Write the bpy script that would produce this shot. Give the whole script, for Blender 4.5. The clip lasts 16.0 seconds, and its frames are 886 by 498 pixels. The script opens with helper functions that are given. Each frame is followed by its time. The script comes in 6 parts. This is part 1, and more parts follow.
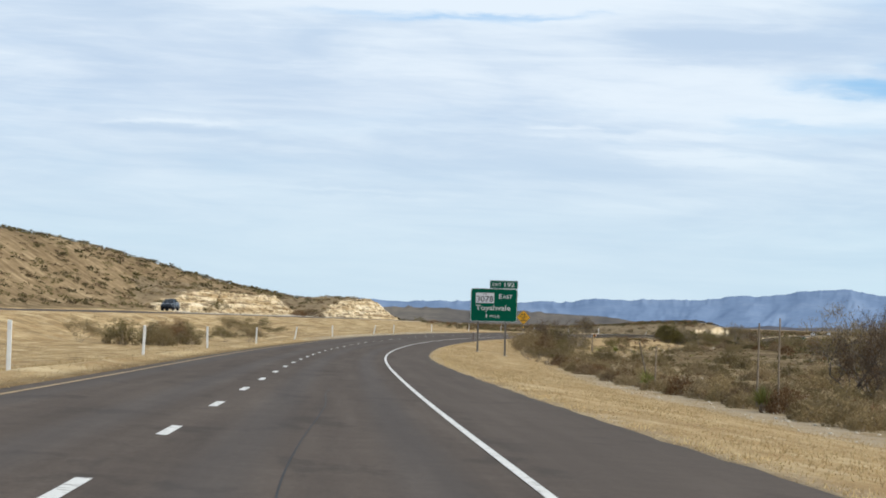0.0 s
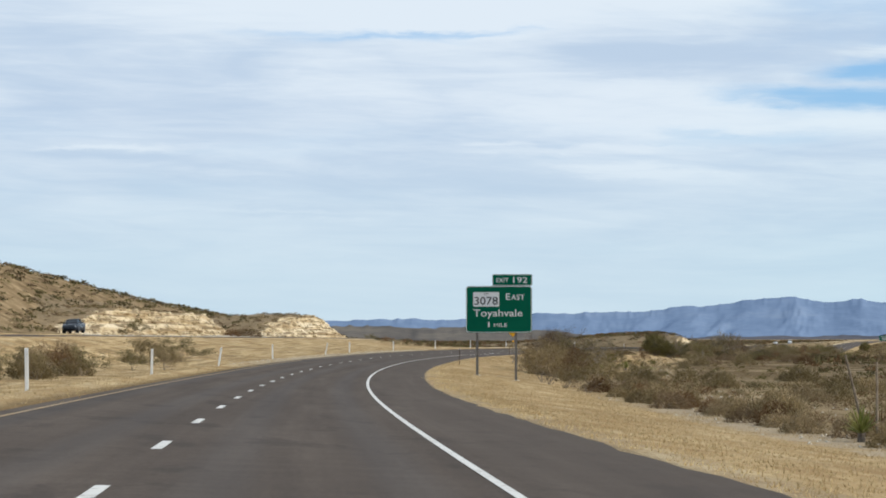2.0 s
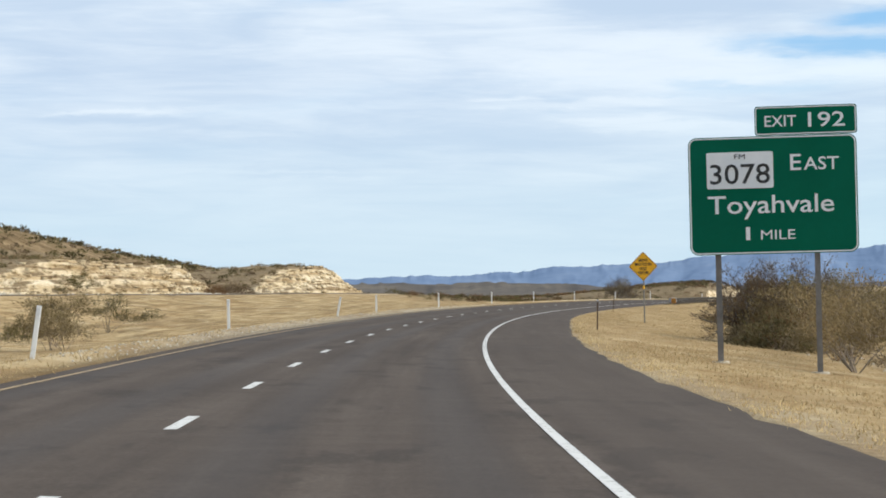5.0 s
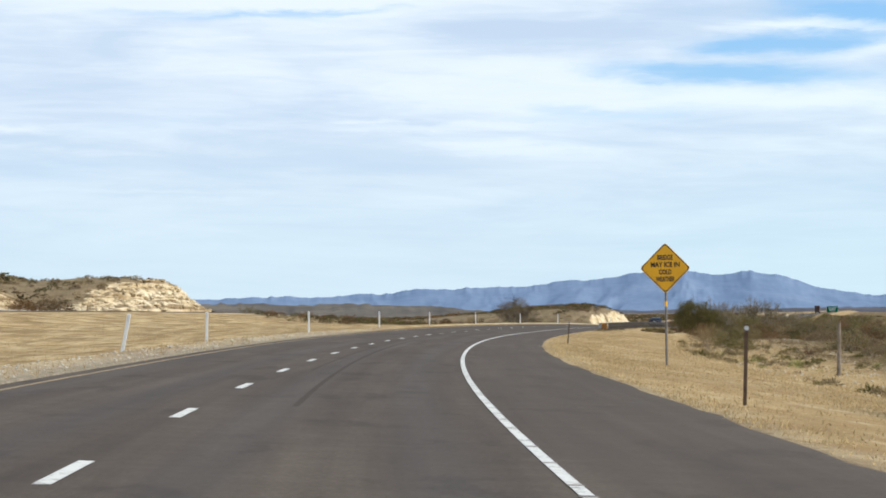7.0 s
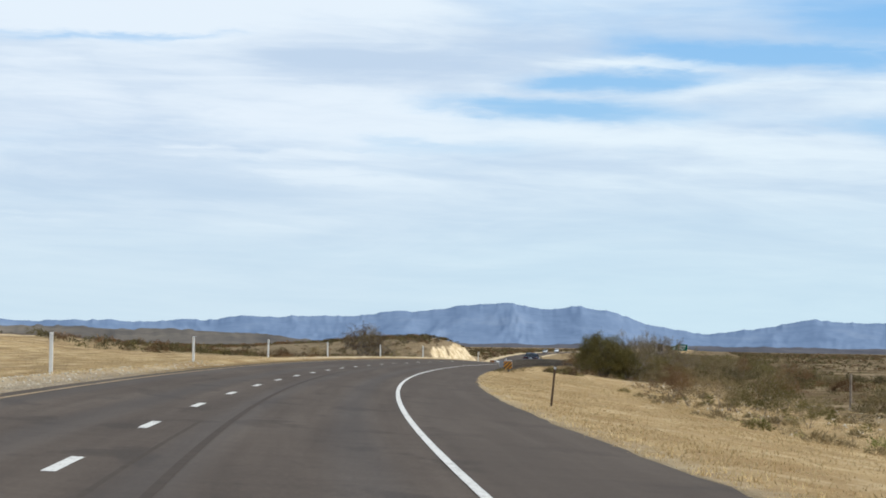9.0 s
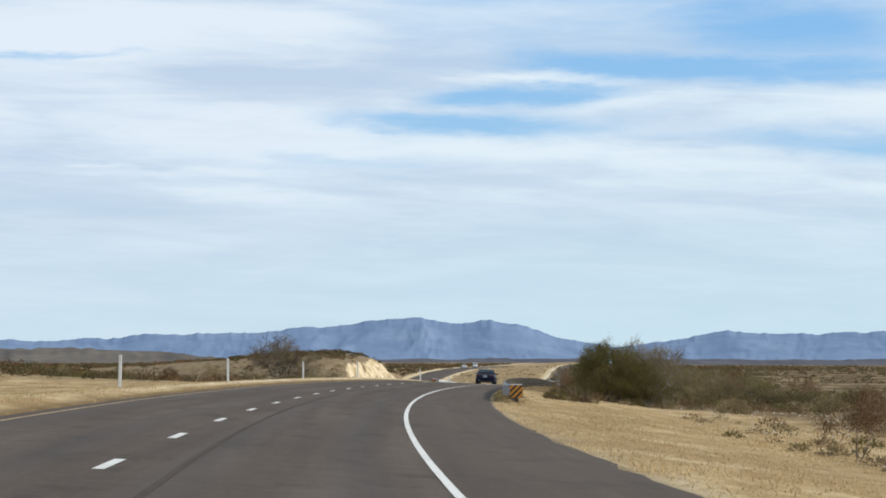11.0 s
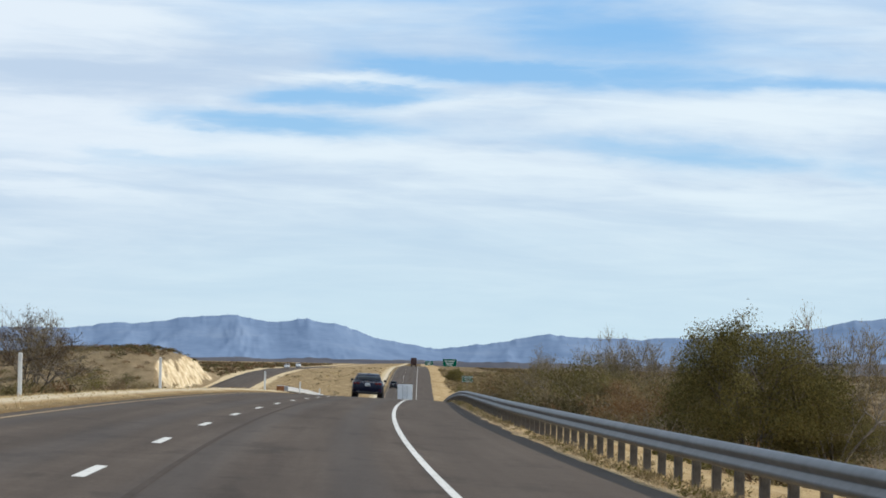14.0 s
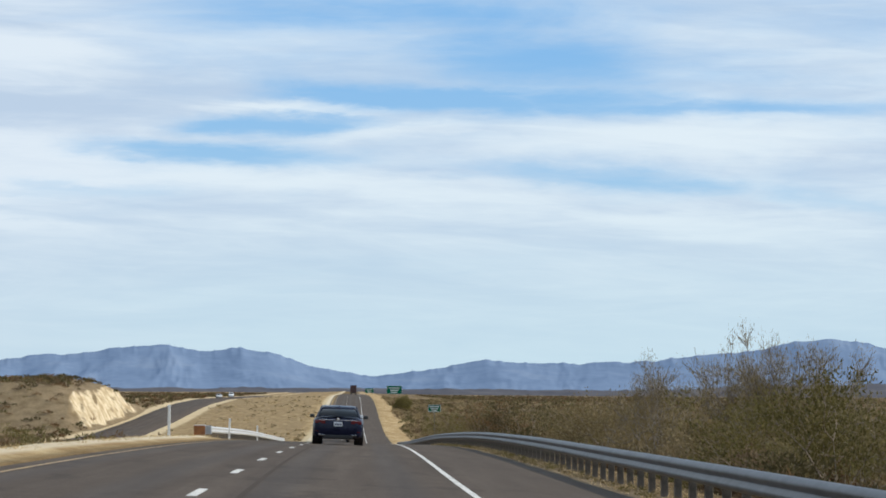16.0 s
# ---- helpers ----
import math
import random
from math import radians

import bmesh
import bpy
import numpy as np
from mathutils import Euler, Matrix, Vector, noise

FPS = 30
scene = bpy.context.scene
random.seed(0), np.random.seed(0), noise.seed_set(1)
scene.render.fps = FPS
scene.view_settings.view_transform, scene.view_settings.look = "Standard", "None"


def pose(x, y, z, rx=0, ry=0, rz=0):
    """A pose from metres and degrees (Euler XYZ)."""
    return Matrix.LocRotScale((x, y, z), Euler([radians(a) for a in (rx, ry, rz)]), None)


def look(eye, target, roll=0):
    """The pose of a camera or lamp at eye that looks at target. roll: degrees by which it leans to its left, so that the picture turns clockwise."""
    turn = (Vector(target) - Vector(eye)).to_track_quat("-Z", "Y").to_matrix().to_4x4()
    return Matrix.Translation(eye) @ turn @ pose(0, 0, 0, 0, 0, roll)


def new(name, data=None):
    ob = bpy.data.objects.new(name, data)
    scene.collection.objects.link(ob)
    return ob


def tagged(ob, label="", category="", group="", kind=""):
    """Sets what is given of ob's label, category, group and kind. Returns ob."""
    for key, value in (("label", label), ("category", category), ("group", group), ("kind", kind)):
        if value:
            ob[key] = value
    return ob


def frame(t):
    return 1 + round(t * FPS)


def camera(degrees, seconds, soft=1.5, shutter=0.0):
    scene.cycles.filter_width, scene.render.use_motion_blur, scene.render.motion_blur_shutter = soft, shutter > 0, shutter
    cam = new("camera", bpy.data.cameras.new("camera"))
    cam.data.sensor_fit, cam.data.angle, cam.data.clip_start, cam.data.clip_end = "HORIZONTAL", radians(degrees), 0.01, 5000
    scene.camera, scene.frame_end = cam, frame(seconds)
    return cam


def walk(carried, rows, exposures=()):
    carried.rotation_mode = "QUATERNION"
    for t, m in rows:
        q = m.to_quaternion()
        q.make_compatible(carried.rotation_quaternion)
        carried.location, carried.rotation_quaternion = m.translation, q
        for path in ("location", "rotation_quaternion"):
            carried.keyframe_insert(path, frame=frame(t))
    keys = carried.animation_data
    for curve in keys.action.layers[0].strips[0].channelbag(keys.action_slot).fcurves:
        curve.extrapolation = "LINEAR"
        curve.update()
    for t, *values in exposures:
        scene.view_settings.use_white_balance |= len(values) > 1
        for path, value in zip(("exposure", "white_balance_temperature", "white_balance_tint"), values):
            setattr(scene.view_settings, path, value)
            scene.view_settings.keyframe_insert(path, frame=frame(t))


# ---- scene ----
# ---------- camera and drive ----------
cam = camera(17.78, 16.0, 1.8)
DRIVE = [  # seconds, x, y, z, heading, pitch, lean (degrees)
    (0.0, -0.12, 0.00, 0.000, 2.154, 1.598, 1.58),
    (0.5, -0.17, 17.60, -0.067, 3.140, 2.023, 0.33),
    (1.0, -0.21, 35.17, -0.127, 3.526, 1.921, 0.42),
    (1.5, -0.20, 52.69, -0.181, 2.959, 2.262, -0.13),
    (2.0, -0.23, 70.19, -0.229, 3.428, 1.985, -0.01),
    (2.5, 0.03, 87.64, -0.270, 2.569, 2.204, -0.04),
    (3.0, 0.28, 105.05, -0.308, 3.256, 2.448, 1.07),
    (3.5, 0.52, 122.43, -0.342, 3.197, 2.221, 0.65),
    (4.0, 0.88, 139.76, -0.373, 2.859, 1.801, 1.31),
    (4.2, 1.01, 146.69, -0.385, 2.255, 0.994, -0.60),
    (6.3, 3.50, 219.00, -0.359, 4.839, 1.455, -1.41),
    (6.5, 3.87, 225.84, -0.336, 5.676, 1.408, -1.84),
    (7.0, 4.92, 242.92, -0.264, 6.022, 1.522, -0.68),
    (7.5, 6.15, 259.96, -0.187, 7.278, 2.079, -1.42),
    (8.0, 7.56, 276.94, -0.114, 7.401, 2.267, -1.17),
    (8.5, 9.15, 293.86, -0.045, 8.524, 1.684, -1.29),
    (9.0, 10.91, 310.74, 0.020, 9.530, 2.133, 0.83),
    (9.2, 11.67, 317.47, 0.045, 9.551, 2.302, 0.94),
    (11.3, 21.20, 387.60, 0.256, 12.103, 2.508, -0.53),
    (11.5, 22.24, 394.22, 0.272, 12.366, 2.759, -1.24),
    (12.0, 24.88, 410.75, 0.308, 13.450, 3.207, -1.35),
    (12.5, 27.66, 427.22, 0.345, 14.124, 2.903, -0.18),
    (13.0, 30.60, 443.62, 0.383, 14.624, 2.261, -0.20),
    (13.5, 33.69, 459.96, 0.422, 15.493, 2.200, 0.85),
    (14.0, 36.93, 476.23, 0.462, 15.163, 2.514, 1.12),
    (14.5, 40.34, 492.43, 0.499, 15.493, 2.846, 0.42),
    (15.0, 43.84, 508.57, 0.525, 15.814, 2.252, 0.94),
    (15.5, 47.48, 524.65, 0.541, 16.154, 2.599, 0.23),
    (16.0, 51.24, 540.66, 0.547, 16.530, 3.078, 0.27),
]


def drive_pose(x, y, z, heading, pitch, lean):
    a, p = radians(heading), radians(pitch)
    ahead = (math.sin(a) * math.cos(p), math.cos(a) * math.cos(p), math.sin(p))
    return look((x, y, z), (x + ahead[0], y + ahead[1], z + ahead[2]), lean)


GAIN = ((0.0, 0.07), (0.5, 0.10), (1.5, 0.06), (2.0, -0.02), (2.5, 0.02), (3.0, 0.03), (3.5, -0.04), (4.0, 0.06), (6.5, 0.14), (7.0, 0.17), (7.5, 0.05), (8.5, 0.08), (9.2, 0.05), (11.5, -0.03), (12.5, -0.13), (13.0, -0.13), (13.5, -0.06), (14.0, 0.03), (14.5, -0.02), (15.0, -0.06), (16.0, -0.03))
walk(cam, [(row[0], drive_pose(*row[1:])) for row in DRIVE], GAIN)

# ---------- world, sun ----------
SUN_AZ, SUN_EL = 104.0, 33.0  # clockwise from +y, above the horizon
world = bpy.data.worlds.new("sky")
scene.world = world
world.use_nodes = True
WN, WL = world.node_tree.nodes, world.node_tree.links
WN.clear()


def wnode(kind, **kw):
    n = WN.new(kind)
    for k, v in kw.items():
        if k == "operation":
            n.operation = v
    return n


def wmath(op, a, b=None, c=None):
    n = wnode("ShaderNodeMath", operation=op)
    for i, v in enumerate((a, b, c)):
        if v is None:
            continue
        if isinstance(v, (int, float)):
            n.inputs[i].default_value = v
        else:
            WL.new(v, n.inputs[i])
    return n.outputs[0]


def wramp(v, lo, hi):
    n = WN.new("ShaderNodeMapRange")
    n.interpolation_type = "SMOOTHSTEP"
    n.inputs[1].default_value, n.inputs[2].default_value = lo, hi
    WL.new(v, n.inputs[0])
    return n.outputs[0]


def wmix(f, a, b):
    n = WN.new("ShaderNodeMix")
    n.data_type = "RGBA"
    for sock, v in ((n.inputs[0], f), (n.inputs[6], a), (n.inputs[7], b)):
        if isinstance(v, tuple):
            sock.default_value = (*v, 1)
        elif isinstance(v, (int, float)):
            sock.default_value = v
        else:
            WL.new(v, sock)
    return n.outputs[2]


sky = WN.new("ShaderNodeTexSky")
sky.sky_type, sky.sun_disc = "NISHITA", False
sky.sun_elevation, sky.sun_rotation = radians(SUN_EL), radians(SUN_AZ)
sky.altitude, sky.dust_density, sky.ozone_density = 1000, 1.0, 1.2
geo = WN.new("ShaderNodeTexCoord")
sep = WN.new("ShaderNodeSeparateXYZ")
WL.new(geo.outputs["Generated"], sep.inputs[0])
az = wmath("MULTIPLY", wmath("ARCTAN2", sep.outputs[0], sep.outputs[1]), 57.2958)
el = wmath("MULTIPLY", wmath("ARCSINE", sep.outputs[2]), 57.2958)


def wnoise(sa, se, detail, rough, seed, skew=0.0, dist=0.0):
    """Streaked noise over bearing and height, both in degrees."""
    comb = WN.new("ShaderNodeCombineXYZ")
    WL.new(wmath("MULTIPLY", az, sa), comb.inputs[0])
    WL.new(wmath("MULTIPLY", wmath("ADD", el, wmath("MULTIPLY", az, skew)), se), comb.inputs[1])
    comb.inputs[2].default_value = seed
    n = WN.new("ShaderNodeTexNoise")
    n.inputs["Scale"].default_value = 1.0
    n.inputs["Detail"].default_value, n.inputs["Roughness"].default_value = detail, rough
    n.inputs["Distortion"].default_value = dist
    WL.new(comb.outputs[0], n.inputs["Vector"])
    return n.outputs["Fac"]


def wsum(*v):
    t = v[0]
    for q in v[1:]:
        t = wmath("ADD", t, q)
    return t


az_warp = wmath("ADD", az, wmath("MULTIPLY", wmath("SUBTRACT", wnoise(0.5, 1.9, 5, 0.62, 12.0), 0.5), 1.5))
el_warp = wsum(el, wmath("MULTIPLY", wmath("SUBTRACT", wnoise(0.4, 1.3, 4, 0.55, 33.0, 0.0, 0.3), 0.5), 0.42), wmath("MULTIPLY", wmath("SUBTRACT", wnoise(1.5, 6.5, 6, 0.62, 47.0, 0.03, 0.4), 0.5), 0.20))
fibre = wnoise(0.45, 4.2, 7, 0.58, 21.0, 0.03, 0.9)  # fine drawn-out wisps
billow = wnoise(0.13, 0.85, 9, 0.6, 3.1, -0.03, 0.8)


def streak(a0, e0, ra, re, skew, weight):
    """A long soft bank of cloud, or a rift, round bearing a0 and height e0."""
    da = wmath("SUBTRACT", az_warp, a0)
    de = wmath("DIVIDE", wmath("SUBTRACT", wmath("SUBTRACT", el_warp, e0), wmath("MULTIPLY", da, skew)), re)
    da = wmath("DIVIDE", da, ra)
    da = wmath("MULTIPLY", da, da)
    return wmath("MULTIPLY", wmath("EXPONENT", wmath("MULTIPLY", wmath("MULTIPLY_ADD", da, da, wmath("MULTIPLY", de, de)), -1.0)), weight)


def widest(fields):
    t = fields[0]
    for q in fields[1:]:
        t = wmath("MAXIMUM", t, q)
    return t


sky_white, sky_gap, sky_grey = [], [], []
sky_gap.append(streak(2.90, 6.31, 2.78, 0.105, 0.037, 0.75))
sky_gap.append(streak(-3.48, 1.65, 3.65, 0.394, 0.006, 0.25))
sky_gap.append(streak(9.46, 4.15, 1.95, 0.158, 0.035, 0.35))
sky_gap.append(streak(10.03, 5.05, 1.66, 0.184, 0.035, 0.85))
sky_gap.append(streak(12.87, 5.54, 2.00, 0.237, 0.059, 1.00))
sky_gap.append(streak(13.19, 4.87, 1.63, 0.158, -0.006, 0.50))
sky_gap.append(streak(1.51, 6.32, 3.13, 0.131, -0.032, 0.60))
sky_gap.append(streak(8.41, 4.29, 0.68, 0.105, -0.017, 0.40))
sky_gap.append(streak(5.18, 6.44, 0.64, 0.105, -0.008, 0.50))
sky_gap.append(streak(11.17, 4.99, 2.78, 0.223, -0.031, 0.95))
sky_gap.append(streak(12.84, 5.56, 1.73, 0.158, 0.013, 0.95))
sky_gap.append(streak(16.00, 6.06, 2.65, 0.237, -0.047, 1.00))
sky_gap.append(streak(19.28, 6.06, 2.25, 0.316, -0.034, 0.60))
sky_gap.append(streak(8.86, 4.21, 1.05, 0.131, 0.006, 0.40))
sky_gap.append(streak(19.59, 4.56, 2.25, 0.263, -0.054, 0.65))
sky_gap.append(streak(14.97, 7.82, 4.34, 0.447, 0.001, 0.50))
sky_gap.append(streak(18.30, 6.91, 2.23, 0.526, -0.082, 0.55))
sky_gap.append(streak(15.78, 6.16, 2.97, 0.131, 0.014, 0.80))
sky_gap.append(streak(21.42, 5.93, 4.35, 0.171, -0.004, 0.65))
sky_gap.append(streak(19.91, 4.47, 2.71, 0.171, -0.068, 0.70))
sky_gap.append(streak(24.94, 3.91, 2.12, 0.263, -0.106, 0.50))
sky_gap.append(streak(8.51, 4.37, 0.73, 0.118, -0.001, 0.40))
sky_grey.append(streak(8.93, 5.85, 3.36, 0.657, -0.023, 0.70))
sky_grey.append(streak(-2.96, 5.50, 3.06, 1.183, -0.223, 0.35))
sky_grey.append(streak(3.54, 3.27, 2.97, 0.223, -0.022, 0.60))
sky_grey.append(streak(-2.90, 3.81, 1.77, 0.092, -0.022, 0.60))
sky_grey.append(streak(0.46, 2.72, 1.85, 0.053, -0.002, 0.50))
sky_grey.append(streak(8.34, 5.72, 3.03, 0.447, 0.024, 0.70))
sky_grey.append(streak(3.98, 3.49, 3.08, 0.342, -0.064, 0.55))
sky_grey.append(streak(-1.47, 3.72, 1.82, 0.105, -0.064, 0.40))
sky_grey.append(streak(0.32, 2.85, 1.47, 0.066, -0.019, 0.50))
sky_grey.append(streak(9.42, 5.93, 4.20, 0.500, -0.009, 0.75))
sky_grey.append(streak(4.38, 3.23, 2.18, 0.145, -0.014, 0.60))
sky_grey.append(streak(4.54, 3.64, 1.15, 0.105, -0.056, 0.40))
sky_grey.append(streak(22.79, 6.33, 2.87, 0.184, -0.029, 0.30))
sky_white.append(streak(1.59, 6.71, 4.94, 0.526, 0.015, 1.00))
sky_white.append(streak(7.07, 5.21, 3.32, 0.421, -0.157, 0.90))
sky_white.append(streak(1.59, 5.39, 1.61, 0.592, -0.106, 0.70))
sky_white.append(streak(-3.36, 3.99, 1.40, 0.053, 0.005, 0.70))
sky_white.append(streak(5.60, 3.97, 2.47, 0.079, -0.002, 0.60))
sky_white.append(streak(7.43, 3.44, 1.23, 0.079, -0.034, 0.60))
sky_white.append(streak(4.05, 5.69, 1.85, 0.592, -0.029, 0.50))
sky_white.append(streak(7.68, 4.66, 3.08, 0.394, -0.035, 0.70))
sky_white.append(streak(4.40, 4.10, 0.80, 0.053, 0.016, 0.70))
sky_white.append(streak(6.79, 3.68, 1.05, 0.066, -0.022, 0.80))
sky_white.append(streak(7.59, 3.49, 1.42, 0.066, -0.008, 0.70))
sky_white.append(streak(6.37, 7.10, 3.80, 0.342, -0.033, 0.90))
sky_white.append(streak(14.11, 5.91, 1.86, 0.118, -0.001, 0.60))
sky_white.append(streak(15.47, 5.41, 1.86, 0.131, 0.056, 0.50))
sky_white.append(streak(19.15, 5.24, 2.37, 0.263, 0.058, 0.50))
sky_white.append(streak(6.67, 4.86, 3.42, 0.210, -0.085, 0.70))
sky_white.append(streak(14.07, 4.43, 4.57, 0.237, -0.024, 0.60))
sky_white.append(streak(5.86, 4.01, 2.56, 0.066, 0.003, 0.60))
sky_white.append(streak(7.31, 3.55, 1.72, 0.079, -0.052, 0.60))
sky_white.append(streak(13.84, 5.91, 2.10, 0.118, 0.004, 0.70))
sky_white.append(streak(21.65, 5.31, 4.10, 0.447, -0.018, 0.70))
sky_white.append(streak(16.71, 4.17, 2.47, 0.342, -0.070, 0.70))
sky_white.append(streak(21.72, 3.58, 3.19, 0.289, -0.049, 0.60))
sky_white.append(streak(22.45, 7.18, 3.24, 0.394, -0.121, 0.30))
white, rift, grey = widest(sky_white), widest(sky_gap), widest(sky_grey)
clearing = wmath("MULTIPLY", wmath("MULTIPLY", wramp(az, 4.0, 15.0), wramp(el, 3.4, 6.6)), 0.36)
veil = wmath("MULTIPLY", wmath("SUBTRACT", fibre, 0.5), 1.1)
open_sky = wsum(wmath("MULTIPLY", rift, wmath("ADD", 1.0, veil)), clearing, wmath("MULTIPLY", wmath("SUBTRACT", 0.5, billow), 1.15), wmath("MULTIPLY", white, -0.45), wmath("MULTIPLY", grey, -0.30))
cloud = wramp(open_sky, 1.12, -0.12)
shade = wramp(wsum(wmath("MULTIPLY", wnoise(0.16, 1.1, 8, 0.58, 15.0, 0.03, 0.7), 0.55), wmath("MULTIPLY", fibre, 0.22), wmath("MULTIPLY", white, 0.20), wmath("MULTIPLY", grey, -0.20)), 0.20, 0.58)
low = wramp(el, 5.0, 0.3)
east = wramp(az, 6.0, 14.0)
cloud_col = wmix(shade, (0.520, 0.650, 0.815), wmix(east, (0.755, 0.850, 0.945), (0.765, 0.875, 0.955)))
blue = wmix(wramp(el, 0.0, 9.0), (0.45, 0.70, 0.90), (0.21, 0.50, 0.90))
lit_sky = WN.new("ShaderNodeVectorMath")
lit_sky.operation = "SCALE"
lit_sky.inputs[3].default_value = 0.10
WL.new(sky.outputs[0], lit_sky.inputs[0])
clear = wmix(0.85, lit_sky.outputs[0], blue)
col = wmix(cloud, clear, cloud_col)
haze = wmix(wmath("MULTIPLY", low, 0.80), col, wmix(east, (0.585, 0.745, 0.845), (0.560, 0.748, 0.850)))
back = WN.new("ShaderNodeBackground")
WL.new(haze, back.inputs[0])
back.inputs[1].default_value = 1.0
wout = WN.new("ShaderNodeOutputWorld")
WL.new(back.outputs[0], wout.inputs[0])

sun_data = bpy.data.lights.new("sun", "SUN")
sun_data.energy, sun_data.angle, sun_data.color = 3.8, radians(0.55), (1.0, 0.92, 0.79)
sun = new("sun", sun_data)
sun_dir = Vector((math.sin(radians(SUN_AZ)) * math.cos(radians(SUN_EL)), math.cos(radians(SUN_AZ)) * math.cos(radians(SUN_EL)), math.sin(radians(SUN_EL))))
sun.matrix_world = look(tuple(sun_dir * 50), (0, 0, 0))
scene.view_settings.exposure = 0.0


# ---------- materials ----------
def mat_base(name, rough=0.8, metal=0.0):
    m = bpy.data.materials.new(name)
    m.use_nodes = True
    b = m.node_tree.nodes["Principled BSDF"]
    b.inputs["Roughness"].default_value, b.inputs["Metallic"].default_value = rough, metal
    return m, m.node_tree.nodes, m.node_tree.links, b


def coords(N, kind="Object"):
    n = N.new("ShaderNodeTexCoord")
    return n.outputs[kind]


def noise_at(N, L, vec, scale, detail=5, rough=0.6, stretch=None):
    if stretch:
        mp = N.new("ShaderNodeMapping")
        mp.inputs["Scale"].default_value = stretch
        L.new(vec, mp.inputs[0])
        vec = mp.outputs[0]
    n = N.new("ShaderNodeTexNoise")
    n.inputs["Scale"].default_value, n.inputs["Detail"].default_value, n.inputs["Roughness"].default_value = scale, detail, rough
    L.new(vec, n.inputs["Vector"])
    return n.outputs["Fac"]


def ramp(N, L, v, *stops):
    r = N.new("ShaderNodeValToRGB")
    e = r.color_ramp.elements
    while len(e) < len(stops):
        e.new(0.5)
    for k, (p, c) in zip(e, stops):
        k.position, k.color = p, (*c, 1)
    L.new(v, r.inputs[0])
    return r.outputs[0]


def mixc(N, L, f, a, b, blend="MIX"):
    n = N.new("ShaderNodeMix")
    n.data_type, n.blend_type = "RGBA", blend
    for sock, v in ((n.inputs[0], f), (n.inputs[6], a), (n.inputs[7], b)):
        if isinstance(v, tuple):
            sock.default_value = (*v, 1)
        elif isinstance(v, (int, float)):
            sock.default_value = v
        else:
            L.new(v, sock)
    return n.outputs[2]


def mth(N, L, op, a, b=0.0):
    n = N.new("ShaderNodeMath")
    n.operation = op
    for i, v in enumerate((a, b)):
        if isinstance(v, (int, float)):
            n.inputs[i].default_value = v
        else:
            L.new(v, n.inputs[i])
    return n.outputs[0]


def step(N, L, v, lo, hi):
    n = N.new("ShaderNodeMapRange")
    n.interpolation_type = "SMOOTHSTEP"
    n.inputs[1].default_value, n.inputs[2].default_value = lo, hi
    L.new(v, n.inputs[0])
    return n.outputs[0]


def bump(N, L, b, h, strength, dist):
    n = N.new("ShaderNodeBump")
    n.inputs["Strength"].default_value, n.inputs["Distance"].default_value = strength, dist
    L.new(h, n.inputs["Height"])
    L.new(n.outputs[0], b.inputs["Normal"])


def simple(name, c1, c2, rough=0.8, metal=0.0, scale=4.0, bump_amt=0.0, kind="Object", rnd=0.0, spread=(0.35, 0.65)):
    """Two tones of one surface in coarse and fine noise."""
    m, N, L, b = mat_base(name, rough, metal)
    v = coords(N, kind)
    n1, n2 = noise_at(N, L, v, scale), noise_at(N, L, v, scale * 9.0, 3)
    f = mth(N, L, "ADD", mth(N, L, "MULTIPLY", n1, 0.7), mth(N, L, "MULTIPLY", n2, 0.3))
    c = ramp(N, L, f, (spread[0], c1), (spread[1], c2))
    if rnd:
        oi = N.new("ShaderNodeObjectInfo")
        hs = N.new("ShaderNodeHueSaturation")
        L.new(mth(N, L, "ADD", mth(N, L, "MULTIPLY", oi.outputs["Random"], rnd), 1.0 - rnd / 2), hs.inputs["Value"])
        L.new(c, hs.inputs["Color"])
        c = hs.outputs[0]
    L.new(c, b.inputs["Base Color"])
    if bump_amt:
        bump(N, L, b, n2, bump_amt, 0.02)
    return m


def leafy(name, c1, c2, c3, through_light=0.35):
    """Foliage whose tone changes from tuft to tuft."""
    m, N, L, b = mat_base(name, 0.75)
    g = N.new("ShaderNodeNewGeometry")
    oi = N.new("ShaderNodeObjectInfo")
    c = ramp(N, L, g.outputs["Random Per Island"], (0.0, c1), (0.5, c2), (1.0, c3))
    hs = N.new("ShaderNodeHueSaturation")
    L.new(mth(N, L, "ADD", mth(N, L, "MULTIPLY", oi.outputs["Random"], 0.5), 0.75), hs.inputs["Value"])
    L.new(c, hs.inputs["Color"])
    L.new(hs.outputs[0], b.inputs["Base Color"])
    b.inputs["Specular IOR Level"].default_value = 0.1
    thin = N.new("ShaderNodeBsdfTranslucent")
    L.new(hs.outputs[0], thin.inputs["Color"])
    both = N.new("ShaderNodeMixShader")
    both.inputs[0].default_value = through_light
    L.new(b.outputs[0], both.inputs[1])
    L.new(thin.outputs[0], both.inputs[2])
    L.new(both.outputs[0], N["Material Output"].inputs["Surface"])
    return m


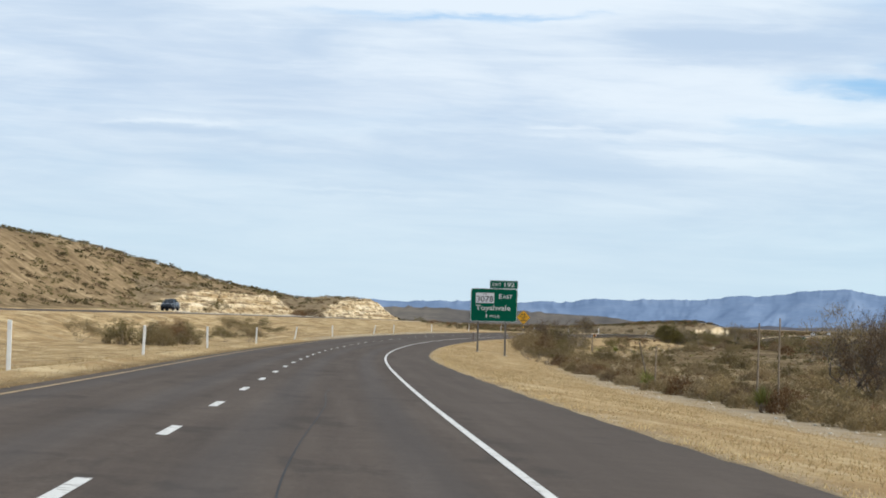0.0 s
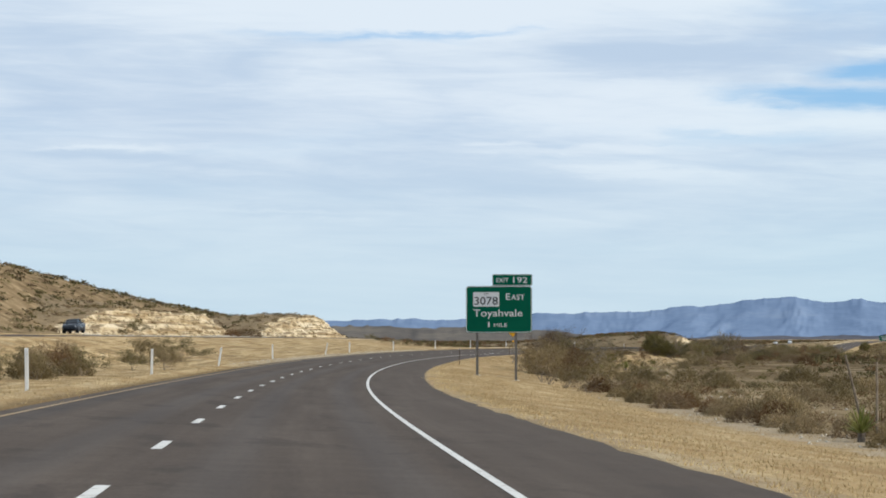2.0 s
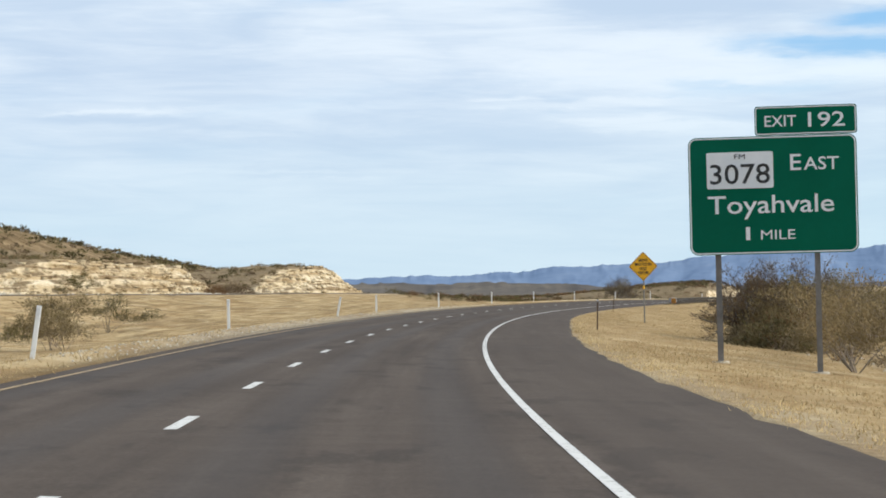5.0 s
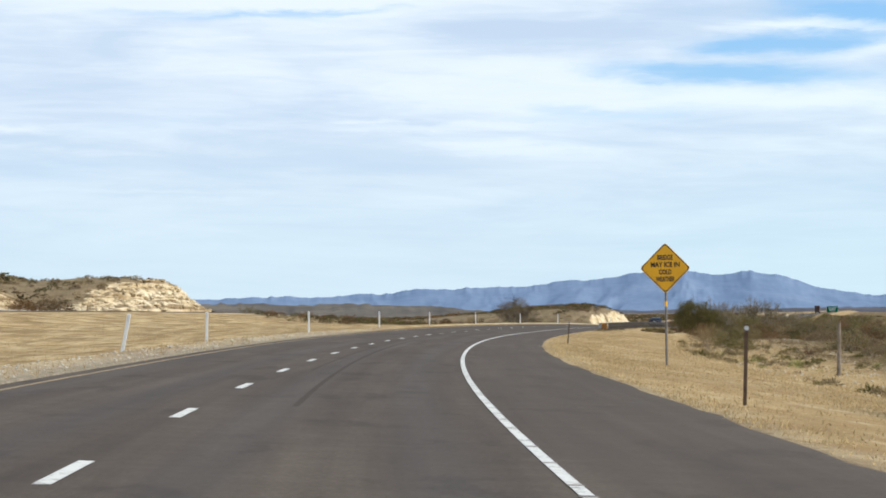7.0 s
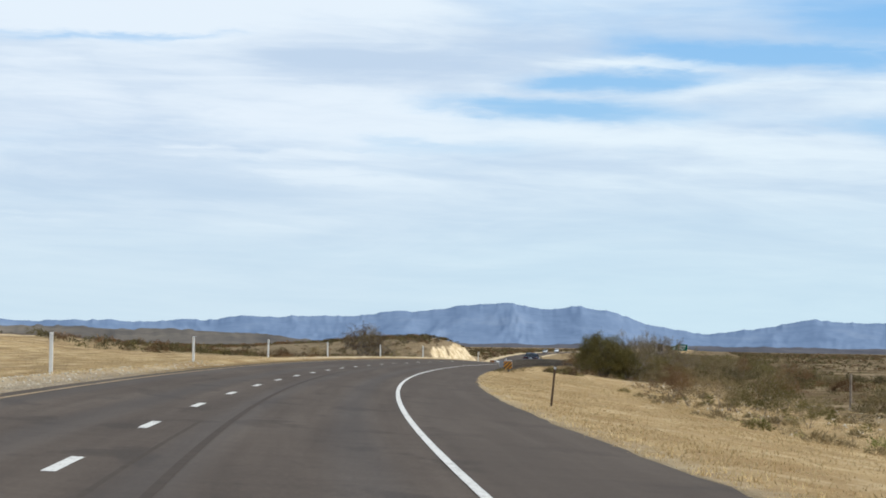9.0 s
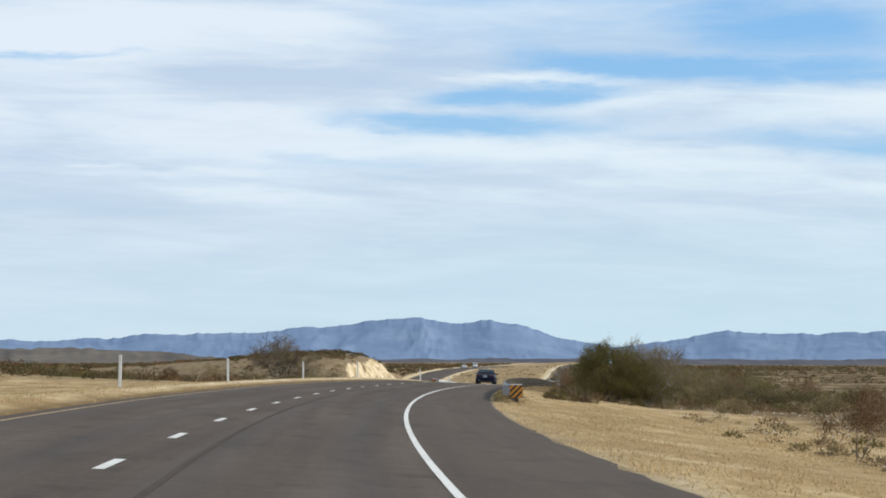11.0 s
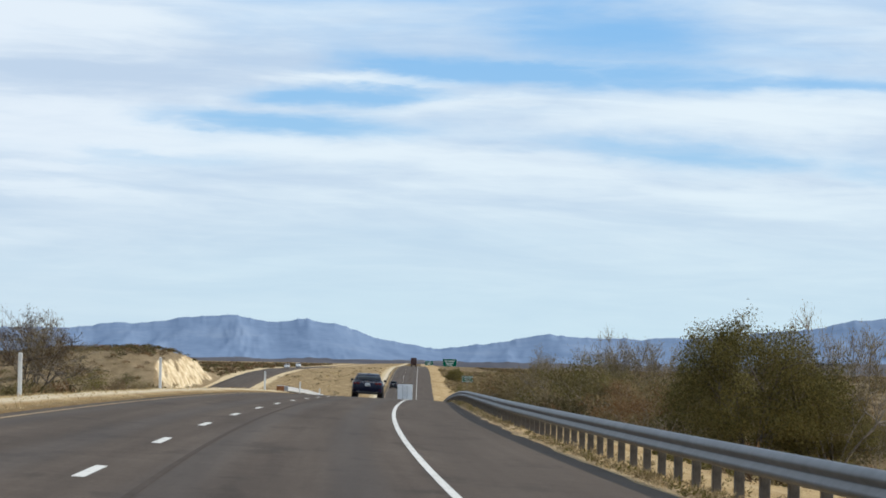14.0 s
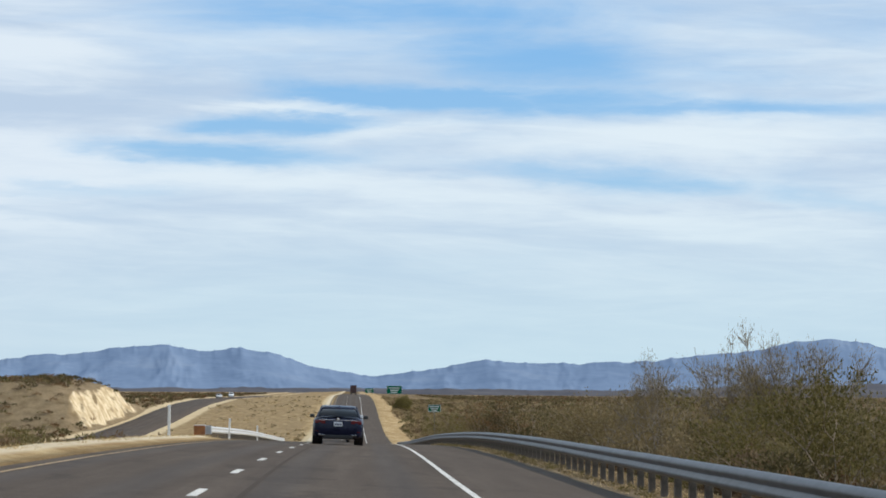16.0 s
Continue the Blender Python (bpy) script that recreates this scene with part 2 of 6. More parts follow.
def asphalt_mat():
    """Chip-sealed asphalt: worn wheel paths, seams, stains; the map's first number is the place across the road, the second along it, in metres."""
    m, N, L, b = mat_base("asphalt", 0.86)
    uv = coords(N, "UV")
    s = N.new("ShaderNodeSeparateXYZ")
    L.new(uv, s.inputs[0])
    lat = s.outputs[0]
    fine = noise_at(N, L, uv, 16.0, 6, 0.8)
    mid = noise_at(N, L, uv, 1.3, 6, 0.65)
    streak = noise_at(N, L, uv, 1.0, 5, 0.6, (1.6, 0.035, 1))
    blot = noise_at(N, L, uv, 1.0, 4, 0.6, (0.5, 0.06, 1))
    f = mth(N, L, "ADD", mth(N, L, "MULTIPLY", streak, 0.5), mth(N, L, "ADD", mth(N, L, "MULTIPLY", mid, 0.25), mth(N, L, "MULTIPLY", blot, 0.25)))
    c = ramp(N, L, f, (0.32, (0.049, 0.0365, 0.0285)), (0.50, (0.078, 0.0595, 0.0465)), (0.68, (0.115, 0.0895, 0.0705)))
    patch = step(N, L, noise_at(N, L, uv, 1.0, 5, 0.65, (0.8, 0.22, 1)), 0.46, 0.36)
    c = mixc(N, L, mth(N, L, "MULTIPLY", patch, 0.5), c, (0.036, 0.028, 0.023))
    grain = ramp(N, L, fine, (0.3, (0.62, 0.62, 0.62)), (0.7, (1.38, 1.36, 1.33)))
    c = mixc(N, L, 1.0, c, grain, "MULTIPLY")
    b.inputs["Specular IOR Level"].default_value = 0.12
    # the shoulder outside the edge line is browner
    sh = step(N, L, lat, 1.9, 2.2)
    c = mixc(N, L, mth(N, L, "MULTIPLY", sh, 0.35), c, (0.085, 0.066, 0.052))
    # wheel paths a little darker and smoother
    wp = None
    for x in (-1.05, 0.75, -4.7, -2.9):
        d = mth(N, L, "ABSOLUTE", mth(N, L, "SUBTRACT", lat, x))
        w = step(N, L, d, 0.55, 0.1)
        wp = w if wp is None else mth(N, L, "ADD", wp, w)
    c = mixc(N, L, mth(N, L, "MULTIPLY", wp, 0.22), c, (0.042, 0.035, 0.031))
    L.new(c, b.inputs["Base Color"])
    L.new(mth(N, L, "SUBTRACT", 0.9, mth(N, L, "MULTIPLY", wp, 0.12)), b.inputs["Roughness"])
    bump(N, L, b, fine, 0.35, 0.006)
    return m


def ground_mat():
    """One sheet: straw verge beside the roads, gravel at their edges, pale stony desert soil beyond."""
    m, N, L, b = mat_base("ground", 0.95)
    uv = coords(N, "UV")
    s = N.new("ShaderNodeSeparateXYZ")
    L.new(uv, s.inputs[0])
    lat = s.outputs[0]
    n_big = noise_at(N, L, uv, 0.05, 6, 0.6)
    n_mid = noise_at(N, L, uv, 0.35, 6, 0.65)
    n_fine = noise_at(N, L, uv, 4.0, 5, 0.7)
    n_str = noise_at(N, L, uv, 1.0, 5, 0.65, (0.9, 0.10, 1))
    straw = ramp(N, L, mth(N, L, "ADD", mth(N, L, "MULTIPLY", n_fine, 0.5), mth(N, L, "MULTIPLY", n_str, 0.5)), (0.36, (0.245, 0.160, 0.076)), (0.49, (0.410, 0.292, 0.150)), (0.62, (0.57, 0.435, 0.245)))
    soil = ramp(N, L, mth(N, L, "ADD", mth(N, L, "MULTIPLY", n_mid, 0.6), mth(N, L, "MULTIPLY", n_fine, 0.4)), (0.32, (0.085, 0.057, 0.028)), (0.50, (0.150, 0.102, 0.052)), (0.72, (0.29, 0.205, 0.115)))
    scrub = ramp(N, L, mth(N, L, "ADD", mth(N, L, "MULTIPLY", n_big, 0.5), mth(N, L, "MULTIPLY", n_mid, 0.5)), (0.38, (0.068, 0.048, 0.024)), (0.50, (0.112, 0.079, 0.041)), (0.66, (0.19, 0.135, 0.074)))
    soil = mixc(N, L, mth(N, L, "ADD", 0.3, mth(N, L, "MULTIPLY", step(N, L, mth(N, L, "ABSOLUTE", lat), 18.0, 50.0), 0.5)), soil, scrub)
    straw = mixc(N, L, mth(N, L, "MULTIPLY", step(N, L, n_big, 0.45, 0.62), 0.55), straw, (0.28, 0.190, 0.096))
    thatch = noise_at(N, L, uv, 1.0, 6, 0.6, (0.55, 0.16, 1))
    straw = mixc(N, L, mth(N, L, "MULTIPLY", step(N, L, thatch, 0.51, 0.62), 0.70), straw, (0.29, 0.187, 0.088))
    straw = mixc(N, L, mth(N, L, "MULTIPLY", step(N, L, thatch, 0.46, 0.36), 0.50), straw, (0.60, 0.475, 0.29))
    # trodden and browner on the outer verge
    straw = mixc(N, L, mth(N, L, "MULTIPLY", step(N, L, lat, 3.0, 4.0), mth(N, L, "MULTIPLY", n_str, 0.28)), straw, (0.20, 0.127, 0.058))
    wob = mth(N, L, "MULTIPLY", mth(N, L, "SUBTRACT", n_mid, 0.5), 9.0)
    l2 = mth(N, L, "ADD", lat, wob)
    wide = mth(N, L, "MULTIPLY", mth(N, L, "MULTIPLY", step(N, L, s.outputs[1], 262.0, 300.0), step(N, L, s.outputs[1], 560.0, 530.0)), -6.0)
    right = mth(N, L, "MULTIPLY", step(N, L, lat, 3.0, 3.6), step(N, L, mth(N, L, "ADD", mth(N, L, "ADD", l2, wide), mth(N, L, "MULTIPLY", mth(N, L, "MULTIPLY", step(N, L, s.outputs[1], 545.0, 575.0), step(N, L, s.outputs[1], 900.0, 860.0)), 12.0)), 16.0, 12.0))
    left = mth(N, L, "MULTIPLY", step(N, L, lat, -5.2, -6.2), step(N, L, l2, -55.0, -49.0))
    # between the roads the straw thins out to scrub soil near the bridge
    sv = s.outputs[1]
    bare = mth(N, L, "MULTIPLY", step(N, L, l2, -8.5, -11.0), mth(N, L, "MULTIPLY", step(N, L, sv, 520.0, 570.0), mth(N, L, "SUBTRACT", 1.0, mth(N, L, "MULTIPLY", step(N, L, sv, 700.0, 900.0), 0.45))))
    # mown pale margins along the other carriageway
    mar = mth(N, L, "ABSOLUTE", mth(N, L, "ADD", lat, 43.5))
    mar = mth(N, L, "MULTIPLY", step(N, L, mar, 4.0, 4.6), step(N, L, mth(N, L, "ADD", mar, mth(N, L, "MULTIPLY", wob, 0.25)), 8.6, 7.0))
    left = mth(N, L, "MULTIPLY", left, mth(N, L, "SUBTRACT", 1.0, bare))
    # the median's straw is patchy: brown sod and pale worn places
    sod = step(N, L, mth(N, L, "ADD", mth(N, L, "MULTIPLY", n_mid, 0.6), mth(N, L, "MULTIPLY", n_str, 0.4)), 0.53, 0.44)
    left = mth(N, L, "MULTIPLY", left, mth(N, L, "SUBTRACT", 1.0, mth(N, L, "MULTIPLY", mth(N, L, "MULTIPLY", sod, step(N, L, lat, -7.8, -9.5)), 0.42)))
    left = mth(N, L, "MAXIMUM", left, mar)
    straw = mixc(N, L, mth(N, L, "MULTIPLY", mth(N, L, "MULTIPLY", step(N, L, lat, -6.3, -6.7), step(N, L, lat, -8.6, -7.8)), 0.6), straw, (0.55, 0.455, 0.30))
    soil = mixc(N, L, mth(N, L, "MULTIPLY", bare, 0.8), soil, ramp(N, L, mth(N, L, "ADD", mth(N, L, "MULTIPLY", n_mid, 0.6), mth(N, L, "MULTIPLY", n_fine, 0.4)), (0.36, (0.17, 0.120, 0.066)), (0.50, (0.29, 0.212, 0.122)), (0.64, (0.42, 0.32, 0.195))))
    # bare pale patches among the brush beyond the verge
    soil = mixc(N, L, mth(N, L, "MULTIPLY", mth(N, L, "MULTIPLY", step(N, L, lat, 8.0, 14.0), step(N, L, n_big, 0.48, 0.62)), 0.5), soil, (0.36, 0.275, 0.170))
    straw = mixc(N, L, mth(N, L, "MULTIPLY", mth(N, L, "MULTIPLY", mar, step(N, L, sv, 480.0, 560.0)), 0.65), straw, (0.62, 0.50, 0.325))
    # the crest of the low bank is worn to pale caliche
    straw = mixc(N, L, mth(N, L, "MULTIPLY", mth(N, L, "MULTIPLY", step(N, L, lat, -5.9, -6.2), step(N, L, lat, -7.5, -7.0)), mth(N, L, "MULTIPLY", step(N, L, sv, 430.0, 520.0), 0.75)), straw, (0.60, 0.52, 0.385))
    hill = step(N, L, lat, -51.0, -58.0)
    soil = mixc(N, L, mth(N, L, "MULTIPLY", hill, 0.85), soil, ramp(N, L, mth(N, L, "ADD", mth(N, L, "MULTIPLY", n_mid, 0.65), mth(N, L, "MULTIPLY", n_big, 0.35)), (0.38, (0.125, 0.085, 0.045)), (0.50, (0.225, 0.158, 0.087)), (0.62, (0.38, 0.285, 0.168))))
    # paler, stonier ground along the first stretch
    soil = mixc(N, L, mth(N, L, "MULTIPLY", mth(N, L, "MULTIPLY", step(N, L, sv, 340.0, 270.0), step(N, L, lat, 6.0, 12.0)), 0.5), soil, ramp(N, L, n_mid, (0.36, (0.20, 0.142, 0.076)), (0.64, (0.40, 0.305, 0.180))))
    c = mixc(N, L, mth(N, L, "MAXIMUM", right, left), soil, straw)
    # a washed strip of pale silt between the verge grass and the brush
    silt = mth(N, L, "MULTIPLY", mth(N, L, "MULTIPLY", step(N, L, l2, 13.0, 14.2), step(N, L, l2, 16.2, 15.2)), step(N, L, sv, 225.0, 180.0))
    c = mixc(N, L, mth(N, L, "MULTIPLY", silt, 0.6), c, (0.40, 0.33, 0.24))
    # loose pale gravel along the outer lip of the asphalt
    gl = mth(N, L, "MULTIPLY", step(N, L, lat, -5.1, -5.4), step(N, L, mth(N, L, "ADD", lat, mth(N, L, "MULTIPLY", wob, 0.15)), -6.7, -6.0))
    gr = mth(N, L, "MULTIPLY", step(N, L, lat, 3.3, 3.6), step(N, L, mth(N, L, "ADD", lat, mth(N, L, "MULTIPLY", wob, 0.2)), 5.3, 4.8))
    gravel = ramp(N, L, n_fine, (0.3, (0.16, 0.14, 0.115)), (0.7, (0.46, 0.41, 0.33)))
    c = mixc(N, L, mth(N, L, "MAXIMUM", mth(N, L, "MULTIPLY", gl, mth(N, L, "MULTIPLY", 0.55, mth(N, L, "MULTIPLY", step(N, L, sv, 215.0, 270.0), step(N, L, sv, 420.0, 370.0)))), mth(N, L, "MULTIPLY", gr, 0.25)), c, gravel)
    L.new(c, b.inputs["Base Color"])
    b.inputs["Specular IOR Level"].default_value = 0.03
    bump(N, L, b, mth(N, L, "ADD", n_fine, n_mid), 0.9, 0.12)
    return m


def strata_mat(name="limestone", bedding=1.0):
    """Cut limestone, cream and buff; bedding: how strongly its beds and dark partings show."""
    m, N, L, b = mat_base(name, 0.95)
    v = coords(N, "Object")
    beds = noise_at(N, L, v, 1.0, 4, 0.55, (0.04, 0.04, 1.35) if bedding > 0.5 else (0.25, 0.25, 0.4))
    blot = noise_at(N, L, v, 0.35, 6, 0.65)
    fine = noise_at(N, L, v, 3.0, 6, 0.7)
    c = ramp(N, L, mth(N, L, "ADD", mth(N, L, "MULTIPLY", beds, 0.55), mth(N, L, "MULTIPLY", blot, 0.45)), (0.34, (0.24, 0.165, 0.085)), (0.43, (0.45, 0.345, 0.205)), (0.54, (0.66, 0.55, 0.375)), (0.66, (0.74, 0.65, 0.49)))
    grooves = noise_at(N, L, v, 0.9, 5, 0.6, (1.0, 1.0, 0.12) if bedding > 0.5 else (0.6, 0.6, 0.45))
    c = mixc(N, L, mth(N, L, "MULTIPLY", step(N, L, fine, 0.42, 0.30), 0.3), c, (0.25, 0.18, 0.10))
    c = mixc(N, L, mth(N, L, "MULTIPLY", step(N, L, grooves, 0.45, 0.33), 0.45), c, (0.33, 0.25, 0.16))
    part_n = noise_at(N, L, v, 1.0, 3, 0.5, (0.05, 0.05, 2.0))
    c = mixc(N, L, mth(N, L, "MULTIPLY", step(N, L, part_n, 0.42, 0.38), 0.85 * bedding), c, (0.22, 0.152, 0.082))
    g = N.new("ShaderNodeNewGeometry")
    sp = N.new("ShaderNodeSeparateXYZ")
    L.new(g.outputs["Normal"], sp.inputs[0])
    top = step(N, L, mth(N, L, "ADD", sp.outputs[2], mth(N, L, "MULTIPLY", mth(N, L, "SUBTRACT", fine, 0.5), 0.6)), 0.62, 0.85)
    soil = ramp(N, L, mth(N, L, "ADD", mth(N, L, "MULTIPLY", fine, 0.5), mth(N, L, "MULTIPLY", blot, 0.5)), (0.34, (0.11, 0.078, 0.043)), (0.64, (0.28, 0.205, 0.12)))
    c = mixc(N, L, mth(N, L, "MULTIPLY", top, 0.95), c, soil)
    L.new(c, b.inputs["Base Color"])
    b.inputs["Specular IOR Level"].default_value = 0.05
    bump(N, L, b, mth(N, L, "ADD", beds, fine), 0.8, 0.25)
    return m


def paint_mat(name, c, worn, amount=0.42, scale=7.0):
    """Road paint, chipped down to the asphalt."""
    m, N, L, b = mat_base(name, 0.6)
    uv = coords(N, "Object")
    n1, n2 = noise_at(N, L, uv, scale, 6, 0.75), noise_at(N, L, uv, 0.8, 3)
    f = mth(N, L, "ADD", mth(N, L, "MULTIPLY", n1, 0.8), mth(N, L, "MULTIPLY", n2, 0.2))
    L.new(ramp(N, L, f, (amount - 0.08, worn), (amount, c), (1.0, c)), b.inputs["Base Color"])
    return m


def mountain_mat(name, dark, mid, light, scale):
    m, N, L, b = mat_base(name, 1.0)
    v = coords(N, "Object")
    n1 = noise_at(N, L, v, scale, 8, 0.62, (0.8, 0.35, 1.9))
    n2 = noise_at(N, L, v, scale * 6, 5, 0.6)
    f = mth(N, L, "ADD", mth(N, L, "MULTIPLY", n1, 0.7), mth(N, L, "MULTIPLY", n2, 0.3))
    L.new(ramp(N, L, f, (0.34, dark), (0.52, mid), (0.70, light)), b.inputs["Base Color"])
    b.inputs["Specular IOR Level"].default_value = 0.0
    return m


def glass_mat(name, tint, rough=0.05):
    m, N, L, b = mat_base(name, rough)
    b.inputs["Base Color"].default_value = (*tint, 1)
    b.inputs["Specular IOR Level"].default_value = 0.25
    return m


def car_paint(name, c):
    m, N, L, b = mat_base(name, 0.28)
    v = coords(N, "Object")
    n = noise_at(N, L, v, 2.5, 6, 0.7)
    L.new(ramp(N, L, n, (0.3, c), (0.75, tuple(x * 1.5 + 0.004 for x in c))), b.inputs["Base Color"])
    L.new(ramp(N, L, n, (0.3, (0.22, 0.22, 0.22)), (0.8, (0.40, 0.40, 0.40))), b.inputs["Roughness"])
    b.inputs["Coat Weight"].default_value, b.inputs["Coat Roughness"].default_value = 0.22, 0.06
    b.inputs["Specular IOR Level"].default_value = 0.12
    return m


M = {}
M["asphalt"], M["ground"], M["strata"] = asphalt_mat(), ground_mat(), strata_mat()
M["massive_rock"] = strata_mat("massive_limestone", 0.15)
M["white_line"] = paint_mat("white_road_paint", (0.60, 0.585, 0.55), (0.24, 0.22, 0.19), 0.47)
M["line_wear"] = simple("worn_line", (0.13, 0.115, 0.10), (0.30, 0.28, 0.25), 0.9, scale=6.0)
M["yellow_line"] = paint_mat("yellow_road_paint", (0.36, 0.255, 0.135), (0.13, 0.105, 0.08), 0.50)
M["tar"] = simple("tar", (0.020, 0.020, 0.020), (0.045, 0.043, 0.042), 0.6)
M["rubber_mark"] = simple("rubber_mark", (0.050, 0.040, 0.033), (0.082, 0.064, 0.052), 0.9, scale=2.0, spread=(0.3, 0.7))
M["sign_green"] = simple("sign_green", (0.0005, 0.105, 0.058), (0.001, 0.122, 0.070), 0.6, scale=0.8)
for key in ("sign_green",):
    M[key].node_tree.nodes["Principled BSDF"].inputs["Specular IOR Level"].default_value = 0.08
for key in ("tar", "rubber_mark", "white_line", "yellow_line", "line_wear"):
    M[key].node_tree.nodes["Principled BSDF"].inputs["Specular IOR Level"].default_value = 0.06
M["sign_white"] = simple("sign_white", (0.74, 0.75, 0.75), (0.82, 0.82, 0.82), 0.45, scale=2.0)
M["sign_yellow"] = simple("sign_yellow", (0.86, 0.42, 0.008), (0.92, 0.47, 0.012), 0.45, scale=1.5)
M["sign_black"] = simple("sign_black", (0.012, 0.012, 0.012), (0.03, 0.03, 0.03), 0.5)
M["sign_orange"] = simple("sign_orange", (0.56, 0.22, 0.01), (0.64, 0.27, 0.015), 0.5)
M["sign_back"] = simple("sign_back", (0.36, 0.37, 0.38), (0.48, 0.49, 0.50), 0.5, 0.6)
M["brown_board"] = simple("brown_board", (0.18, 0.065, 0.02), (0.30, 0.11, 0.03), 0.7)
# galvanised steel with the shade on the rail's road side put into its colour
M["steel"] = simple("galvanised_steel_shaded", (0.078, 0.081, 0.086), (0.135, 0.139, 0.145), 0.5, 0.3, scale=2.0)
M["rail_post"] = simple("dark_timber_post", (0.07, 0.058, 0.046), (0.16, 0.135, 0.11), 0.85, scale=5.0)
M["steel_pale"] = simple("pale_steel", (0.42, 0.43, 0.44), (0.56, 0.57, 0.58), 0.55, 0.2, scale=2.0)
M["steel_shoe"] = simple("weathered_steel_shoe", (0.22, 0.23, 0.245), (0.33, 0.34, 0.355), 0.55, 0.2, scale=2.0)
M["steel_post"] = simple("weathered_steel_post", (0.13, 0.12, 0.11), (0.24, 0.22, 0.20), 0.6, 0.4, scale=3.0)
M["rust_post"] = simple("rusted_post", (0.055, 0.032, 0.022), (0.13, 0.078, 0.05), 0.8, 0.2, scale=6.0)
M["post_white"] = simple("post_white", (0.66, 0.65, 0.62), (0.80, 0.79, 0.77), 0.6, scale=6.0)
M["wood_post"] = simple("wood_post", (0.13, 0.10, 0.075), (0.28, 0.23, 0.18), 0.85, scale=5.0, bump_amt=0.5)
M["bark"] = simple("bark", (0.09, 0.073, 0.058), (0.26, 0.22, 0.18), 0.9, scale=7.0)
M["twig_grey"] = simple("dry_twig", (0.12, 0.092, 0.064), (0.25, 0.20, 0.15), 0.9, scale=5.0, rnd=0.4)
M["leaf_olive"] = leafy("leaf_olive", (0.098, 0.084, 0.027), (0.140, 0.118, 0.041), (0.190, 0.154, 0.060))
M["leaf_green"] = leafy("leaf_green", (0.080, 0.069, 0.023), (0.132, 0.114, 0.038), (0.225, 0.190, 0.070))
M["leaf_dry"] = leafy("leaf_dry", (0.185, 0.136, 0.068), (0.24, 0.180, 0.092), (0.31, 0.236, 0.125))
M["leaf_brown"] = leafy("leaf_brown", (0.095, 0.060, 0.035), (0.125, 0.082, 0.048), (0.16, 0.110, 0.067))
M["leaf_grey"] = leafy("leaf_grey", (0.148, 0.112, 0.055), (0.192, 0.147, 0.073), (0.24, 0.188, 0.098))
M["scrub_olive"] = leafy("scrub_olive", (0.115, 0.098, 0.042), (0.150, 0.124, 0.056), (0.195, 0.158, 0.076))
M["scrub_brown"] = leafy("scrub_brown", (0.140, 0.096, 0.056), (0.180, 0.126, 0.074), (0.23, 0.165, 0.098))
M["scrub_straw"] = leafy("scrub_straw", (0.25, 0.188, 0.105), (0.30, 0.228, 0.130), (0.36, 0.282, 0.165))
M["scrub_dark"] = leafy("scrub_dark", (0.066, 0.055, 0.025), (0.088, 0.073, 0.034), (0.115, 0.094, 0.046))
M["scrub_rust"] = leafy("scrub_rust", (0.118, 0.066, 0.032), (0.155, 0.092, 0.045), (0.21, 0.134, 0.070))
M["bark_dark"] = simple("dark_bark", (0.045, 0.036, 0.028), (0.12, 0.098, 0.078), 0.9, scale=7.0)
M["leaf_yucca"] = leafy("leaf_yucca", (0.12, 0.14, 0.035), (0.20, 0.21, 0.06), (0.30, 0.28, 0.11))
M["grass_straw"] = leafy("grass_straw", (0.34, 0.238, 0.115), (0.47, 0.345, 0.178), (0.61, 0.475, 0.265), 0.5)
M["stone"] = simple("loose_stone", (0.30, 0.26, 0.20), (0.62, 0.56, 0.46), 0.95, scale=3.0)
# brown desert rock painted blue-grey: the air's haze sits in the base colour
M["mountain"] = mountain_mat("hazed_far_mountain", (0.130, 0.186, 0.286), (0.162, 0.224, 0.332), (0.205, 0.264, 0.362), 0.014)
# hills and ridge greyed and cooled, so distance haze is part of their colour
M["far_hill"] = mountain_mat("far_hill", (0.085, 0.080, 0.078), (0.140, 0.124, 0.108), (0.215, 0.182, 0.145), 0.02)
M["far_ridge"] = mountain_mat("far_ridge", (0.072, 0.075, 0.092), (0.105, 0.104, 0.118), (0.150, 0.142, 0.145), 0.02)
M["car_navy"] = car_paint("navy_paint", (0.004, 0.006, 0.020))
M["car_dark"] = car_paint("dark_paint", (0.020, 0.024, 0.030))
M["car_white"] = car_paint("white_paint", (0.55, 0.56, 0.57))
M["car_glass"] = glass_mat("tinted_glass", (0.008, 0.010, 0.013))
M["chrome"] = simple("chrome", (0.70, 0.70, 0.72), (0.80, 0.80, 0.82), 0.15, 1.0)
M["tail_red"] = simple("tail_red", (0.07, 0.003, 0.005), (0.11, 0.005, 0.007), 0.25)
M["tyre"] = simple("tyre", (0.012, 0.012, 0.012), (0.028, 0.027, 0.026), 0.85, scale=10.0)
M["black_plastic"] = simple("black_plastic", (0.010, 0.010, 0.011), (0.020, 0.020, 0.021), 0.5)
M["rim"] = simple("rim", (0.45, 0.45, 0.46), (0.60, 0.60, 0.61), 0.3, 0.9)
M["plate"] = simple("plate", (0.66, 0.67, 0.68), (0.74, 0.74, 0.75), 0.4)
M["plate_text"] = simple("plate_text", (0.05, 0.06, 0.10), (0.08, 0.09, 0.14), 0.5)
M["trailer_white"] = simple("trailer_white", (0.68, 0.70, 0.72), (0.80, 0.81, 0.82), 0.5, scale=0.7)
M["trailer_grey"] = simple("trailer_grey", (0.30, 0.32, 0.34), (0.40, 0.42, 0.44), 0.5, scale=0.7)
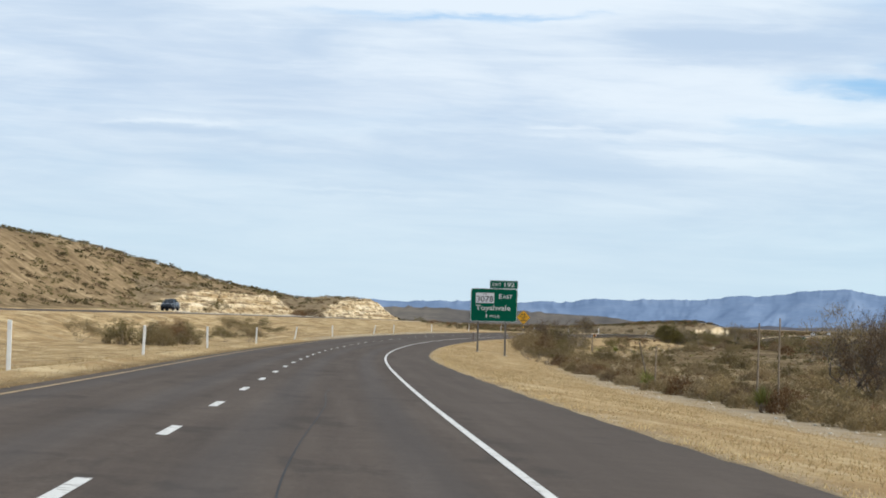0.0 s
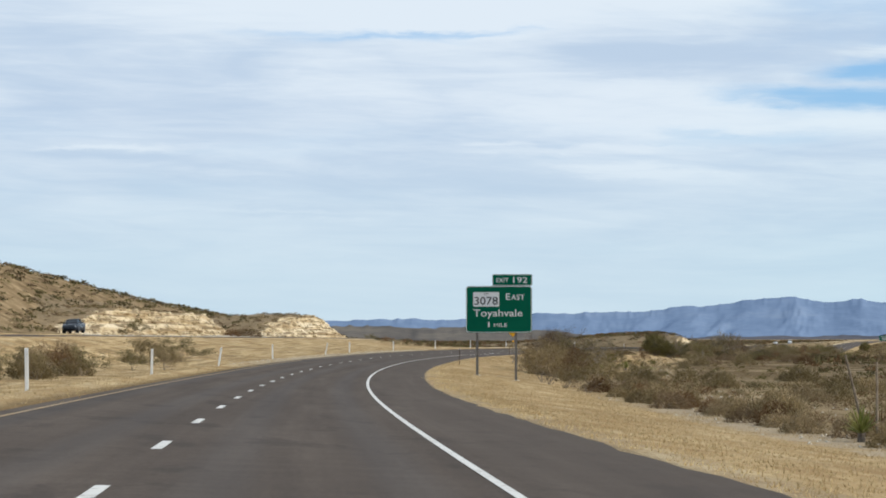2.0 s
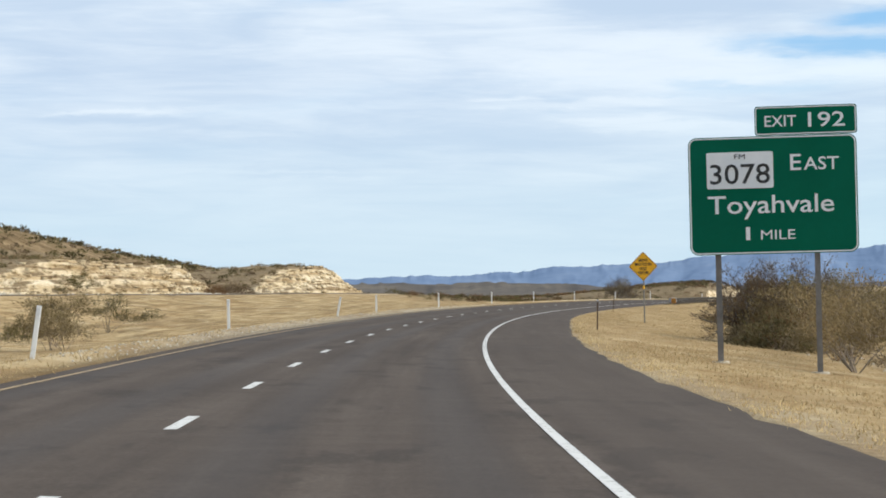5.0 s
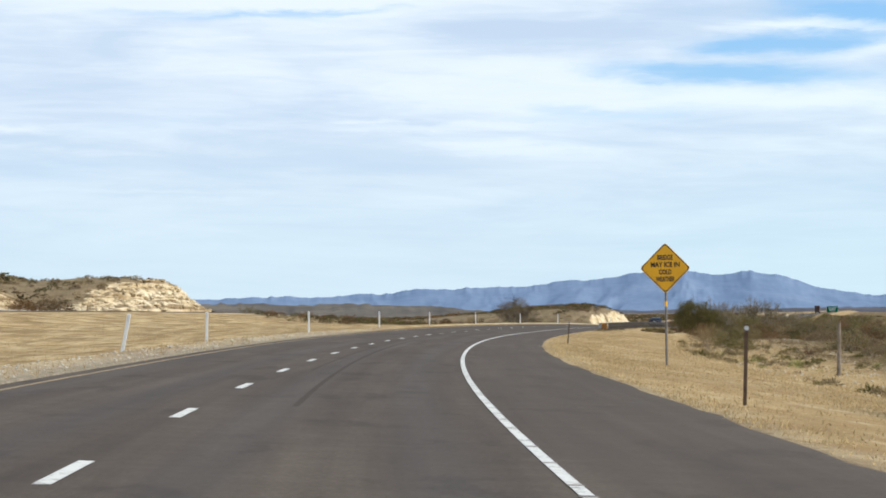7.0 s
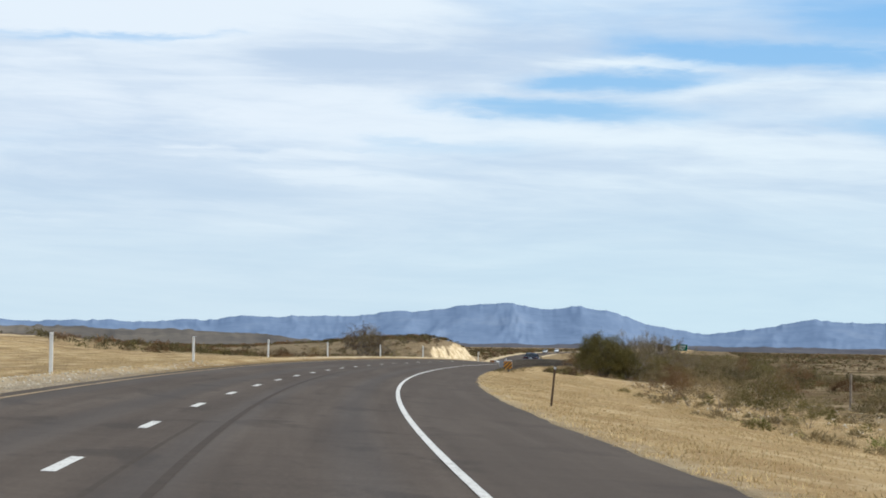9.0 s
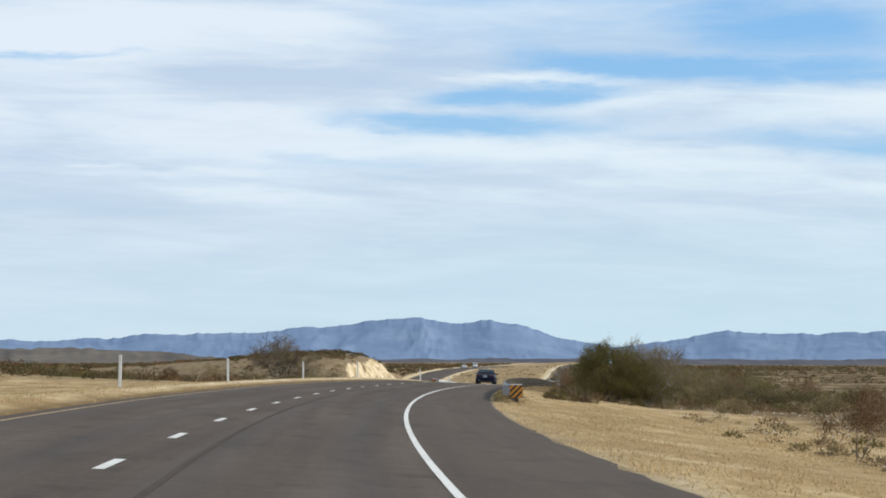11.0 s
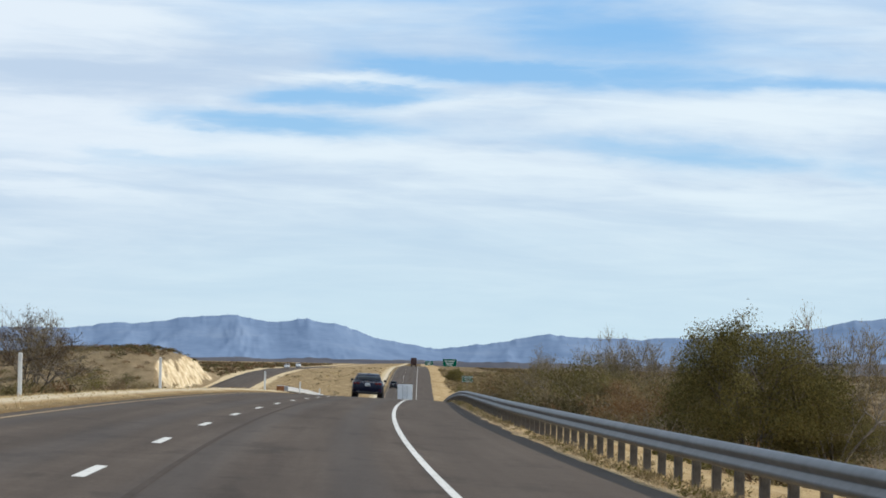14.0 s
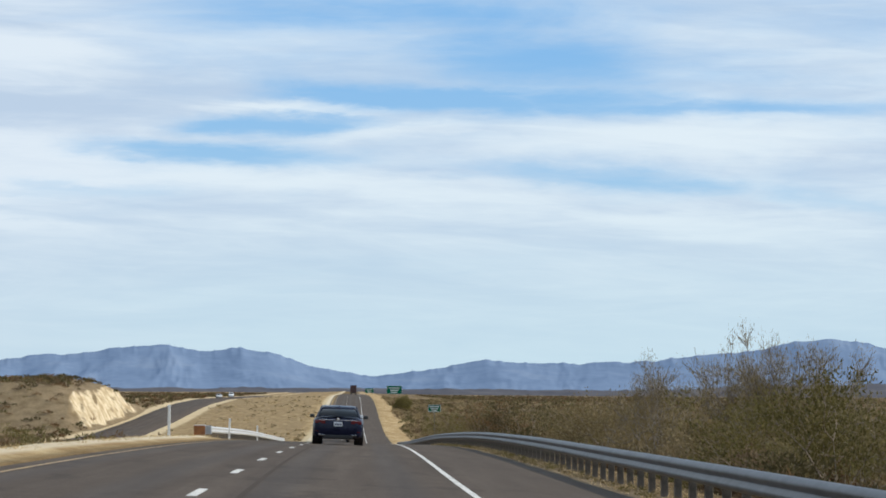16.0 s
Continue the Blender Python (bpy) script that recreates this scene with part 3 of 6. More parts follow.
M["truck_red"] = simple("truck_red", (0.045, 0.016, 0.014), (0.075, 0.025, 0.02), 0.5, scale=0.7)
M["lamp_glass"] = simple("lamp_glass", (0.6, 0.6, 0.6), (0.7, 0.7, 0.7), 0.15)


# ---------- the road's line ----------
KAP_S = np.arange(0, 721, 80.0)
KAP = np.array([0.054, 0.083, 0.369, 0.662, 0.56, 0.561, 0.633, 0.418, -0.10, 0.0]) * 1e-3  # bend, one over metres
LINE_S = np.arange(-1600.0, 6001.0, 2.0)
bend = np.interp(LINE_S, KAP_S, KAP)
TURN = np.concatenate([[0], np.cumsum((bend[1:] + bend[:-1]))])
START = int(np.argmin(abs(LINE_S)))
TURN -= TURN[START]
LINE_X = np.concatenate([[0], np.cumsum(np.sin((TURN[1:] + TURN[:-1]) / 2) * 2.0)])
LINE_Y = np.concatenate([[0], np.cumsum(np.cos((TURN[1:] + TURN[:-1]) / 2) * 2.0)])
LINE_X -= LINE_X[START]
LINE_Y -= LINE_Y[START]
RISE_S = np.array([-200, -20, 60, 140, 180, 220, 260, 300, 340, 380, 420, 460, 500, 540, 580, 620, 660, 720, 800, 880, 960, 1060, 1160, 1250, 1330, 1420, 1510, 1640, 1800, 2200, 3000, 6000.0])
RISE_Z = np.array([-0.45, -1.12, -1.41, -1.58, -1.62, -1.56, -1.39, -1.23, -1.08, -0.97, -0.88, -0.79, -0.70, -0.66, -0.69, -0.84, -1.18, -2.05, -3.6, -4.9, -5.6, -5.2, -3.2, -0.9, 0.6, 1.6, 2.3, 2.8, 3.3, 5.2, 9.0, 21.0])
fine_s = np.arange(-200, 6001, 10.0)
fine_z = np.interp(fine_s, RISE_S, RISE_Z)
for _ in range(3):
    fine_z[1:-1] = (fine_z[:-2] + 2 * fine_z[1:-1] + fine_z[2:]) / 4
FALL_S, FALL = np.array([0, 150, 300, 450, 600, 700.0]), np.array([0.039, 0.042, 0.039, 0.060, 0.045, 0.02])
EDGE_L, EDGE_R, MARK_L, MARK_M, MARK_R = -5.4, 4.5, -5.0, -1.96, 1.73


def rise(s):
    return np.interp(s, fine_s, fine_z)


def fall(s):
    return np.interp(s, FALL_S, FALL)


def edge_r(s):
    """Where the asphalt ends on the right; the shoulder narrows towards the bridge."""
    return np.interp(s, [0, 60, 170, 250, 290, 340, 490, 560, 620, 700, 840, 900], [4.7, 4.5, 4.15, 4.4, 4.65, 4.45, 4.5, 4.4, 4.15, 4.3, 4.4, 5.4])


def on(s, lat, z=0.0):
    """World place at s metres along the road, lat metres to its right and height z."""
    s, lat = np.asarray(s, float), np.asarray(lat, float)
    a = np.interp(s, LINE_S, TURN)
    near = np.clip(lat, -220, 220)
    far = lat - near
    a0 = TURN[-1]
    x = np.interp(s, LINE_S, LINE_X) + np.cos(a) * near + math.cos(a0) * far
    y = np.interp(s, LINE_S, LINE_Y) - np.sin(a) * near - math.sin(a0) * far
    return np.stack([x, y, np.broadcast_to(np.asarray(z, float), x.shape)], -1)


def road_z(s, lat):
    return rise(s) - fall(s) * lat


def wave(x, y, seed):
    """Smooth cheap relief from a few crossing waves."""
    r = np.random.RandomState(seed)
    t = 0
    for k in range(7):
        a, f, p = r.uniform(0, 6.28), r.uniform(0.5, 1.6), r.uniform(0, 6.28)
        t = t + np.sin((x * math.cos(a) + y * math.sin(a)) * f + p)
    return t / 7


def smooth(v, lo, hi):
    t = np.clip((v - lo) / (hi - lo), 0, 1)
    return t * t * (3 - 2 * t)


HILL_S, HILL_Z = np.array([-200, 150, 300, 420, 470, 500, 520, 545, 570, 600, 640, 665, 700, 745.0]), np.array([17.8, 15.8, 14.3, 12.9, 12.0, 10.4, 9.1, 7.5, 6.3, 5.6, 5.1, 4.0, 1.6, 0.0])


def ground_z(s, lat):
    """Height of the ground sheet."""
    s, lat = np.broadcast_arrays(np.asarray(s, float), np.asarray(lat, float))
    base = rise(s)
    e = fall(s)
    er = edge_r(s)
    right = np.interp(lat - er + 4.6, [4.6, 5.6, 8.4, 10, 14, 25, 60, 200], [0, -0.06, -0.42, -0.62, -1.15, -1.5, -2.0, -2.4]) - e * er
    swale = np.interp(s, [-200, 120, 330, 420, 560, 640, 720, 900, 1100, 1350, 6000], [0.7, 0.8, 1.0, 0.25, 0.35, 0.6, 0.9, 0.6, 0.1, -0.1, 0.3])
    shelf = np.interp(s, [-200, 300, 560, 640, 760, 900, 1050, 1400, 1520, 6000], [1.9, 1.9, 1.9, 0.9, 0.2, -0.5, -0.9, -0.85, -1.1, -1.2])
    ll = lat - 0.85 * smooth(lat, -30, -10)
    dip = np.interp(ll, [-40, -36, -28, -22, -14, -8.6, -7.4], [1, 0.9, 0, 0, 0.25, 0.9, 1])
    mix = np.interp(ll, [-38, -7.5], [1, 0])
    flat = mix * shelf + e * 6.0 * (1 - mix)
    left = flat - (1 - dip) * swale * 2.0 + 0.15 * np.exp(-(((lat + 6.5) / 0.55) ** 2)) * (0.7 + 0.3 * smooth(s, 360, 460)) * (1 - smooth(s, 655, 680))
    # a bare hill beyond the other carriageway
    h = np.interp(s, HILL_S, HILL_Z) * smooth(-lat, 54, 84)
    left = np.where(lat < -38, shelf + h + np.interp(lat, [-200, -53, -50, -38], [0.3, 0.3, 0.1, -0.05]), left)
    z = base + np.where(lat > 0, right, left)
    z = np.where((lat <= er - 0.06) & (lat >= EDGE_L + 0.05), base - e * lat - 0.12, z)
    rough = smooth(np.abs(lat), 9, 30) * (1 - 0.8 * np.exp(-((lat + 43.5) / 6.5) ** 4))
    x, y = s, lat
    z = z + rough * (0.30 * wave(x * 0.06, y * 0.07, 5) + 0.14 * wave(x * 0.23, y * 0.27, 6)) + smooth(np.abs(lat), 5, 7) * 0.035 * wave(x * 0.9, y * 1.1, 7)
    return z + smooth(np.abs(lat), 250, 1200) * 3.0 * wave(x * 0.004, y * 0.005, 8)


def mesh_from(name, verts, faces, mat, uv=None, smooth_on=True):
    me = bpy.data.meshes.new(name)
    verts = np.asarray(verts, np.float32)
    faces = np.asarray(faces, np.int32)
    k = faces.shape[1]
    me.vertices.add(len(verts))
    me.vertices.foreach_set("co", verts.ravel())
    me.loops.add(faces.size)
    me.loops.foreach_set("vertex_index", faces.ravel())
    me.polygons.add(len(faces))
    me.polygons.foreach_set("loop_start", np.arange(0, faces.size, k, dtype=np.int32))
    me.polygons.foreach_set("loop_total", np.full(len(faces), k, np.int32))
    if smooth_on:
        me.polygons.foreach_set("use_smooth", np.ones(len(faces), bool))
    if uv is not None:
        layer = me.uv_layers.new(name="map")
        layer.data.foreach_set("uv", np.asarray(uv, np.float32)[faces.ravel()].ravel())
    me.update(calc_edges=True)
    me.validate()
    me.materials.append(mat)
    return me


def grid_faces(n, m, flip=False):
    i, j = np.meshgrid(np.arange(n - 1), np.arange(m - 1), indexing="ij")
    a = (i * m + j).ravel()
    f = np.stack([a, a + m, a + m + 1, a + 1], 1) if flip else np.stack([a, a + 1, a + m + 1, a + m], 1)
    return f


def strip(name, ss, lats, zfun, mat, smooth_on=True):
    """A sheet over stations ss and offsets lats, upper side up."""
    S, Lt = np.meshgrid(ss, lats, indexing="ij")
    p = on(S, Lt, zfun(S, Lt)).reshape(-1, 3)
    uv = np.stack([Lt.ravel(), S.ravel()], 1)
    return mesh_from(name, p, grid_faces(len(ss), len(lats)), mat, uv, smooth_on)


# ---------- ground, carriageways ----------
g_s = np.concatenate([np.arange(-1580, -140, 80), np.arange(-140, 700, 3.5), np.arange(700, 1500, 8), np.arange(1500, 2400, 25), np.arange(2400, 4951, 110)])
g_r = np.concatenate([[3.9, 4.05, 4.2, 4.35, 4.5, 4.65, 4.85, 5.1, 5.6], np.arange(6.2, 20, 0.8), np.arange(20, 60, 2.2), np.arange(60, 200, 8), np.arange(200, 700, 40), np.arange(700, 2801, 150)])
g_l = np.concatenate([[5.4, 5.55, 5.8, 6.1, 6.45, 6.8, 7.1, 7.4, 7.8], np.arange(8.4, 56, 0.9), np.arange(56, 140, 2.2), np.arange(140, 260, 8), np.arange(260, 800, 45), np.arange(800, 2901, 150)])
g_lat = np.concatenate([-g_l[::-1], [-5.3, -3, 0, 3, 3.8], g_r])
ground = tagged(new("ground", strip("ground", g_s, g_lat, ground_z, M["ground"])), "dry desert ground with straw-coloured verges and stony soil", "ground", kind="structure")

r_s = np.concatenate([np.arange(-1580, -140, 40), np.arange(-140, 760, 2.0), np.arange(760, 1900, 8.0)])
S_, L_ = np.meshgrid(r_s, np.array([EDGE_L - 0.12, EDGE_L, EDGE_L + 0.06, -4.0, MARK_M, 0, MARK_R, 2.6, 3.3, 3.9, 4.0, 4.2]), indexing="ij")
ragged = 0.12 * wave(S_ * 1.1, S_ * 0, 61) + 0.16 * wave(S_ * 3.1, S_ * 0, 62)
L_ = np.where(L_ >= 4.0, edge_r(S_) + ragged + (L_ - 4.0) * 0.6, L_)
L_[:, :3] -= 0.9 * smooth(S_[:, :3], 790, 880)
L_[:, 9] = L_[:, 10] - 0.06
L_[:, 8] = np.minimum(L_[:, 8], L_[:, 9] - 0.2)
R_z = road_z(S_, L_)
R_z[:, 0] -= 0.16
R_z[:, -1] -= 0.16
road = tagged(new("road", mesh_from("road", on(S_, L_, R_z).reshape(-1, 3), grid_faces(len(r_s), 12), M["asphalt"], np.stack([L_.ravel(), S_.ravel()], 1))), "grey-brown asphalt highway carriageway curving through desert", "road", kind="structure")


def other_lat(s):
    return np.interp(s, [0, 1900], [-43.5, -43.5])


os_ = np.concatenate([np.arange(-1580, -140, 40), np.arange(-140, 760, 3.0), np.arange(760, 1900, 8.0)])
S_, L_ = np.meshgrid(os_, np.array([-5.1, -4.8, -2.4, 0, 2.4, 4.8, 5.1]), indexing="ij")
o_lat = L_ + other_lat(S_)
o_z = np.maximum(ground_z(S_, o_lat), ground_z(S_, other_lat(S_))) + 0.06
o_z[:, [0, -1]] -= 0.35
tagged(new("road", mesh_from("road_opposite", on(S_, o_lat, o_z).reshape(-1, 3), grid_faces(len(os_), 7), M["asphalt"], np.stack([L_.ravel(), S_.ravel()], 1))), "asphalt carriageway across the grass median", "road", kind="structure")


def edge_shift(s):
    """The outer line was painted a hand's width further in along the first stretch."""
    return np.interp(s, [150, 200, 280], [-0.085, -0.06, 0.0])


def marking(name, s0, s1, lat, width, mat, parent, lift=0.006, step_s=2.0):
    ss = np.append(np.arange(s0, s1 - 0.01, step_s), s1)
    off = edge_shift(ss) if lat == MARK_R else 0 * ss
    S, Lt = np.meshgrid(ss, np.array([lat - width / 2, lat + width / 2]), indexing="ij")
    Lt = Lt + off[:, None]
    ob = new(name, mesh_from(name, on(S, Lt, road_z(S, Lt) + lift).reshape(-1, 3), grid_faces(len(ss), 2), mat, np.stack([Lt.ravel(), S.ravel()], 1)))
    ob.parent = parent
    return ob


FIRST_DASH = 18.17 - 12.192 * 12
for k in range(130):
    s0 = FIRST_DASH + 12.192 * k
    if s0 > -130:
        marking("lane_dash", s0, s0 + 3.05, MARK_M, 0.13, M["white_line"], road, step_s=1.6)
marking("edge_line", -140, 1880, MARK_R, 0.108, M["white_line"], road)
marking("yellow_edge_line", -140, 1880, MARK_L, 0.09, M["yellow_line"], road)
marking("tyre_mark", 301, 352, -1.42, 0.06, M["rubber_mark"], road, 0.003)
for s0, lat, w in ((282.6, 2.22, 0.17), (284.0, 3.95, 0.18), (309, 2.9, 0.14), (331, 3.2, 0.22), (336, 3.9, 0.2), (404, 3.7, 0.3)):
    marking("tar_patch", s0, s0 + 0.35, lat, w, M["tar"], road, 0.003, 0.4)
# thin dark line straight across the lanes, in the tar's colour
marking("transverse_crack", 247.88, 248.0, -0.80, 10.3, M["tar"], road, 0.003, 0.05)
rw = np.random.RandomState(9)
s0 = 236.0
while s0 < 330:
    marking("worn_gap", s0, s0 + rw.uniform(0.10, 0.22), MARK_R, 0.13, M["line_wear"], road, 0.008, 0.5)
    s0 += rw.uniform(0.9, 3.2)
# a long skid mark that drifts across the lane
ss = np.arange(279.0, 641.0, 1.5)
ll = np.interp(ss, [279, 300, 345, 420, 545, 640], [-0.80, -0.86, -1.0, -1.22, -1.32, -1.52])
half_w = 0.045 + 0.012 * wave(ss * 0.07, ss * 0, 77)
v = np.stack([on(ss, ll - half_w, road_z(ss, ll) + 0.003), on(ss, ll + half_w, road_z(ss, ll) + 0.003)], 1).reshape(-1, 3)
ob = new("tyre_mark", mesh_from("tyre_mark", v, grid_faces(len(ss), 2), M["rubber_mark"]))
ob.parent = road
# narrow joints of sealed cracks
for s0, s1, l0, l1 in ((14, 64, -0.55, -0.25),):
    ss = np.arange(s0, s1, 1.0)
    ll = np.interp(ss, [s0, s1], [l0, l1]) + 0.10 * wave(ss * 0.5, ss * 0, int(s0) + 40)
    P0, P1 = on(ss, ll - 0.008, road_z(ss, ll) + 0.0035), on(ss, ll + 0.008, road_z(ss, ll) + 0.0035)
    v = np.stack([P0, P1], 1).reshape(-1, 3)
    ob = new("sealed_crack", mesh_from("sealed_crack", v, grid_faces(len(ss), 2), M["tar"]))
    ob.parent = road


# ---------- limestone cuttings ----------
BACKS, FACES = [], []  # the slopes going back from the cut faces, to be grown over, and the faces


def cutting(name, s0, s1, lat, top, seed, label, depth=30.0, lean=3.2, nose=14.0, n=260):
    """A cut bank: a stepped face of beds, then the slope going back into the hill."""
    r = np.random.RandomState(seed)
    ss = np.linspace(s0, s1, n)
    u = (ss - s0) / (s1 - s0)
    hgt = top * smooth(ss, s0, s0 + nose * 2.2) ** 0.8 * smooth(-ss, -s1, -(s1 - nose)) ** 0.6
    hgt = hgt * (0.86 + 0.14 * wave(ss * 0.12, ss * 0, seed)) + 0.02
    levels = np.sort(np.concatenate([[0, 1], np.linspace(0.06, 0.97, 17) + r.uniform(-0.02, 0.02, 17)]))
    rows = []
    foot = ground_z(ss, np.full(n, lat)) - 0.3
    setback = 0.0
    prev = 0.0
    for k, f in enumerate(levels):
        ledge = (k % 2) * r.uniform(0.10, 0.45)
        setback += (f - prev) * lean * (0.25 if k % 2 == 0 else 1.2) + ledge
        prev = f
        jag = 0.5 * wave(ss * 0.35 + k * 1.7, ss * 0.1 + k, seed + 3) + 0.5 * wave(ss * 1.3 + k * 0.9, ss * 0 + k, seed + 4) + r.uniform(-0.13, 0.13, n)
        gully = 1.3 * np.clip(wave(ss * 0.22, ss * 0, seed + 9) - 0.25, 0, 1)
        rows.append(on(ss, lat - setback + jag - gully * f, foot + (hgt + 0.3) * f))
    back_top = foot + hgt + 0.3
    for d, q in ((3, 0.55), (8, 1.3), (16, 2.2), (depth, 2.6)):
        zz = np.maximum(back_top + q * 0.25 * hgt / max(top, 1), 0) if d < depth else ground_z(ss, np.full(n, lat - setback - d)) - 0.6
        g = ground_z(ss, np.full(n, lat - setback - d))
        zz = np.maximum(zz, g - 0.4) if d < 12 else np.maximum(np.minimum(zz, g + (16 - min(d, 16)) * 0.2), g - 0.6)
        rows.append(on(ss, lat - setback - d, zz + 0.2 * wave(ss * 0.4, ss * 0 + d, seed + 6)))
    BACKS.append(np.stack(rows[-5:], 1))
    FACES.append(np.stack(rows[:-4], 1))
    v = np.stack(rows, 1).reshape(-1, 3)
    return tagged(new(name, mesh_from(name, v, grid_faces(n, len(rows)), M["strata"], None, False)), label, "rock", kind="structure")


cutting("rock_cutting", 426, 524, -52.5, 4.1, 11, "cream limestone road cutting in layered beds")
cutting("rock_cutting", 532, 606, -51.5, 5.2, 12, "buff limestone road cutting with a rounded end", nose=22)


MOUND = (1072.0, 1275.0, -49.0, -230.0, 9.9)


def mound_h(S, Lt, seed=13):
    """Height of the low rise beyond the bridge over the ground sheet; its side towards the road is cut steeply."""
    s0, s1, lat0, lat1, top = MOUND
    jag = 1.6 * wave(S * 0.16, Lt * 0.1, seed) + 1.2 * wave(S * 0.45, Lt * 0.9, seed + 1) + 0.7 * wave(S * 1.1, Lt * 1.9, seed + 5)
    bank = np.clip((lat0 - Lt) / 2.6, 0, 1) * 0.17
    face = np.clip((lat0 - 1.8 - Lt + 0.7 * jag) / 4.6, 0, 1)
    face = bank + 0.83 * (smooth(face, 0, 1) * 0.75 + face * 0.25)
    near = s0 + np.clip(-Lt - 50, 0, 200) * 0.25
    nose = smooth(S, near, near + 34) * smooth(-S, -s1, -(s1 - 110))
    h = top * face * nose * (0.8 + 0.2 * smooth(-Lt, 52, 64) - 0.45 * smooth(-Lt, 64, 130)) * (1 - smooth(-Lt, 150, -lat1)) * (0.9 + 0.1 * wave(S * 0.06, Lt * 0.06, seed + 2)) + 0.3 * wave(S * 0.3, Lt * 0.3, seed + 3) * face * nose
    return np.where((S > s0) & (S < s1) & (Lt < lat0) & (Lt > lat1), h, 0)


m_s, m_l = np.arange(MOUND[0], MOUND[1], 1.5), np.concatenate([np.linspace(-49.0, -60, 44), np.linspace(-61, -230, 60)])
S_, L_ = np.meshgrid(m_s, m_l, indexing="ij")
tagged(new("rock_cutting", mesh_from("rock_cutting", on(S_, L_, ground_z(S_, L_) - 0.25 + mound_h(S_, L_)).reshape(-1, 3), grid_faces(len(m_s), len(m_l)), M["massive_rock"], None, False)), "pale limestone cut face at the end of a low rise", "rock", kind="structure")

# ---------- far mountains ----------
SKY_B = np.array([-8, -4, 0.75, 1.38, 2.11, 2.75, 3.19, 3.91, 4.75, 5.32, 6.46, 7.74, 8.16, 8.8, 9.4, 9.83, 10.38, 10.9, 11.1, 11.63, 12.21, 12.85, 13.47, 14.06, 14.76, 15.4, 16.0, 16.5, 17.6, 18.8, 20.0, 21.02, 21.53, 22.23, 22.73, 23.21, 25, 28, 34])
SKY_Z = np.array([36, 44, 46, 43, 46, 47, 43, 48, 49, 57, 57.5, 62.5, 68.5, 68.5, 77, 80, 85.3, 75, 74, 81, 71.7, 53.5, 43, 37.5, 45, 53, 63, 61.5, 59, 62, 70.7, 81.2, 91.5, 96.7, 91.7, 84, 78, 66, 50])


def lattice(x, y, seed):
    """Smooth noise between -1 and 1 on a unit grid."""
    xi, yi = np.floor(x).astype(np.int64), np.floor(y).astype(np.int64)
    fx, fy = x - xi, y - yi
    fx, fy = fx * fx * (3 - 2 * fx), fy * fy * (3 - 2 * fy)

    def dot(i, j):
        h = (i * 374761393 + j * 668265263 + seed * 974711) & 0x7FFFFFFF
        h = ((h ^ (h >> 13)) * 1274126177) & 0x7FFFFFFF
        return ((h ^ (h >> 16)) & 0xFFFF) / 32767.5 - 1.0

    low_side = dot(xi, yi) * (1 - fx) + dot(xi + 1, yi) * fx
    return low_side * (1 - fy) + (dot(xi, yi + 1) * (1 - fx) + dot(xi + 1, yi + 1) * fx) * fy


def ridge_noise(x, y, seed, octaves=5):
    """Sharp-crested relief, about 0 to 1."""
    t, amp, f, total = 0, 1.0, 1.0, 0.0
    for k in range(octaves):
        t = t + amp * (1 - np.abs(lattice(x * f + k * 7.3, y * f + k * 3.1, seed + k)) * 1.6)
        total += amp
        amp, f = amp * 0.52, f * 2.07
    return t / total


bear = np.radians(np.arange(-8, 34, 0.03))
rad = np.linspace(3700, 4850, 36)
B_, R_ = np.meshgrid(bear, rad, indexing="ij")
deg = np.degrees(B_)
u_ = np.clip((R_ - 3700) / 1060.0, 0, 1.06)
jags = 5.0 * (ridge_noise(deg * 2.2, deg * 0 + 0.5, 23, 5) - 0.45)
crest = np.interp(deg, SKY_B, SKY_Z) + jags * smooth(u_, 0.80, 0.98)
slant = deg + 1.1 * (1 - u_) * np.sin(deg * 0.8 + 1.0) + 0.5 * lattice(deg * 1.3, u_ * 2.5, 36)
spur = ridge_noise(slant * 1.25, u_ * 2.6, 31, 5)
body = u_ ** 1.45 * (1 - 0.34 * (1 - u_) * (1.05 - spur))
body = body + 0.055 * (spur - 0.5) * np.clip(u_ * (1 - u_) * 4, 0, 1)
shape = np.where(u_ <= 1, body, 1 - (u_ - 1) * 4)
base_z = 9.0
z_ = base_z - 14 * (1 - u_) + (crest - base_z) * np.clip(shape, 0, 1.0)
v = np.stack([np.sin(B_) * R_, np.cos(B_) * R_, z_], -1).reshape(-1, 3)
tagged(new("mountain_range", mesh_from("mountain_range", v, grid_faces(len(bear), len(rad)), M["mountain"])), "long desert mountain range on the horizon, tinted blue-grey for haze", "mountain", kind="structure")

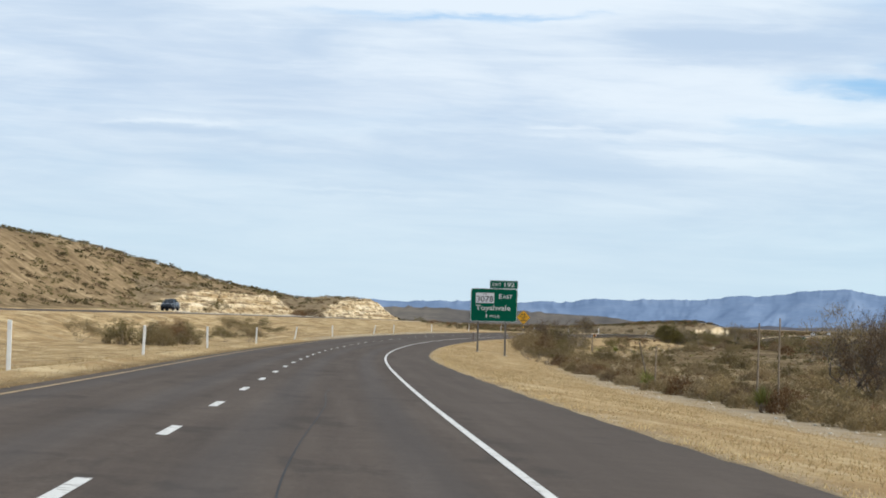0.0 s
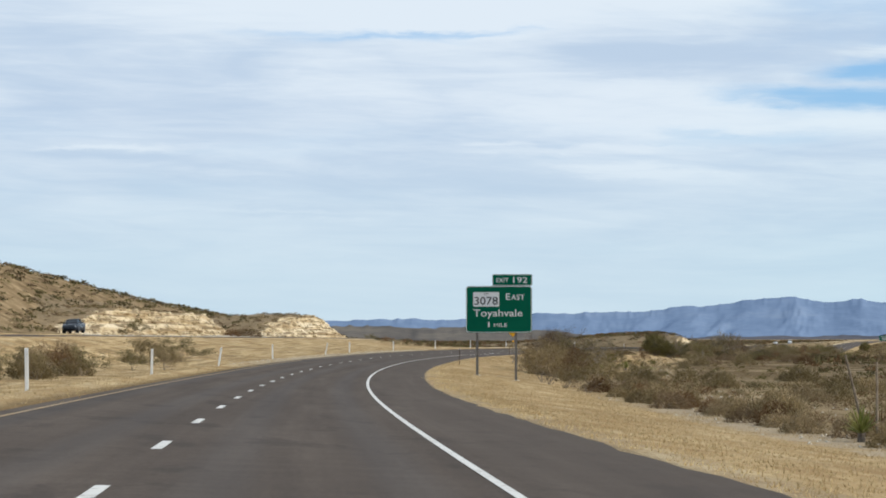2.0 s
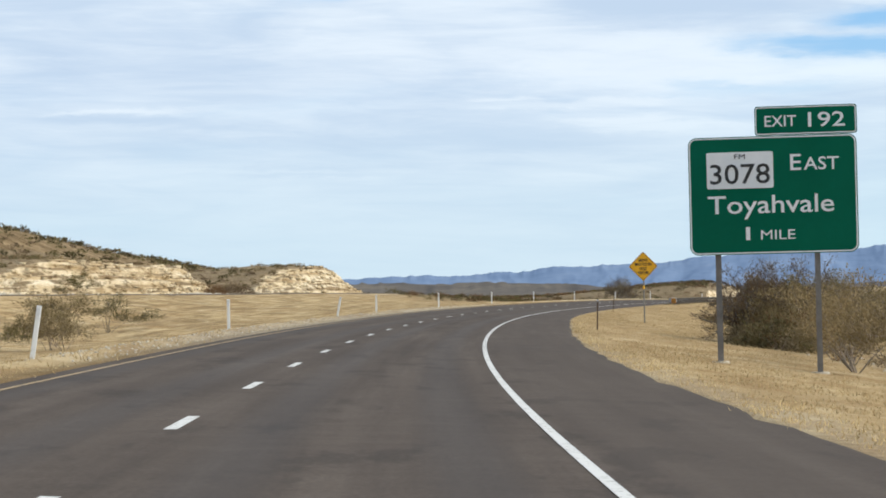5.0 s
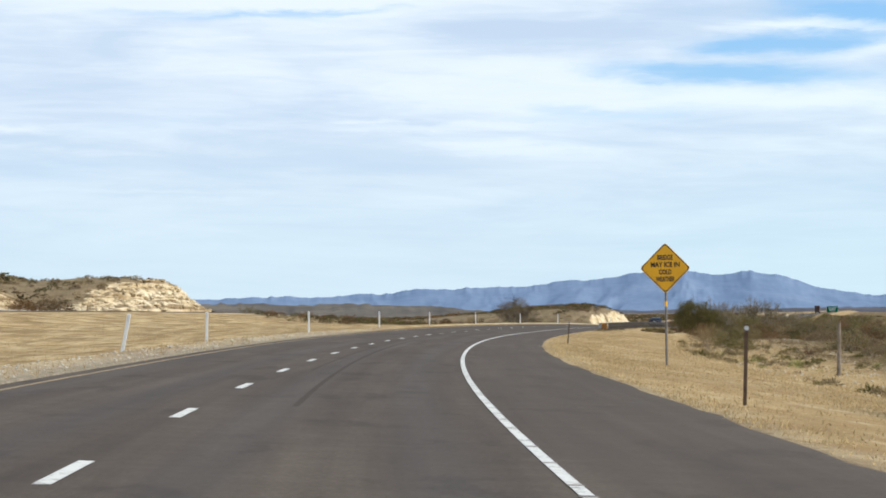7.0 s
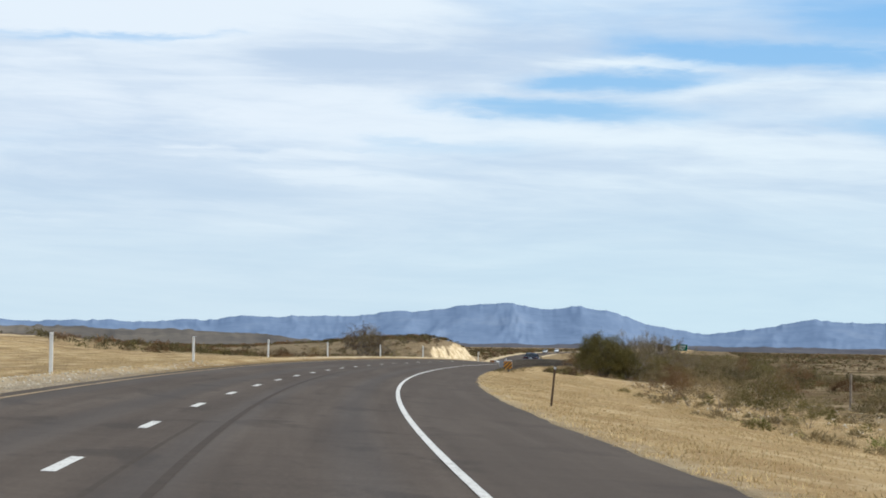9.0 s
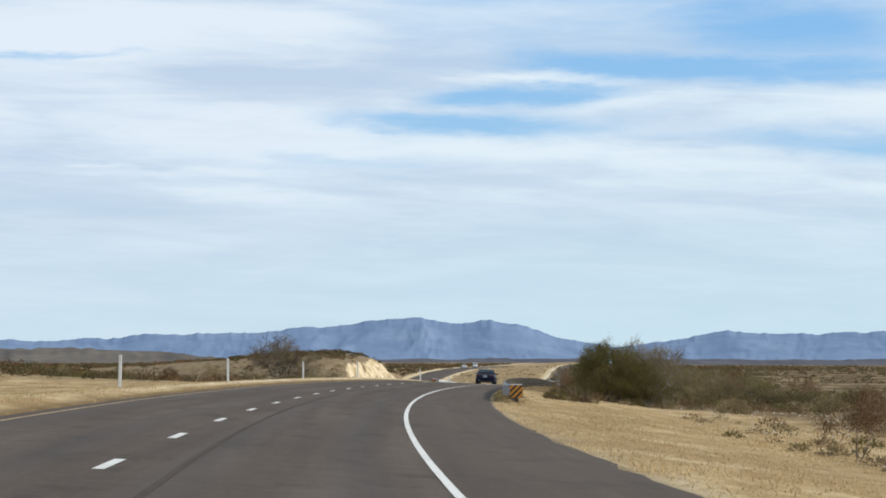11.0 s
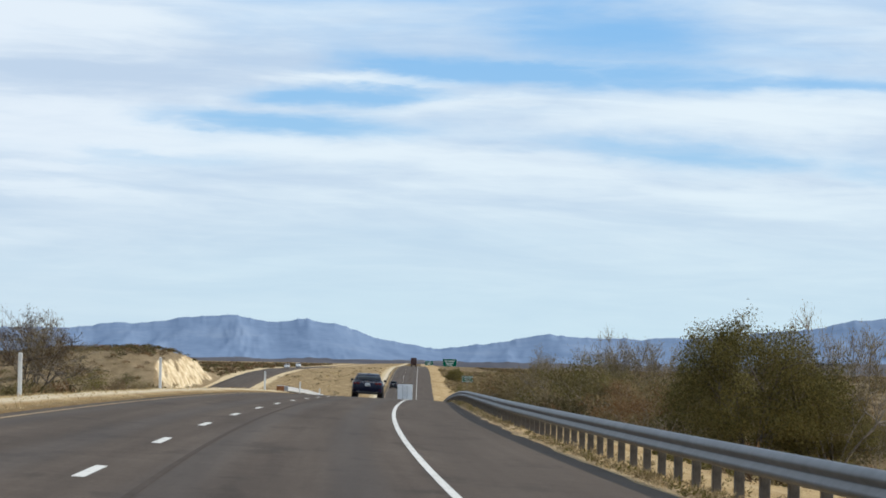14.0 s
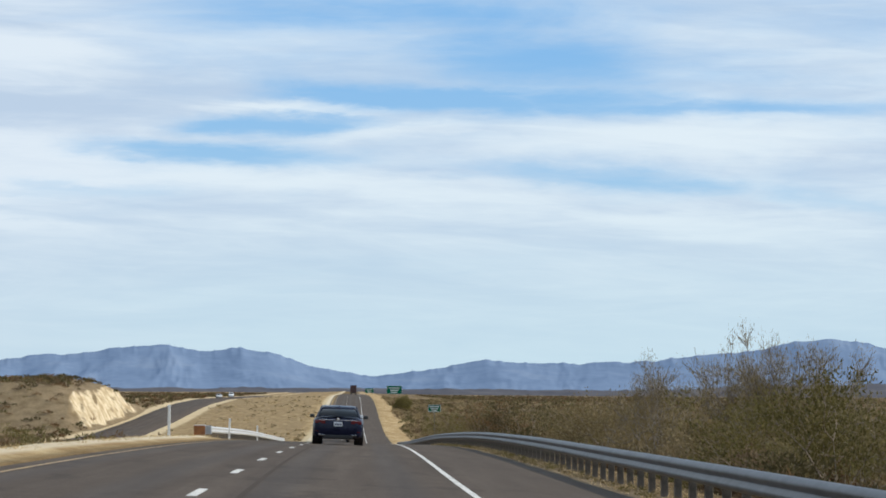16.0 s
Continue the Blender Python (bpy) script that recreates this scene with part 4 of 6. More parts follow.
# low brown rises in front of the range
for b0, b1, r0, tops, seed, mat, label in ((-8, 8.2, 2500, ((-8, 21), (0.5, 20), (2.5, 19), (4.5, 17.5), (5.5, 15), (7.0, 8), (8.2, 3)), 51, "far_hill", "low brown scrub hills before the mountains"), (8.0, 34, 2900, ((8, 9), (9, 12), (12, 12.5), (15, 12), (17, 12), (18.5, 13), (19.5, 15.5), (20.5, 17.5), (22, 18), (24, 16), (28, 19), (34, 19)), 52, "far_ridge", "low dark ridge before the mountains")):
    bb = np.radians(np.arange(b0, b1, 0.06))
    rr = np.linspace(r0 - 500, r0 + 300, 14)
    B_, R_ = np.meshgrid(bb, rr, indexing="ij")
    deg = np.degrees(B_)
    top = np.interp(deg, [q[0] for q in tops], [q[1] for q in tops]) + 1.2 * wave(deg * 4, deg * 0, seed)
    u_ = (R_ - r0 + 500) / 500.0
    z_ = -4 + (top + 4) * np.where(u_ <= 1, smooth(u_, 0, 1) * (0.85 + 0.15 * ridge_noise(deg * 3, u_ * 3, seed + 1)), 1 - (u_ - 1) * 0.8)
    v = np.stack([np.sin(B_) * R_, np.cos(B_) * R_, z_], -1).reshape(-1, 3)
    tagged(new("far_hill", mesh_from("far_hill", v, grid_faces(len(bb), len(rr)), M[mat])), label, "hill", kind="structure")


# ---------- building blocks ----------
def part(name, bm, mat, parent=None, label="", smooth_on=False):
    me = bpy.data.meshes.new(name)
    bm.to_mesh(me)
    bm.free()
    me.materials.append(mat)
    if smooth_on:
        me.polygons.foreach_set("use_smooth", np.ones(len(me.polygons), bool))
    ob = new(name, me)
    ob.parent = parent
    if label:
        ob["label"] = label
    return ob


def block(size, at=(0, 0, 0), bevel=0.0, bm=None, turn=None):
    bm = bm or bmesh.new()
    m = Matrix.Translation(at) @ (turn or Matrix()) @ Matrix.Diagonal((*size, 1))
    made = bmesh.ops.create_cube(bm, size=1.0, matrix=m)
    if bevel:
        edges = list({e for v in made["verts"] for e in v.link_edges})
        bmesh.ops.bevel(bm, geom=edges, offset=bevel, segments=2, affect="EDGES", profile=0.6)
    return bm


def rod(p0, p1, r0, r1=None, seg=8, bm=None):
    bm = bm or bmesh.new()
    p0, p1 = Vector(p0), Vector(p1)
    d = p1 - p0
    m = Matrix.Translation((p0 + p1) / 2) @ d.to_track_quat("Z", "Y").to_matrix().to_4x4()
    bmesh.ops.create_cone(bm, cap_ends=True, segments=seg, radius1=r0, radius2=r0 if r1 is None else r1, depth=d.length, matrix=m)
    return bm


def slab(outline, thick, at=0.0, bm=None):
    """A flat board in the xz plane, facing -y."""
    bm = bm or bmesh.new()
    f = bm.faces.new([bm.verts.new((x, at, z)) for x, z in outline])
    got = bmesh.ops.extrude_face_region(bm, geom=[f])
    bmesh.ops.translate(bm, verts=[v for v in got["geom"] if isinstance(v, bmesh.types.BMVert)], vec=(0, thick, 0))
    bmesh.ops.recalc_face_normals(bm, faces=bm.faces[:])
    return bm


def round_rect(w, h, r, x=0.0, z=0.0, n=5):
    pts = []
    for cx, cz, a0 in ((w / 2 - r, h / 2 - r, 0), (-w / 2 + r, h / 2 - r, 90), (-w / 2 + r, -h / 2 + r, 180), (w / 2 - r, -h / 2 + r, 270)):
        for k in range(n + 1):
            a = radians(a0 + 90 * k / n)
            pts.append((x + cx + r * math.cos(a), z + cz + r * math.sin(a)))
    return pts[::-1]


def ring(outer, inner, at, bm=None):
    bm = bm or bmesh.new()
    o = [bm.verts.new((x, at, z)) for x, z in outer]
    i = [bm.verts.new((x, at, z)) for x, z in inner]
    n = len(o)
    for k in range(n):
        bm.faces.new((o[k], o[(k + 1) % n], i[(k + 1) % n], i[k]))
    return bm


def lettering(name, text, size, x, z, at, mat, parent, width=None, bold=0.0):
    """Words as a thin mesh standing in the xz plane, read from -y; x, z is their middle."""
    cu = bpy.data.curves.new(name, "FONT")
    cu.body, cu.size, cu.align_x, cu.align_y = text, size, "CENTER", "CENTER"
    cu.extrude, cu.offset, cu.resolution_u = 0.004, bold, 3
    tmp = bpy.data.objects.new("tmp", cu)
    scene.collection.objects.link(tmp)
    bpy.context.view_layer.update()
    me = bpy.data.meshes.new_from_object(tmp.evaluated_get(bpy.context.evaluated_depsgraph_get()))
    bpy.data.objects.remove(tmp)
    co = np.empty(len(me.vertices) * 3, np.float32)
    me.vertices.foreach_get("co", co)
    co = co.reshape(-1, 3)
    span = co[:, 0].max() - co[:, 0].min()
    k = (width / span) if width else 1.0
    mid = (co.max(0) + co.min(0)) / 2
    out = np.stack([(co[:, 0] - mid[0]) * k + x, at - co[:, 2], co[:, 1] - mid[1] + z], 1)
    me.vertices.foreach_set("co", out.ravel())
    me.materials.clear()
    me.materials.append(mat)
    ob = new(name, me)
    ob.parent = parent
    return ob


def thing(name, s, lat, z=None, turn=0.0, label="", category="", group=""):
    """An Empty at its foot, facing back down the road."""
    a = -math.degrees(float(np.interp(s, LINE_S, TURN)))
    p = on(s, lat, ground_z(s, lat) if z is None else z)
    ob = new(name)
    ob.matrix_world = pose(float(p[0]), float(p[1]), float(p[2]), 0, 0, a + turn)
    return tagged(ob, label, category, group)


# ---------- guide sign ----------
def guide_sign():
    s, lat = 242.6, 8.72
    foot = float(ground_z(s, lat))
    root = thing("guide_sign", s, lat, foot, -9.0, "green exit guide sign with white lettering on two steel posts", "road sign")
    z0 = 0.65 - foot  # lower edge of the panel above its foot
    W, H = 4.04, 2.84
    panel = part("sign_panel", slab(round_rect(W, H, 0.20, 0, z0 + H / 2), 0.06), M["sign_green"], root)
    part("border", ring(round_rect(W - 0.04, H - 0.04, 0.18, 0, z0 + H / 2), round_rect(W - 0.10, H - 0.10, 0.155, 0, z0 + H / 2), -0.006), M["sign_white"], panel, "white border line")
    part("sign_back", slab(round_rect(W - 0.02, H - 0.02, 0.20, 0, z0 + H / 2), 0.01, 0.062), M["sign_back"], panel)
    ex, ez, ew, eh = 0.82, z0 + H + 0.36, 2.44, 0.70
    tab = part("exit_panel", slab(round_rect(ew, eh, 0.07, ex, ez), 0.06), M["sign_green"], root)
    part("border", ring(round_rect(ew - 0.04, eh - 0.04, 0.06, ex, ez), round_rect(ew - 0.09, eh - 0.09, 0.045, ex, ez), -0.006), M["sign_white"], tab, "white border line")
    lettering("exit_lettering", "EXIT", 0.38, ex - 0.60, ez - 0.01, -0.008, M["sign_white"], tab, 0.76, 0.002)
    lettering("exit_number", "192", 0.50, ex + 0.50, ez, -0.008, M["sign_white"], tab, 0.88, 0.004)
    shield = part("route_marker", slab(round_rect(1.60, 0.88, 0.05, -0.78, z0 + 2.03), 0.02, -0.022), M["sign_white"], panel, "white route marker plate")
    lettering("route_number", "3078", 0.68, -0.78, z0 + 1.94, -0.028, M["sign_black"], shield, 1.44, 0.004)
    lettering("route_class", "FM", 0.17, -0.78, z0 + 2.36, -0.028, M["sign_black"], shield, 0.26)
    lettering("direction_capital", "E", 0.55, 0.56, z0 + 2.19, -0.008, M["sign_white"], panel, 0.26, 0.004)
    lettering("direction_word", "AST", 0.44, 1.17, z0 + 2.15, -0.008, M["sign_white"], panel, 0.84, 0.003)
    lettering("place_word", "Toyahvale", 0.62, -0.06, z0 + 1.13, -0.008, M["sign_white"], panel, 3.02, 0.004)
    lettering("distance_number", "1", 0.46, -0.62, z0 + 0.50, -0.008, M["sign_white"], panel, 0.10, 0.0)
    lettering("distance_word", "MILE", 0.33, 0.10, z0 + 0.46, -0.008, M["sign_white"], panel, 0.82, 0.0)
    for x in (-1.36, 1.02):
        g = float(ground_z(s + x * 0.2, lat + x)) - foot
        bm = block((0.13, 0.012, z0 + H - g), (x, 0.085, (z0 + H + g) / 2))
        block((0.016, 0.16, z0 + H - g), (x, 0.17, (z0 + H + g) / 2), bm=bm)
        block((0.13, 0.012, z0 + H - g), (x, 0.25, (z0 + H + g) / 2), bm=bm)
        post = part("post", bm, M["steel_post"], root)
        part("footing", rod((x, 0.17, g - 0.3), (x, 0.17, g + 0.03), 0.22, seg=16), M["stone"], post, "concrete footing")
    for z in (0.4, 1.35, 2.3):
        part("back_rail", block((W - 0.2, 0.05, 0.07), (0, 0.09, z0 + z)), M["steel"], root)
    return root


guide_sign()


def diamond(size, x, z, at, n=4, r=0.09):
    pts = []
    for a0 in (0, 90, 180, 270):
        cx, cz = (size - r * 1.41) * math.cos(radians(a0)), (size - r * 1.41) * math.sin(radians(a0))
        for k in range(n + 1):
            a = radians(a0 - 45 + 90 * k / n)
            pts.append((x + cx + r * math.cos(a), z + cz + r * math.sin(a)))
    return pts[::-1]


def warning_sign():
    s, lat = 338.6, 8.45
    foot = float(ground_z(s, lat))
    root = thing("warning_sign", s, lat, foot, -12.0, "yellow diamond bridge ice warning sign on a thin steel post", "road sign")
    zc = 1.54 - foot
    plate = part("sign_plate", slab(diamond(0.86, 0, zc, 0), 0.02), M["sign_yellow"], root)
    part("border", ring(diamond(0.835, 0, zc, 0), diamond(0.80, 0, zc, 0), -0.005), M["sign_black"], plate, "thin black border")
    part("sign_back", slab(diamond(0.85, 0, zc, 0), 0.004, 0.022), M["sign_back"], plate)
    for word, dz, w, h in (("BRIDGE", 0.36, 0.52, 0.17), ("MAY ICE IN", 0.12, 0.98, 0.17), ("COLD", -0.13, 0.42, 0.17), ("WEATHER", -0.37, 0.64, 0.17)):
        lettering("sign_word", word, h * 1.35, 0, zc + dz, -0.006, M["sign_black"], plate, w, 0.006)
    part("post", rod((0, 0.06, -0.3), (0, 0.06, zc + 0.5), 0.042, seg=10), M["steel_post"], root)
    part("reflector_band", rod((0, 0.06, zc - 1.30), (0, 0.06, zc - 1.12), 0.046, seg=10), M["sign_yellow"], root, "yellow band on the post")
    return root


warning_sign()


# ---------- delineators ----------
def delineator(s, lat, h, kind, lean=0.0, lean_f=0.0):
    if kind == "white":
        root = thing("delineator_post", s, lat, None, 0, "slim white plastic roadside delineator post", "delineator", "white posts along the median")
        bm = bmesh.new()
        block((0.10, 0.035, h + 0.2), (0, 0, h / 2 - 0.1), 0.012, bm)
        stem = part("stem", bm, M["post_white"], root)
        part("reflector", block((0.075, 0.006, 0.16), (0, -0.021, h - 0.13)), M["lamp_glass"], root, "small reflector")
    else:
        root = thing("delineator_post", s, lat, None, 0, "thin dark rusted steel delineator post", "delineator", "rusted posts along the verge")
        bm = block((0.055, 0.02, h + 0.3), (0, 0, h / 2 - 0.15), 0.004)
        block((0.02, 0.03, h + 0.3), (0, 0.02, h / 2 - 0.15), bm=bm)
        part("stem", bm, M["rust_post"], root)
        part("reflector", rod((0, -0.012, h - 0.06), (0, -0.03, h - 0.06), 0.036, seg=12), M["steel_pale"], root, "round reflector")
    root.matrix_world = root.matrix_world @ pose(0, 0, 0, lean_f, lean, 0)
    return root


for s, lean in ((62, 0), (102, 2), (142.3, -1), (188, 1), (230, 9), (272, 0), (318, 11), (341, 1), (385, 0), (429, 0), (467, 1), (506, -1), (547, 0), (580, 0), (645, 0), (692, 1), (735, 0)):
    delineator(s, -6.7 if s > 570 else -7.3, 1.12, "white", lean)
for s in (285.5, 384.1):
    delineator(s, 5.68, 1.22 if s == 285.5 else 1.05, "rust", 2.0 if s == 285.5 else 5.0)


# ---------- guard rails ----------
def guard_rail(s0, s1, lat_of, side, label, step_p=1.905, board=True, board_mat="sign_orange", flare=0.0):
    """W-beam rail on posts; side +1: stands right of the road and faces left."""
    root = thing("guard_rail", s0, lat_of(s0), None, 0, label, "guard rail")
    inv = root.matrix_world.inverted()
    prof = [(0.0, 0.0), (0.045, 0.02), (0.083, 0.055), (0.083, 0.10), (0.03, 0.145), (0.03, 0.165), (0.083, 0.21), (0.083, 0.255), (0.045, 0.29), (0.0, 0.31)]

    def along(ss, off, dz):
        lat = np.array([lat_of(q) for q in ss])
        g = np.array([rail_ground(q) for q in ss])
        return on(ss, lat - side * off, g + dz)

    def rail_ground(q):
        return float(np.interp(q, [s0 - 5, s1 + 5], [0, 0])) + float(road_z(q, EDGE_R if side > 0 else EDGE_L)) - 0.06

    ss = np.append(np.arange(s0, s1, 1.905), s1)
    rows = [along(ss, o, 0.40 + h) for o, h in prof] + [along(ss, o - 0.012, 0.40 + h) for o, h in reversed(prof)]
    rows.append(rows[0])
    v = np.stack(rows, 1).reshape(-1, 3)
    # right beam gets the shade-darkened steel, left beam the plain pale one
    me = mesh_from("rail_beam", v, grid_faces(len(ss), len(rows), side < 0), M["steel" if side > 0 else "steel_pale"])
    me.transform(inv)
    beam = new("rail_beam", me)
    beam.parent = root
    q = s0 + 0.6
    wood = bpy.data.meshes.new("post")
    bm = block((0.11, 0.16, 1.25), (0, 0, -0.02), 0.012)
    bm.to_mesh(wood)
    bm.free()
    wood.materials.append(M["rail_post"])
    blk = bpy.data.meshes.new("spacer")
    bm = block((0.10, 0.16, 0.28), (0, 0, 0.54), 0.008)
    bm.to_mesh(blk)
    bm.free()
    blk.materials.append(M["rail_post"])
    while q < s1:
        a = -math.degrees(float(np.interp(q, LINE_S, TURN)))
        p = on(q, lat_of(q) + side * 0.20, rail_ground(q))
        ob = new("post", wood)
        ob.parent = root
        ob.matrix_parent_inverse = Matrix()
        ob.matrix_basis = inv @ pose(float(p[0]), float(p[1]), float(p[2]), 0, 0, a)
        p = on(q, lat_of(q) + side * 0.06, rail_ground(q))
        ob = new("spacer", blk)
        ob.parent = root
        ob.matrix_basis = inv @ pose(float(p[0]), float(p[1]), float(p[2]), 0, 0, a)
        q += step_p
    if board:
        # striped end board, wrapped on the nose of the rail
        bm = block((0.52, 0.03, 0.50), (side * 0.16, -0.06, 0.46 + rail_ground(s0) - float(ground_z(s0, lat_of(s0)))), 0.01)
        z_mid = 0.46 + rail_ground(s0) - float(ground_z(s0, lat_of(s0)))
        plate = part("end_board", bm, M[board_mat], root, "black and orange striped end board" if board_mat == "sign_orange" else "weathered brown end board")
        if board_mat == "sign_orange":
            for k in range(-2, 3):
                c = k * 0.235
                # slanting bar, clipped to the board
                poly = [(c - 0.25 - 0.055, -0.25), (c - 0.25 + 0.055, -0.25), (c + 0.25 + 0.055, 0.25), (c + 0.25 - 0.055, 0.25)]
                poly = clip_poly(poly, -0.255, 0.255)
                if len(poly) >= 3:
                    part("stripe", slab([(side * 0.16 + x, z_mid + z) for x, z in poly], 0.004, -0.081), M["sign_black"], plate)
        part("nose", block((0.52, 0.55, 0.46), (side * 0.16, 0.24, z_mid + 0.05), 0.03), M["steel_pale"], root, "folded steel nose")
        part("end_shoe", block((0.30, 0.60, 0.40), (-side * 0.22, 0.30, z_mid + 0.05), 0.025), M["steel_shoe"], root, "flat steel shoe at the rail end")
    return root


def clip_poly(poly, lo, hi):
    for sign, lim in ((1, hi), (-1, -lo)):
        out = []
        for i, p in enumerate(poly):
            q = poly[(i + 1) % len(poly)]
            a, b = sign * p[0] <= lim, sign * q[0] <= lim
            if a:
                out.append(p)
            if a != b:
                t = (lim * sign - p[0]) / (q[0] - p[0])
                out.append((lim * sign, p[1] + t * (q[1] - p[1])))
        poly = out
        if not poly:
            break
    return poly


guard_rail(490.8, 862, lambda q: float(np.interp(q, [490, 500, 560, 620, 860], [5.38, 5.2, 4.85, 4.8, 4.7])), 1, "grey steel guard rail on wooden posts beside the shoulder")
guard_rail(676, 800, lambda q: float(np.interp(q, [676, 700, 800], [-7.2, -6.7, -6.5])), -1, "pale steel guard rail at the median bridge end", board_mat="brown_board")


# ---------- plants ----------
def tubes(segs, sides=3):
    """Tapered stems from rows of x0 y0 z0 r0 x1 y1 z1 r1."""
    segs = np.asarray(segs, float)
    p0, r0, p1, r1 = segs[:, 0:3], segs[:, 3], segs[:, 4:7], segs[:, 7]
    d = p1 - p0
    d /= np.linalg.norm(d, axis=1, keepdims=True) + 1e-9
    ref = np.where(np.abs(d[:, 2:3]) > 0.9, np.array([[1.0, 0, 0]]), np.array([[0, 0, 1.0]]))
    u = np.cross(d, ref)
    u /= np.linalg.norm(u, axis=1, keepdims=True) + 1e-9
    w = np.cross(d, u)
    rows = []
    for p, r in ((p0, r0), (p1, r1)):
        for k in range(sides):
            a = 2 * math.pi * k / sides
            rows.append(p + (u * math.cos(a) + w * math.sin(a)) * r[:, None])
    v = np.stack(rows, 1)
    n = len(segs)
    base = (np.arange(n) * 2 * sides)[:, None]
    f = [base + np.array([k, (k + 1) % sides, sides + (k + 1) % sides, sides + k]) for k in range(sides)]
    return v.reshape(-1, 3), np.concatenate(f, 0)


def leaf_quads(r, at, size, long=1.7, droop=0.0):
    """Little leaf sprays, each a pointed blade, at the given points."""
    n = len(at)
    a = r.normal(size=(n, 3))
    a[:, 2] = np.abs(a[:, 2]) * (1 - droop) + 0.2
    a /= np.linalg.norm(a, axis=1, keepdims=True)
    b = np.cross(a, r.normal(size=(n, 3)))
    b /= np.linalg.norm(b, axis=1, keepdims=True) + 1e-9
    s = size * r.uniform(0.55, 1.35, (n, 1))
    l, w = a * s * long, b * s * 0.5
    v = np.stack([at - w * 0.3, at + l + w, at + l * 0.75 - w], 1).reshape(-1, 3)
    return v, (np.arange(n) * 3)[:, None] + np.arange(3)


def strands(r, at, out, length, width):
    """Fine upright sprays pointing outwards."""
    n = len(at)
    d = out * 0.6 + r.normal(size=(n, 3)) * 0.35 + np.array([0, 0, 0.45])
    d /= np.linalg.norm(d, axis=1, keepdims=True)
    b = np.cross(d, r.normal(size=(n, 3)))
    b /= np.linalg.norm(b, axis=1, keepdims=True) + 1e-9
    l = d * length * r.uniform(0.5, 1.3, (n, 1))
    w = b * width * r.uniform(0.7, 1.3, (n, 1))
    v = np.stack([at - l * 0.3 - w, at - l * 0.1 + w, at + l * 0.7], 1).reshape(-1, 3)
    return v, (np.arange(n) * 3)[:, None] + np.arange(3)


def grow(r, height, spread, mains, levels, twist=0.35, r_base=0.03, kids=(2, 4), low=0.05):
    """Branching stems: rows for tubes(), and the places of the twigs."""
    segs, tips = [], []

    def go(p, d, length, rad, level):
        n = 3 if level < levels else 2
        for k in range(n):
            d = d + r.normal(size=3) * twist * 0.4
            d[2] += 0.06
            d /= np.linalg.norm(d)
            q = p + d * length / n
            segs.append((*p, rad * (1 - 0.22 * k), *q, rad * (1 - 0.22 * (k + 1))))
            p = q
            if level >= levels - 1:
                tips.append(p.copy())
            if level < levels and (k > 0 or level > 0):
                for _ in range(r.randint(*kids) if k == n - 1 else r.randint(0, 2)):
                    nd = d + r.normal(size=3) * twist * 1.6
                    nd[2] = nd[2] * 0.8 + 0.15
                    go(p, nd / np.linalg.norm(nd), length * r.uniform(0.5, 0.75), rad * 0.5, level + 1)

    for _ in range(mains):
        a, tilt = r.uniform(0, 6.28), r.uniform(0.1, 1.0) * spread
        d = np.array([math.cos(a) * tilt, math.sin(a) * tilt, 1.0])
        p = np.array([math.cos(a), math.sin(a), 0]) * r.uniform(0, low) * height
        go(p, d / np.linalg.norm(d), height * r.uniform(0.38, 0.55), r_base * r.uniform(0.6, 1.1), 0)
    tips = np.array(tips)
    top = np.percentile(tips[:, 2], 98)
    k = height / top
    segs = np.array(segs)
    segs[:, [0, 1, 2, 4, 5, 6]] *= k
    return segs, tips * k


